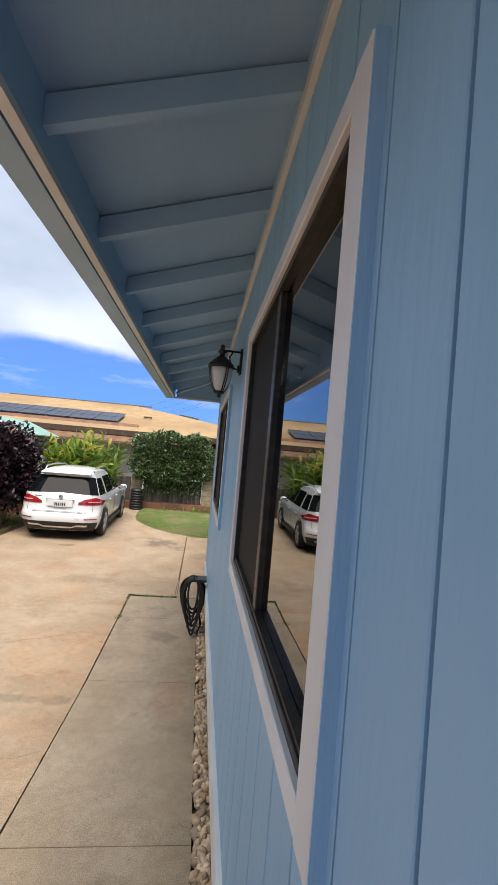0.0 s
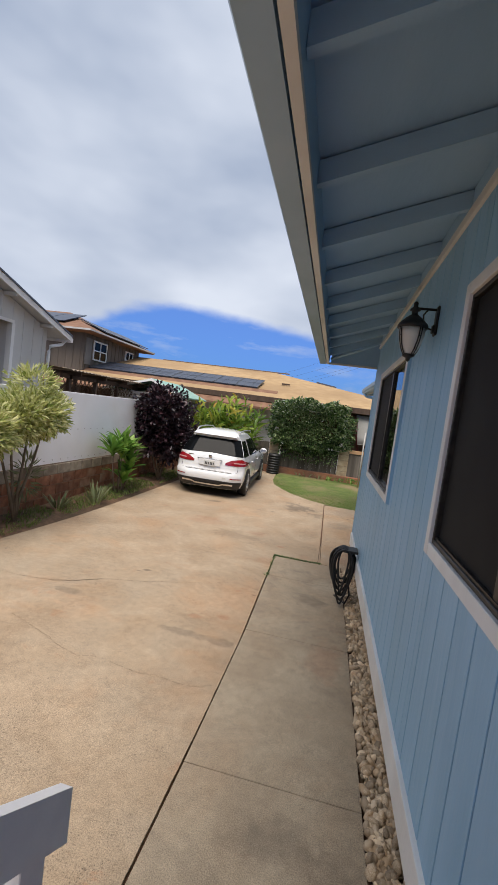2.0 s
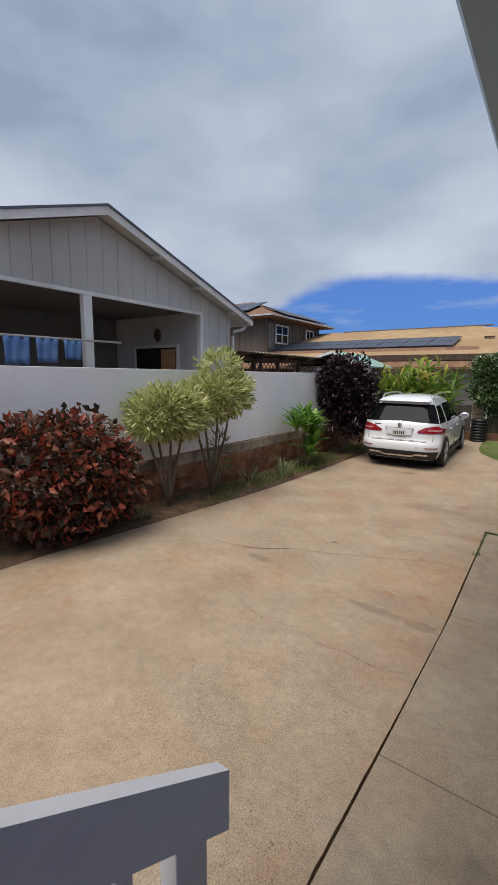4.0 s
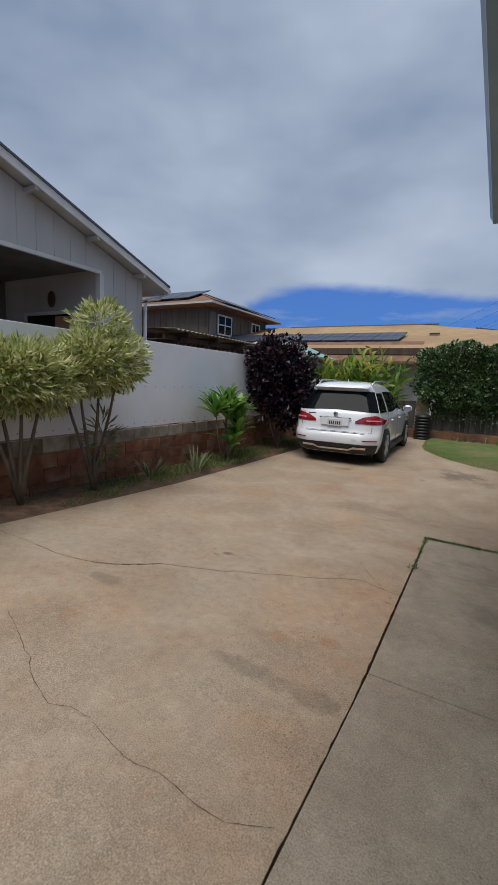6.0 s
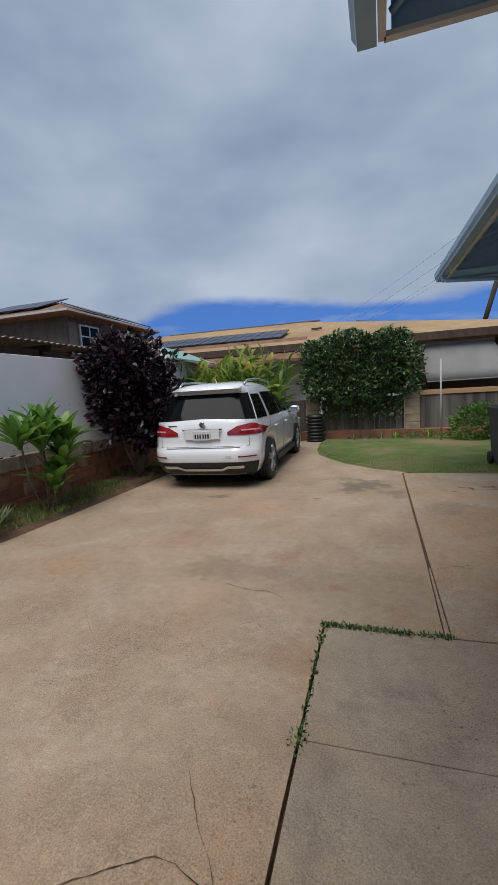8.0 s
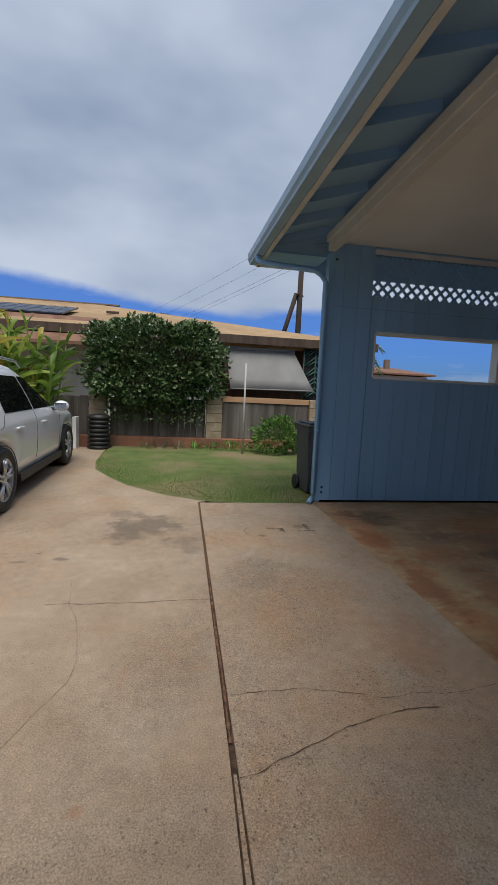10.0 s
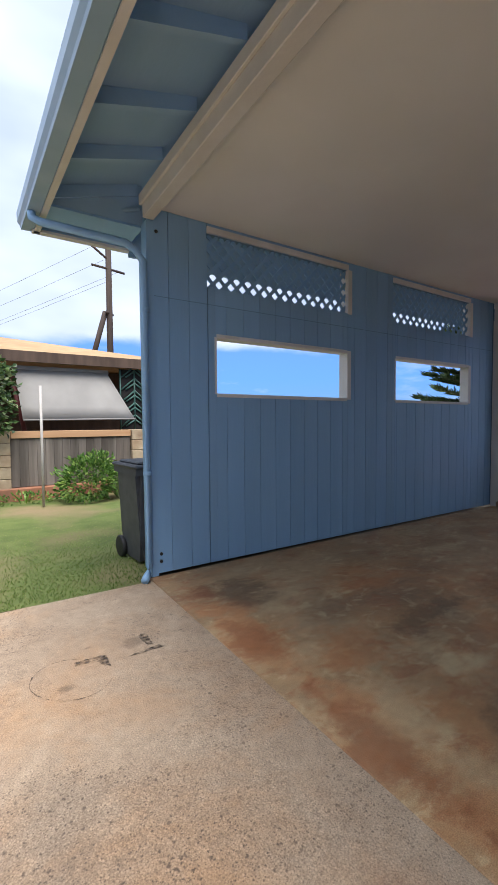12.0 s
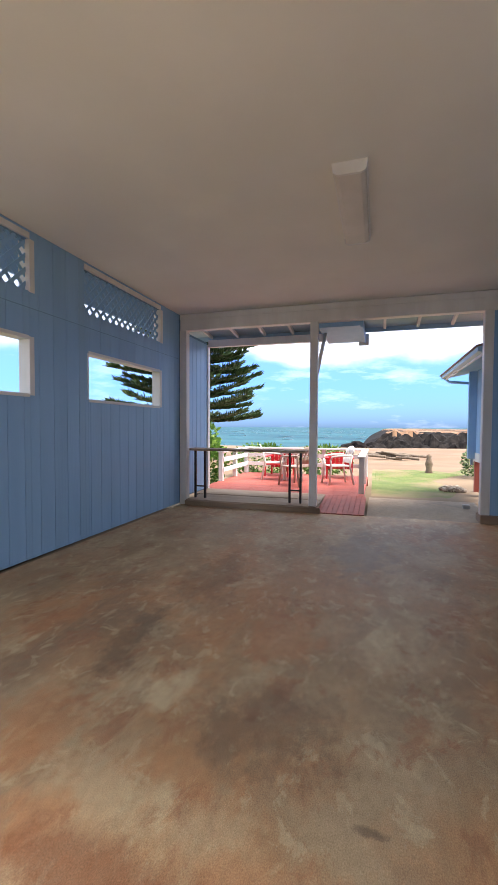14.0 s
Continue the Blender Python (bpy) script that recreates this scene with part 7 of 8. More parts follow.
for x, y, k, top, reach in ((-5.3, 16.6, 16, 2.7, 0.5), (-4.6, 17.0, 22, 3.1, 0.5), (-3.9, 16.7, 24, 3.2, 0.5), (-3.2, 17.1, 26, 3.5, 0.5)):
    heliconia((x, y, 0.0), k, top, reach)
def ti_plant(at, canes):
    """Thin canes, each with a tuft of strap leaves at its top."""
    e = empty("ti_plant", "green strap-leaved plant on thin canes by the block wall", "plant", at)
    rr = random.Random(17)
    vs, fs = [], []
    for cx, cy, h in canes:
        top = Vector((cx, cy, h))
        tube("cane", [(cx * 0.4, cy * 0.4, 0), (cx * 0.8, cy * 0.8, h * 0.5), top], 0.014, M_bark, e, seg=6, taper=[1, 0.9, 0.8])
        for q in range(24):
            a, rise = rr.uniform(0, math.tau), rr.uniform(0.4, 2.6)
            d = Vector((math.cos(a), math.sin(a), rise)).normalized()
            sd = Vector((-math.sin(a), math.cos(a), rr.uniform(-0.3, 0.3))).normalized()
            l_, w, i0 = rr.uniform(0.38, 0.60), rr.uniform(0.046, 0.07), len(vs)
            p = top + Vector((0, 0, rr.uniform(-0.14, 0.04)))
            for k in range(7):
                t = k / 6
                ww = w * max(0.05, math.sin(math.pi * (0.10 + 0.88 * t)) ** 0.8)
                c = p + d * l_ * t + Vector((0, 0, -0.22 * l_ * t * t))
                vs += [c - sd * ww + Vector((0, 0, 0.4 * ww)), c, c + sd * ww + Vector((0, 0, 0.4 * ww))]
            for k in range(6):
                b = i0 + 3 * k
                fs += [(b, b + 1, b + 4, b + 3), (b + 1, b + 2, b + 5, b + 4)]
    raw("foliage", vs, fs, L_ti, e, smooth=True)
    return e


ti_plant((-4.35, 9.95, 0.05), ((0.0, -0.42, 1.0), (0.1, -0.2, 0.92), (-0.05, 0.0, 1.12), (0.15, 0.12, 0.62), (0.0, 0.3, 0.98), (-0.1, 0.5, 0.85), (0.12, -0.05, 0.35)))
# vine over the fence
vine = empty("flowering_vine", "dense dark green vine mounded over the fence", "vine", (-0.6, 17.8, 0))
n = 12500
u_, v_, w_ = nrng.uniform(-1, 1, n), nrng.uniform(-1, 1, n), nrng.uniform(0, 1, n)
front, top_ = w_ < 0.62, (w_ >= 0.62) & (w_ < 0.84)
q = np.c_[u_, np.full(n, -1.0), v_]
q[top_] = np.c_[u_, v_, np.full(n, 1.0)][top_]
side_ = ~(front | top_)
q[side_] = np.c_[np.sign(u_), v_, nrng.uniform(-1, 1, n)][side_]
q = q / np.maximum((np.abs(q) ** 4.0).sum(1, keepdims=True) ** (1 / 4.0), 1e-3)
lump_ = np.array([0.98 + 0.20 * noise.noise(Vector(a) * 2.0) + 0.18 * noise.noise(Vector(a) * 5.5) for a in q])
q = q * lump_[:, None] * (nrng.uniform(0.78, 1.0, (n, 1)) ** 0.5)
pos = np.array([0.02, -0.05, 1.93]) + q * np.array([1.55, 0.55, 0.98])
keep = pos[:, 2] > 1.0 + 0.35 * np.array([noise.noise((a * 1.9, 0, 0)) for a in pos[:, 0]])
pos, q = pos[keep], q[keep]
leaves("foliage", pos, q * np.array([1, 1.4, 1]) + unit(len(pos)) * 0.8, nrng.uniform(0.07, 0.14, len(pos)), nrng.uniform(0.05, 0.095, len(pos)), L_vine, vine, rng=nrng)
k = 900
pb = np.c_[nrng.uniform(-1.1, 1.2, k), nrng.uniform(-0.35, -0.05, k), 1.2 - nrng.exponential(0.2, k)]
leaves("trailing_foliage", pb[pb[:, 2] > 0.6], unit(len(pb[pb[:, 2] > 0.6])) + np.array([0, -0.3, -0.6]), 0.10, 0.06, L_vine, vine, rng=nrng)
fl = nrng.choice(np.flatnonzero(pos[:, 2] > 1.7 + nrng.uniform(0, 1.1, len(pos))), 700)
tagged(leaves("blossom", pos[fl] * 1.0 + q[fl] * 0.05, unit(700), 0.05, 0.045, M_white, vine, "small white flowers", rng=nrng), kind="stuff")
# Dark box added behind the leaves to give the vine's inner shade.
box("vine_core", -1.2, 1.2, -0.15, 0.25, 1.25, 2.55, M_darkwood, vine, "dark brown box standing in for shade inside the vine")
# shrub and spiky plant by the fence
shrub("green_shrub", (2.2, 17.0, 0.0), [((0, 0, 0.4), (0.5, 0.4, 0.38)), ((0.15, 0, 0.62), (0.32, 0.3, 0.25))], 1500, (0.09, 0.05), L_shrub, "light green leafy shrub before the fence", "shrub", lump=0.35)
strap_plant("spiky_plant", (2.78, 17.0, 0.0), 36, 0.55, 0.045, L_agave, "grey-green spiky plant beside the shrub", 0.9, 0.3, 0.02, 0, "plant", "spiky plants")
for x in (-0.75, -0.45, 0.0, 0.35, 1.2):
    strap_plant("bed_sprout", (x, 17.45, 0.0), 9, 0.28, 0.035, L_ti if x > 0.1 else L_agave, "small sprouting plant at the foot of the fence", 0.8, 0.6, 0.02, 0, "plant", "sprouts by the fence")
shrub("weedy_cover", (1.2, 17.4, 0.0), [((0, 0, 0.08), (0.6, 0.15, 0.12))], 300, (0.06, 0.04), L_shrub, "low green weeds along the fence", "weeds")
# palm and house glimpsed past the carport wall, seaward shrubs
shrub("round_bush", (15.2, 6.2, -0.15), [((0, 0, 0.5), (0.8, 0.7, 0.55))], 1400, (0.10, 0.07), L_vine, "rounded green bush beside the rear wing", "bush", lump=0.25)
shrub("deck_hedge", (13.4, 11.3, -0.15), [((0, -0.3, 0.55), (0.5, 0.8, 0.4)), ((0.0, 1.5, 0.5), (0.5, 0.9, 0.5))], 2600, (0.11, 0.07), L_shrub, "green shrubs beyond the deck railing", "hedge", lump=0.35)
shrub("leafy_shrub", (10.6, 13.5, -0.1), [((0, 0, 0.6), (0.5, 0.4, 0.6)), ((0.1, 0, 1.2), (0.25, 0.2, 0.35))], 1100, (0.14, 0.09), L_ti, "bright leafy shrub beside the porch wall", "shrub", lump=0.35)


def norfolk_pine(at, height, reach, base):
    t = empty("norfolk_pine", "tall dark green tiered pine near the shore", "tree", at)
    tube("trunk", [(0, 0, 0), (0.03, 0, height * 0.5), (0, 0, height)], 0.30, M_bark, t, taper=[1, 0.6, 0.08])
    pp, dd = [], []
    rr = random.Random(3)
    z, tier = base, 0
    while z < height - 0.6:
        f = reach * (1 - 0.85 * (z - base) / (height - base)) * rr.uniform(0.9, 1.08)
        for k in range(9):
            a = k * math.tau / 9 + tier * 0.55 + rr.uniform(-0.2, 0.2)
            l_ = f * rr.uniform(0.75, 1.08)
            rise = rr.uniform(-0.04, 0.10)
            pts = [(l_ * s * math.cos(a), l_ * s * math.sin(a), z + l_ * (rise * s - 0.10 * s + 0.16 * s * s)) for s in (0, 0.35, 0.7, 1.0)]
            tube("limb", pts, 0.045, M_bark, t, seg=5, taper=[1, 0.8, 0.5, 0.2])
            for s in np.linspace(0.22, 1.0, 26):
                b = np.array([l_ * s * math.cos(a), l_ * s * math.sin(a), z + l_ * (rise * s - 0.10 * s + 0.16 * s * s)])
                w = 0.55 * (1.15 - s) + 0.22
                for j in range(13):
                    sd = rr.choice((-1, 1))
                    d = np.array([math.cos(a) * 0.55 - sd * math.sin(a) * w * 1.6, math.sin(a) * 0.55 + sd * math.cos(a) * w * 1.6, 0.30 + rr.uniform(-0.12, 0.3)])
                    pp.append(b + np.array([0, 0, rr.uniform(-0.05, 0.05)]))
                    dd.append(d)
        z += 0.50 + 0.22 * rr.random()
        tier += 1
    k = len(pp)
    leaves("crown", np.array(pp), np.array(dd), nrng.uniform(0.28, 0.6, k), 0.085, L_pine, t, rng=nrng)
    return t


norfolk_pine((22.0, 19.3, -0.3), 13.0, 4.6, 2.0)


def palm(at, h):
    t = empty("palm_tree", "coconut palm beyond the carport wall", "tree", at)
    tube("trunk", [(0, 0, 0), (0.1, 0, h * 0.5), (0.0, 0, h)], 0.14, M_bark, t, taper=[1, 0.8, 0.7])
    pp, dd = [], []
    rr = random.Random(8)
    for k in range(15):
        a, up_ = k * 2.4, rr.uniform(-0.2, 0.9)
        for s in np.linspace(0.1, 1, 30):
            b = np.array([2.2 * s * math.cos(a), 2.2 * s * math.sin(a), h + 2.2 * (up_ * s - 0.9 * s * s)])
            for sd in (-1, 1):
                pp.append(b)
                dd.append(np.array([math.cos(a) * 0.6 - sd * math.sin(a), math.sin(a) * 0.6 + sd * math.cos(a), -0.5]))
    leaves("crown", np.array(pp), np.array(dd), 0.55, 0.05, L_vine, t, rng=nrng)


palm((10.5, 34.0, 0), 4.9)
vh = empty("far_house", "far pale house with a chimney beyond the carport wall", "house", (14.0, 40.0, 0))
box("wall", 0, 6, 0, 5, 0, 3.3, M_gable, vh)
hip_roof("roof", -0.5, 6.5, -0.5, 5.5, 3.5, 4.1, 2.4, M_brownroof, vh)
box("chimney", 3.0, 3.4, 1.5, 1.9, 3.5, 4.7, M_mortar, vh)
sail = raw("shade_sail", [(6.2, 26.0, 3.3), (11.0, 24.0, 1.2), (10.2, 29.0, 1.6), (6.8, 27.5, 1.4)], [(0, 1, 2, 3)], M_shade)
sail.modifiers.new("cloth_thickness", "SOLIDIFY").thickness = 0.02
tagged(sail, "off-white shade sail over the neighbouring yard", "shade sail")

# ---- loose things in the garden ----
def wheeled_bin(at, yaw):
    b = empty("wheeled_bin", "dark grey wheeled rubbish bin on the grass", "bin", at)
    b.rotation_euler = (0, 0, radians(yaw))
    bm = bmesh.new()
    lo_ = [(-0.24, -0.26), (0.24, -0.26), (0.24, 0.26), (-0.24, 0.26)]
    rings = []
    for s, z in ((0.88, 0.04), (0.95, 0.3), (1.1, 0.98), (1.16, 0.98), (1.16, 1.05)):
        rings.append([bm.verts.new((x * s, y * s, z)) for x, y in lo_])
    for a, c in zip(rings, rings[1:]):
        for i in range(4):
            bm.faces.new((a[i], a[(i + 1) % 4], c[(i + 1) % 4], c[i]))
    bm.faces.new(rings[0][::-1])
    bm.faces.new(rings[-1])
    bmesh.ops.bevel(bm, geom=[e for e in bm.edges if abs(e.verts[0].co.z - e.verts[1].co.z) > 0.1], offset=0.05, segments=2, affect="EDGES")
    part("body", bm, M_bin, b)
    bm = bmesh.new()
    add_box(bm, -0.30, 0.30, -0.33, 0.33, 1.05, 1.09, 0.015)
    add_box(bm, -0.24, 0.24, -0.26, 0.26, 1.09, 1.115, 0.012)
    part("lid", bm, M_bin, b)
    tube("handle", [(-0.2, 0.33, 1.0), (-0.2, 0.40, 1.02), (0.2, 0.40, 1.02), (0.2, 0.33, 1.0)], 0.016, M_bin, b)
    for s in (-1, 1):
        lathe("wheel", [(0.1, -0.025), (0.12, -0.02), (0.12, 0.02), (0.1, 0.025)], M_rubber, b, axis="x", m=Matrix.Translation((s * 0.24, 0.24, 0.12)))
    box("label", -0.242, -0.238, -0.08, 0.08, 0.72, 0.80, M_plate, b)
    return b


wheeled_bin((2.04, 13.36, 0.0), 4).scale = (1.0, 1.0, 0.93)
pot = empty("corrugated_pipe", "upright black corrugated pipe section on the ground", "pipe", (-1.78, 17.35, 0))
prof = [(0.2, 0.0)]
for k in range(8):
    prof += [(0.25, 0.02 + 0.095 * k), (0.25, 0.065 + 0.095 * k), (0.21, 0.075 + 0.095 * k), (0.21, 0.095 + 0.095 * k)]
lathe("pipe_wall", prof, M_pipe, pot)
stake = empty("garden_stake", "tall thin metal stake standing in the lawn", "stake", (1.43, 16.85, 0))
tube("rod", [(0, 0, 0), (0.0, 0, 2.05)], 0.022, M_pvc, stake)
board = box("white_board", -2.32, -2.24, 17.2, 17.5, 0.0, 0.7, M_white, bevel=0.004)
tagged(board, "white board leaning by the fence", "board")
gpost = box("short_pipe", 8.9, 9.0, 7.9, 8.0, -0.05, 0.05, M_pvc)
tagged(gpost, "short capped pipe beside the paving", "pipe")

# ---- the white SUV ----
def suv(at, yaw):
    car = empty("suv", "white sport utility vehicle parked on the driveway", "car", at)
    car.rotation_euler = (0, 0, radians(yaw))
    L, RA, FA, RW = 4.80, 0.96, 3.875, 0.375      # length, axles from the rear, wheel radius
    HW = [(0.25, 0.86), (0.45, 0.94), (0.75, 0.962), (0.98, 0.95), (1.06, 0.92), (1.15, 0.885), (1.35, 0.80), (1.58, 0.69), (1.68, 0.62), (1.74, 0.52), (1.775, 0.35)]
    RS = [(0.25, 0.12), (0.40, 0.03), (0.55, 0.0), (0.66, 0.02), (0.72, 0.075), (0.95, 0.10), (1.06, 0.13), (1.15, 0.17), (1.58, 0.42), (1.63, 0.36), (1.70, 0.42), (1.745, 0.75), (1.775, 1.1)]
    FS = [(0.25, 4.66), (0.45, 4.78), (0.70, 4.80), (0.88, 4.72), (0.98, 4.55), (1.04, 4.2), (1.10, 3.75), (1.15, 3.5), (1.35, 3.12), (1.58, 2.72), (1.68, 2.5), (1.745, 2.1), (1.775, 1.8)]

    def arch(s):
        z = 0.27
        for c in (RA, FA):
            d = abs(s - c)
            if d < 0.43:
                z = max(z, 0.34 + math.sqrt(0.43 ** 2 - d * d) * 1.0)
        return z

    def P(z, th):
        """Point of the body's outline at height z; th runs from the rear's middle (0) along the right side (0.25 to 0.75) to the front's middle (1)."""
        hw, r, f = lerp(z, HW), lerp(z, RS), lerp(z, FS)
        cr = 0.22 if z < 1.1 else 0.14
        if th < 0.25:
            u = th / 0.25
            x, s = hw * (u * 0.985), r + cr * max(0, (u - 0.55) / 0.45) ** 2.2
        elif th > 0.75:
            u = (1 - th) / 0.25
            x, s = hw * u * 0.985, f - 0.42 * u ** 2.4
        else:
            u = (th - 0.25) / 0.5
            a, b = r + cr, f - 0.42
            s = a + (b - a) * u
            e = min(1.0, (s - a) / 0.5, 1.0)
            g = min(1.0, (b - s) / 0.9)
            x = hw * (0.985 + 0.015 * min(1, max(0, e)) - 0.045 * (1 - max(0, g)) ** 2)
        if z < 0.98 and 0.2 < th < 0.8:
            a0 = arch(s)
            k = min(1.0, max(0.0, (z - 0.25) / 0.73))
            z = max(z, a0) if a0 <= 0.28 else a0 + (0.98 - a0) * k
        return Vector((x, s, z))

    zs = [0.25, 0.33, 0.42, 0.5, 0.58, 0.66, 0.72, 0.8, 0.88, 0.95, 0.98, 1.02, 1.06, 1.10, 1.15, 1.25, 1.35, 1.45, 1.58, 1.63, 1.68, 1.72, 1.745, 1.775]
    ths = [i / 60 for i in range(16)] + [0.25 + 0.5 * i / 64 for i in range(1, 64)] + [0.75 + 0.25 * i / 10 for i in range(11)]
    bm = bmesh.new()
    rows = []
    for z in zs:
        right = [P(z, t) for t in ths]
        loop = right + [Vector((-p.x, p.y, p.z)) for p in right[-2:0:-1]]
        rows.append([bm.verts.new(p) for p in loop])
    n = len(rows[0])
    for a, b in zip(rows, rows[1:]):
        for i in range(n):
            bm.faces.new((a[i], a[(i + 1) % n], b[(i + 1) % n], b[i]))
    bm.faces.new(rows[-1])
    bmesh.ops.recalc_face_normals(bm, faces=bm.faces)
    body = part("body", bm, M_carpaint, car, "glossy white painted body", True)

    def patch(name, material, z0, z1, t0, t1, off=0.006, nz=8, nt=14, side=1, shape=None, parent=car, label="", both=False):
        """A panel lying on the body between two heights and two places round it; shape trims its corners."""
        bm = bmesh.new()
        for sgn in ((1, -1) if both else (side,)):
            g = []
            for i in range(nz + 1):
                row = []
                for j in range(nt + 1):
                    u, v = j / nt, i / nz
                    zz, tt = z0 + (z1 - z0) * v, t0 + (t1 - t0) * u
                    if shape:
                        zz, tt = shape(u, v, zz, tt)
                    p = P(zz, tt)
                    du, dv = P(zz, min(tt + 0.004, 1)) - P(zz, max(tt - 0.004, 0)), P(zz + 0.012, tt) - P(zz - 0.012, tt)
                    nn = du.cross(dv)
                    nn = nn.normalized() if nn.length > 1e-9 else Vector((0, -1, 0))
                    p = p + nn * off
                    row.append(bm.verts.new((p.x * sgn, p.y, p.z)))
                g.append(row)
            for a, b in zip(g, g[1:]):
                for j in range(nt):
                    f = (a[j], a[j + 1], b[j + 1], b[j])
                    bm.faces.new(f if sgn > 0 else f[::-1])
        bmesh.ops.remove_doubles(bm, verts=bm.verts, dist=0.0005)
        return part(name, bm, material, parent, label, True)

    # glass: rear window wraps into the corner panes
    patch("rear_window", M_carglass, 1.13, 1.555, 0.0, 0.247, 0.006, 8, 18, both=True, label="dark tinted rear window", shape=lambda u, v, z, t: (z + 0.035 * (1 - u) * (1 - v), t))

    def th_of(s, z):
        lo_, hi_ = 0.2501, 0.7499
        for _ in range(24):
            m = (lo_ + hi_) / 2
            if P(z, m).y < s:
                lo_ = m
            else:
                hi_ = m
        return lo_

    def side_glass(name, s0b, s1b, s0t, s1t, z0, z1):
        for sgn in (1, -1):
            patch(name, M_carglass, z0, z1, 0, 1, 0.006, 6, 10, sgn, lambda u, v, z, t: (z, th_of((s0b + (s0t - s0b) * v) + u * ((s1b + (s1t - s1b) * v) - (s0b + (s0t - s0b) * v)), z)), label="dark tinted side glass")

    side_glass("quarter_window", 0.315, 0.98, 0.555, 1.06, 1.13, 1.53)
    side_glass("side_window", 1.14, 2.10, 1.20, 2.05, 1.12, 1.56)
    side_glass("side_window", 2.14, 3.25, 2.09, 2.72, 1.12, 1.56)
    patch("windscreen", M_carglass, 1.17, 1.55, 0.79, 1.0, 0.006, 6, 10, both=True, label="dark windscreen")
    # lamps
    def lamp_shape(u, v, z, t):
        return 0.895 + v * (0.02 + 0.155 * lerp(u, [(0, 0.2), (0.25, 0.75), (0.6, 1.0), (1.0, 0.25)])), t

    lamp = patch("tail_lamp", M_lightred, 0.88, 1.06, 0.115, 0.30, 0.012, 6, 16, 1, lamp_shape, label="red wrap-round tail lamp")
    patch("clear_strip", M_lightwhite, 0.955, 0.978, 0.175, 0.245, 0.016, 2, 8, 1, parent=lamp)
    lamp2 = patch("tail_lamp", M_lightred, 0.88, 1.06, 0.115, 0.30, 0.012, 6, 16, -1, lamp_shape, label="red wrap-round tail lamp")
    patch("clear_strip", M_lightwhite, 0.955, 0.978, 0.175, 0.245, 0.016, 2, 8, -1, parent=lamp2)
    # lower bumper, reflectors, skid strip, sills
    patch("lower_bumper", M_cartrim, 0.26, 0.47, 0.0, 0.245, 0.008, 4, 14, both=True, label="black lower bumper")
    patch("skid_strip", M_chrome, 0.375, 0.415, 0.0, 0.19, 0.022, 2, 14, both=True, label="silver bumper strip", shape=lambda u, v, z, t: (z - 0.045 * min(1, max(0, (0.62 - u) * 8)), t))
    patch("bumper_step", M_cartrim, 0.690, 0.700, 0.0, 0.17, 0.006, 2, 10, both=True, label="dark gap above the bumper")
    for sgn in (1, -1):
        patch("reflector", M_lightred, 0.545, 0.565, 0.165, 0.238, 0.008, 2, 8, sgn)
    box("plate_recess", -0.30, 0.30, 0.055, 0.085, 0.84, 1.0, M_carpaint, car)
    box("handle_strip", -0.34, 0.34, 0.06, 0.09, 0.985, 1.005, M_cartrim, car)
    plate = box("number_plate", -0.155, 0.155, 0.045, 0.056, 0.825, 0.97, M_plate, car, "pale number plate with dark bars", bevel=0.003)
    for k in range(6):
        x = -0.12 + 0.042 * k + (0.012 if k > 2 else 0)
        box("bar", x, x + 0.026, 0.042, 0.0448, 0.855, 0.925, M_cartrim, plate)
    lathe("badge", [(0.048, 0), (0.048, 0.012), (0.038, 0.014)], M_chrome, car, "round chrome badge", seg=20, m=Matrix.Translation((0, 0.105, 1.075)) @ Matrix.Rotation(radians(90), 4, "X"))
    box("model_bar", -0.62, -0.46, 0.125, 0.135, 1.055, 1.075, M_chrome, car)
    box("sticker", 0.40, 0.50, 0.004, 0.014, 0.535, 0.575, M_plate, car)
    # gaps: tailgate and doors
    def seam(pts, name="door_seam"):
        tube(name, [(p.x, p.y, p.z) for p in pts], 0.004, M_cartrim, car, seg=4)
    for s, a, b in ((1.12, 0.88, 1.1), (2.12, 0.35, 1.12), (3.30, 0.35, 1.1)):
        seam([P(a + (b - a) * k / 6, th_of(s - (0.25 * (1 - k / 6) if s < 1.5 else 0), a + (b - a) * k / 6)) + Vector((0.001, 0, 0)) for k in range(7)])
    seam([P(0.72 + 0.4 * k / 6, 0.205) + Vector((0.0, -0.002, 0)) for k in range(7)], "tailgate_seam")
    seam([Vector((-q.x, q.y, q.z)) for q in [P(0.72 + 0.4 * k / 6, 0.205) + Vector((0.0, -0.002, 0)) for k in range(7)]], "tailgate_seam")
    seam([P(0.715, 0.205 * (1 - k / 5)) + Vector((0, -0.002, 0)) for k in range(6)] + [Vector((-q.x, q.y, q.z)) for q in [P(0.715, 0.205 * k / 5) + Vector((0, -0.002, 0)) for k in range(1, 6)]], "tailgate_seam")
    for s in (1.35, 2.35):
        q = P(0.93, th_of(s, 0.93))
        box("door_handle", q.x - 0.005, q.x + 0.03, q.y, q.y + 0.2, 0.91, 0.94, M_carpaint, car, bevel=0.008)
    for sgn in (1, -1):
        prism("sill", [(1.46, 0.24), (3.38, 0.24), (3.40, 0.34), (1.44, 0.34)], "x", sgn * 0.93 - 0.03, sgn * 0.93 + 0.03, M_cartrim, car)
        tube("roof_rail", [(sgn * 0.60, 0.62, 1.70), (sgn * 0.615, 0.78, 1.775), (sgn * 0.62, 1.5, 1.80), (sgn * 0.615, 2.3, 1.775), (sgn * 0.60, 2.5, 1.71)], 0.018, M_alloy, car, seg=8)
        bm = bmesh.new()
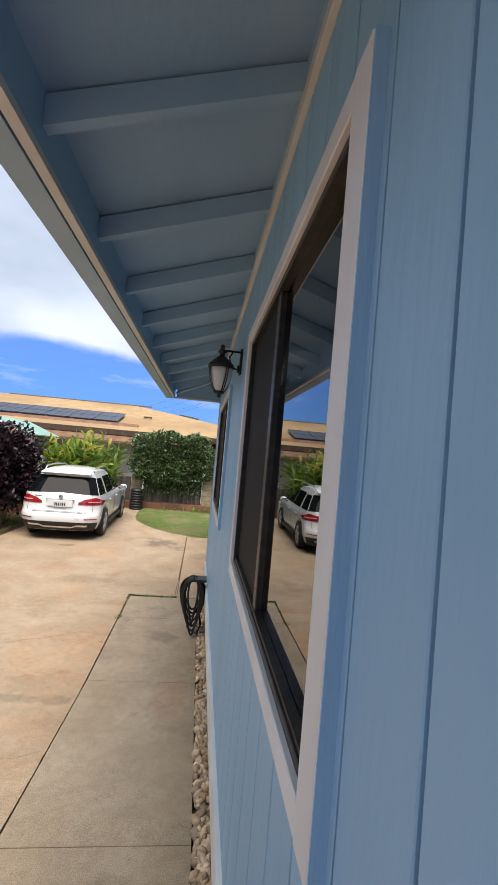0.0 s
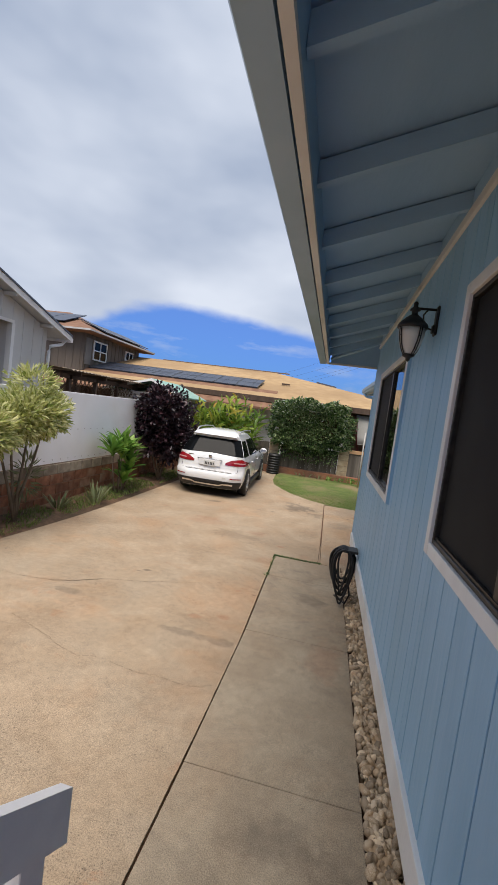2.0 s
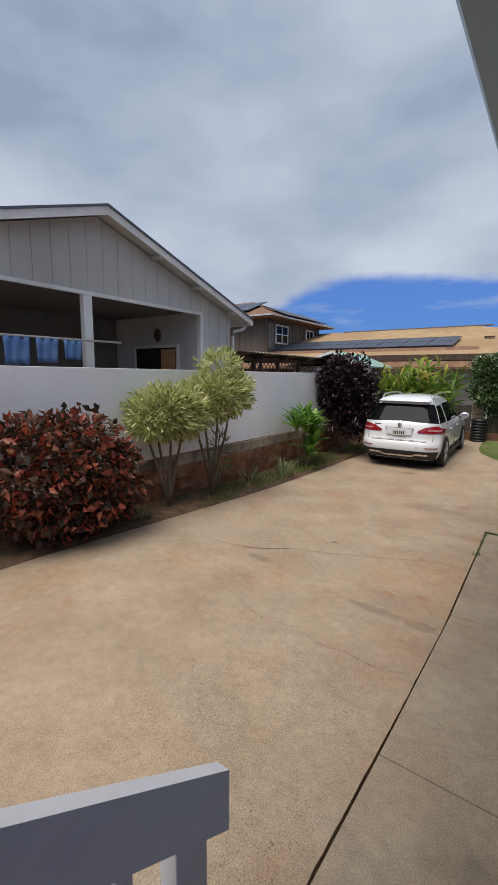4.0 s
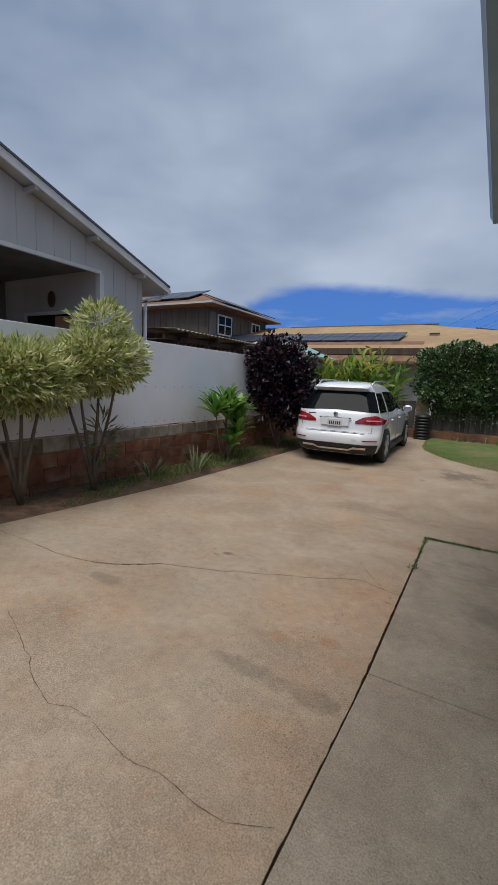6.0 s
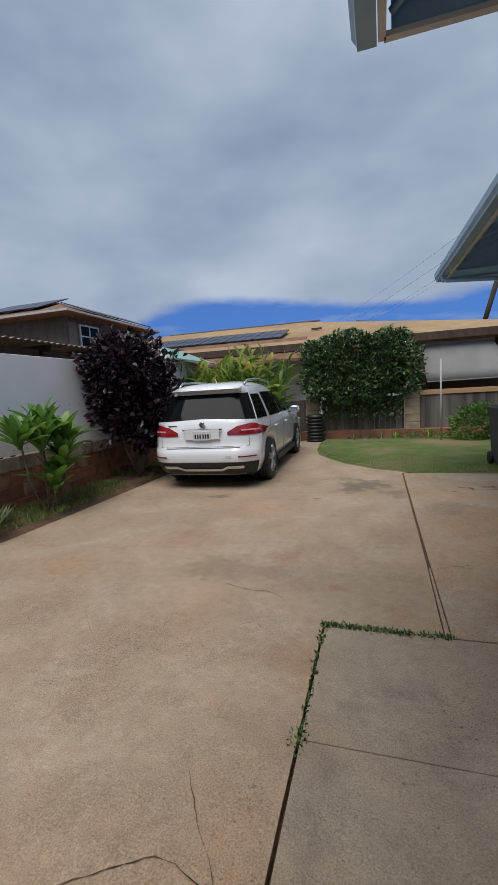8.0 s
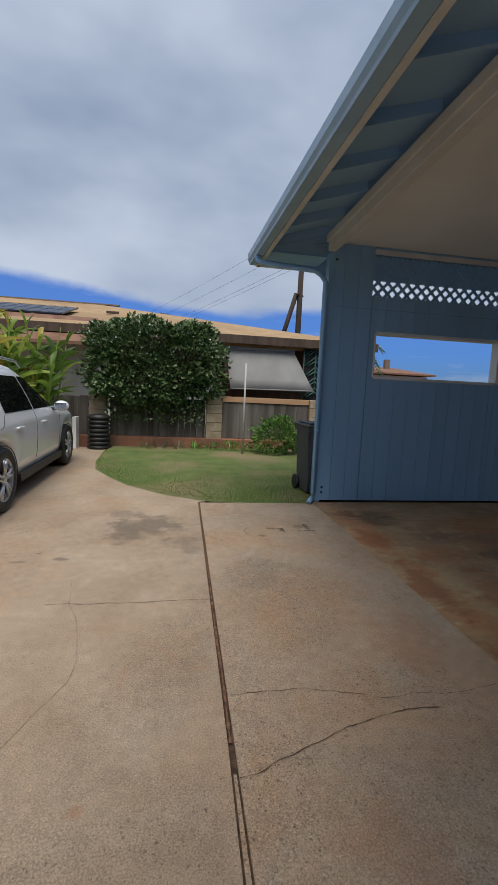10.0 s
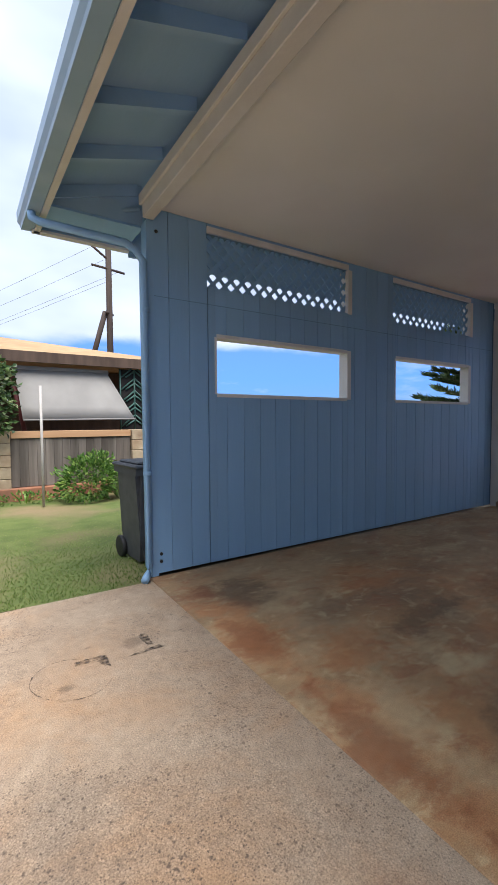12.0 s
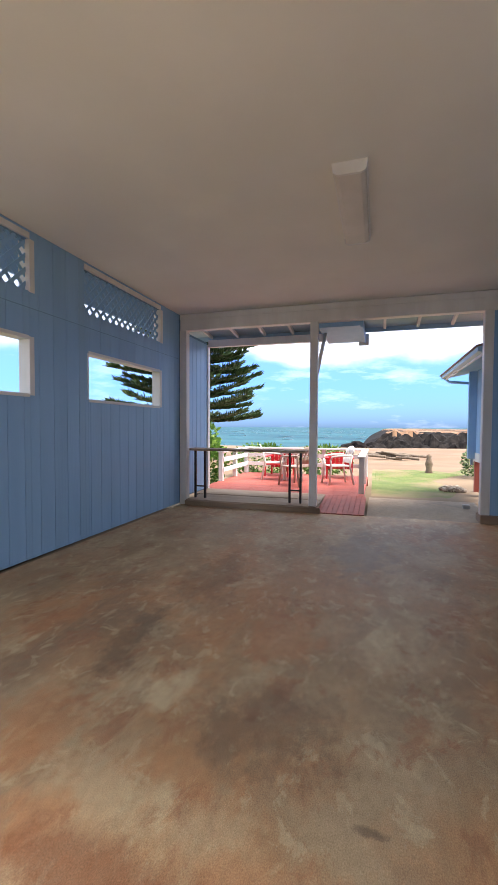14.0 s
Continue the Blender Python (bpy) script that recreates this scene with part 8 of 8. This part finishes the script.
        bmesh.ops.create_uvsphere(bm, u_segments=14, v_segments=8, radius=1)
        bmesh.ops.transform(bm, matrix=Matrix.Translation((sgn * 1.05, 3.05, 1.13)) @ Matrix.Diagonal((0.12, 0.07, 0.09, 1)), verts=bm.verts)
        mirror = part("door_mirror", bm, M_carpaint, car, smooth=True)
        box("mirror_glass", sgn * 1.05 - 0.09, sgn * 1.05 + 0.09, 2.975, 2.99, 1.08, 1.18, M_chrome, mirror)
        box("mirror_arm", min(sgn * 0.86, sgn * 1.0), max(sgn * 0.86, sgn * 1.0), 3.03, 3.09, 1.06, 1.10, M_cartrim, mirror)
    box("underbody", -0.78, 0.78, 0.3, 4.5, 0.22, 0.8, M_cartrim, car)
    prism("spoiler", [(0.30, 1.63), (0.62, 1.70), (0.62, 1.66), (0.34, 1.60)], "x", -0.60, 0.60, M_carpaint, car)
    tube("aerial", [(0, 0.9, 1.765), (0, 0.84, 1.82)], 0.012, M_carpaint, car, seg=6, taper=[1, 0.5])
    # wheel-arch lips
    for sgn in (1, -1):
        for c in (RA, FA):
            pts = [(sgn * 0.945, c + 0.425 * math.cos(a), 0.34 + 0.425 * math.sin(a)) for a in np.linspace(0.0, math.pi, 15)]
            tube("arch_lip", pts, 0.006, M_cartrim, car, seg=6)

    def wheel(sgn, s):
        wv = empty("wheel", "", "", (sgn * 0.85, s, RW))
        wv.parent = car
        lathe("tyre", [(0.24, -0.115), (0.33, -0.12), (0.362, -0.10), (0.375, -0.06), (0.375, 0.06), (0.362, 0.10), (0.33, 0.12), (0.25, 0.112), (0.245, 0.06)], M_rubber, wv, seg=36, axis="x")
        bm = bmesh.new()
        o = 0.098 * sgn
        rim = []
        for k in range(40):
            a = k * math.tau / 40
            rim.append((math.cos(a), math.sin(a)))
        rings = [[bm.verts.new((x, c * r, d * r)) for c, d in rim] for x, r in ((o, 0.255), (o * 1.12, 0.25), (o * 1.05, 0.232), (o * 0.6, 0.225))]
        for a, b in zip(rings, rings[1:]):
            for k in range(40):
                bm.faces.new((a[k], a[(k + 1) % 40], b[(k + 1) % 40], b[k]))
        for k in range(5):
            for dd in (-0.16, 0.16):
                a = k * math.tau / 5 + dd + 0.3
                add_tube(bm, [(o * 1.0, 0.05 * math.cos(a), 0.05 * math.sin(a)), (o * 1.1, 0.15 * math.cos(a), 0.15 * math.sin(a)), (o * 1.08, 0.235 * math.cos(a), 0.235 * math.sin(a))], 0.018, 6)
        add_lathe(bm, [(0.07, o * 0.9), (0.06, o * 1.1), (0.03, o * 1.14)], 20, axis="x")
        bmesh.ops.recalc_face_normals(bm, faces=bm.faces)
        part("rim", bm, M_alloy, wv, "five-spoke silver alloy rim", True)
        lathe("brake_disc", [(0.18, o * 0.3 - 0.01), (0.18, o * 0.3 + 0.01)], M_frame, wv, axis="x", seg=24)
    for sgn in (1, -1):
        wheel(sgn, RA)
        wheel(sgn, FA)
    return car


suv((-2.68, 11.27, 0.0), 2.0).scale = (0.935, 1.03, 0.95)

# ---- gravel beside the house ----
gravel = empty("gravel_bed", "rounded tan river stones along the house wall", "gravel", kind="structure")
box("bed_soil", 0.605, WX + 0.16, 1.0, 7.64, -0.1, ground_z(7.6) + 0.02, M_soil, gravel)
stone_meshes = []
for k in range(8):
    bm = bmesh.new()
    bmesh.ops.create_icosphere(bm, subdivisions=1, radius=1)
    for v in bm.verts:
        v.co *= 1 + 0.28 * noise.noise(v.co * 1.3 + Vector((k * 3.1, 0, 0)))
    me = bpy.data.meshes.new("stone")
    bm.to_mesh(me)
    bm.free()
    me.materials.append(M_stone)
    for p_ in me.polygons:
        p_.use_smooth = True
    stone_meshes.append(me)
gr = random.Random(9)
base_v = [np.array([v.co for v in me.vertices]) for me in stone_meshes]
base_f = [[tuple(p_.vertices) for p_ in me.polygons] for me in stone_meshes]
V, F, off = [], [], 0
for i in range(2600):
    y = gr.uniform(2.4, 7.6)
    x = gr.uniform(0.615, 0.82)
    s = gr.choice((0.016, 0.02, 0.024, 0.03)) * gr.uniform(0.8, 1.2)
    z = ground_z(y) - 0.005 + gr.uniform(0.0, 0.035)
    m = pose(0, 0, 0, gr.uniform(0, 360), gr.uniform(0, 360), gr.uniform(0, 360)).to_3x3() @ Matrix.Diagonal((s * 1.3, s, s * 0.75))
    if i < 290:
        s2 = gr.uniform(0.9, 1.3)
        y = gr.uniform(2.6, 5.0)
        ob = new("stone", gr.choice(stone_meshes))
        ob.parent = gravel
        ob.matrix_basis = Matrix.Translation((x, y, ground_z(y) + 0.02 + gr.uniform(0, 0.025))) @ m.to_4x4()
    else:
        k = gr.randrange(8)
        vv = base_v[k] @ np.array(m).T + np.array((x, y, z))
        V.append(vv)
        F += [tuple(a + off for a in f) for f in base_f[k]]
        off += len(vv)
tagged(raw("stones", np.concatenate(V), F, M_stones, gravel, smooth=True), "smaller stones of the gravel bed", kind="stuff")
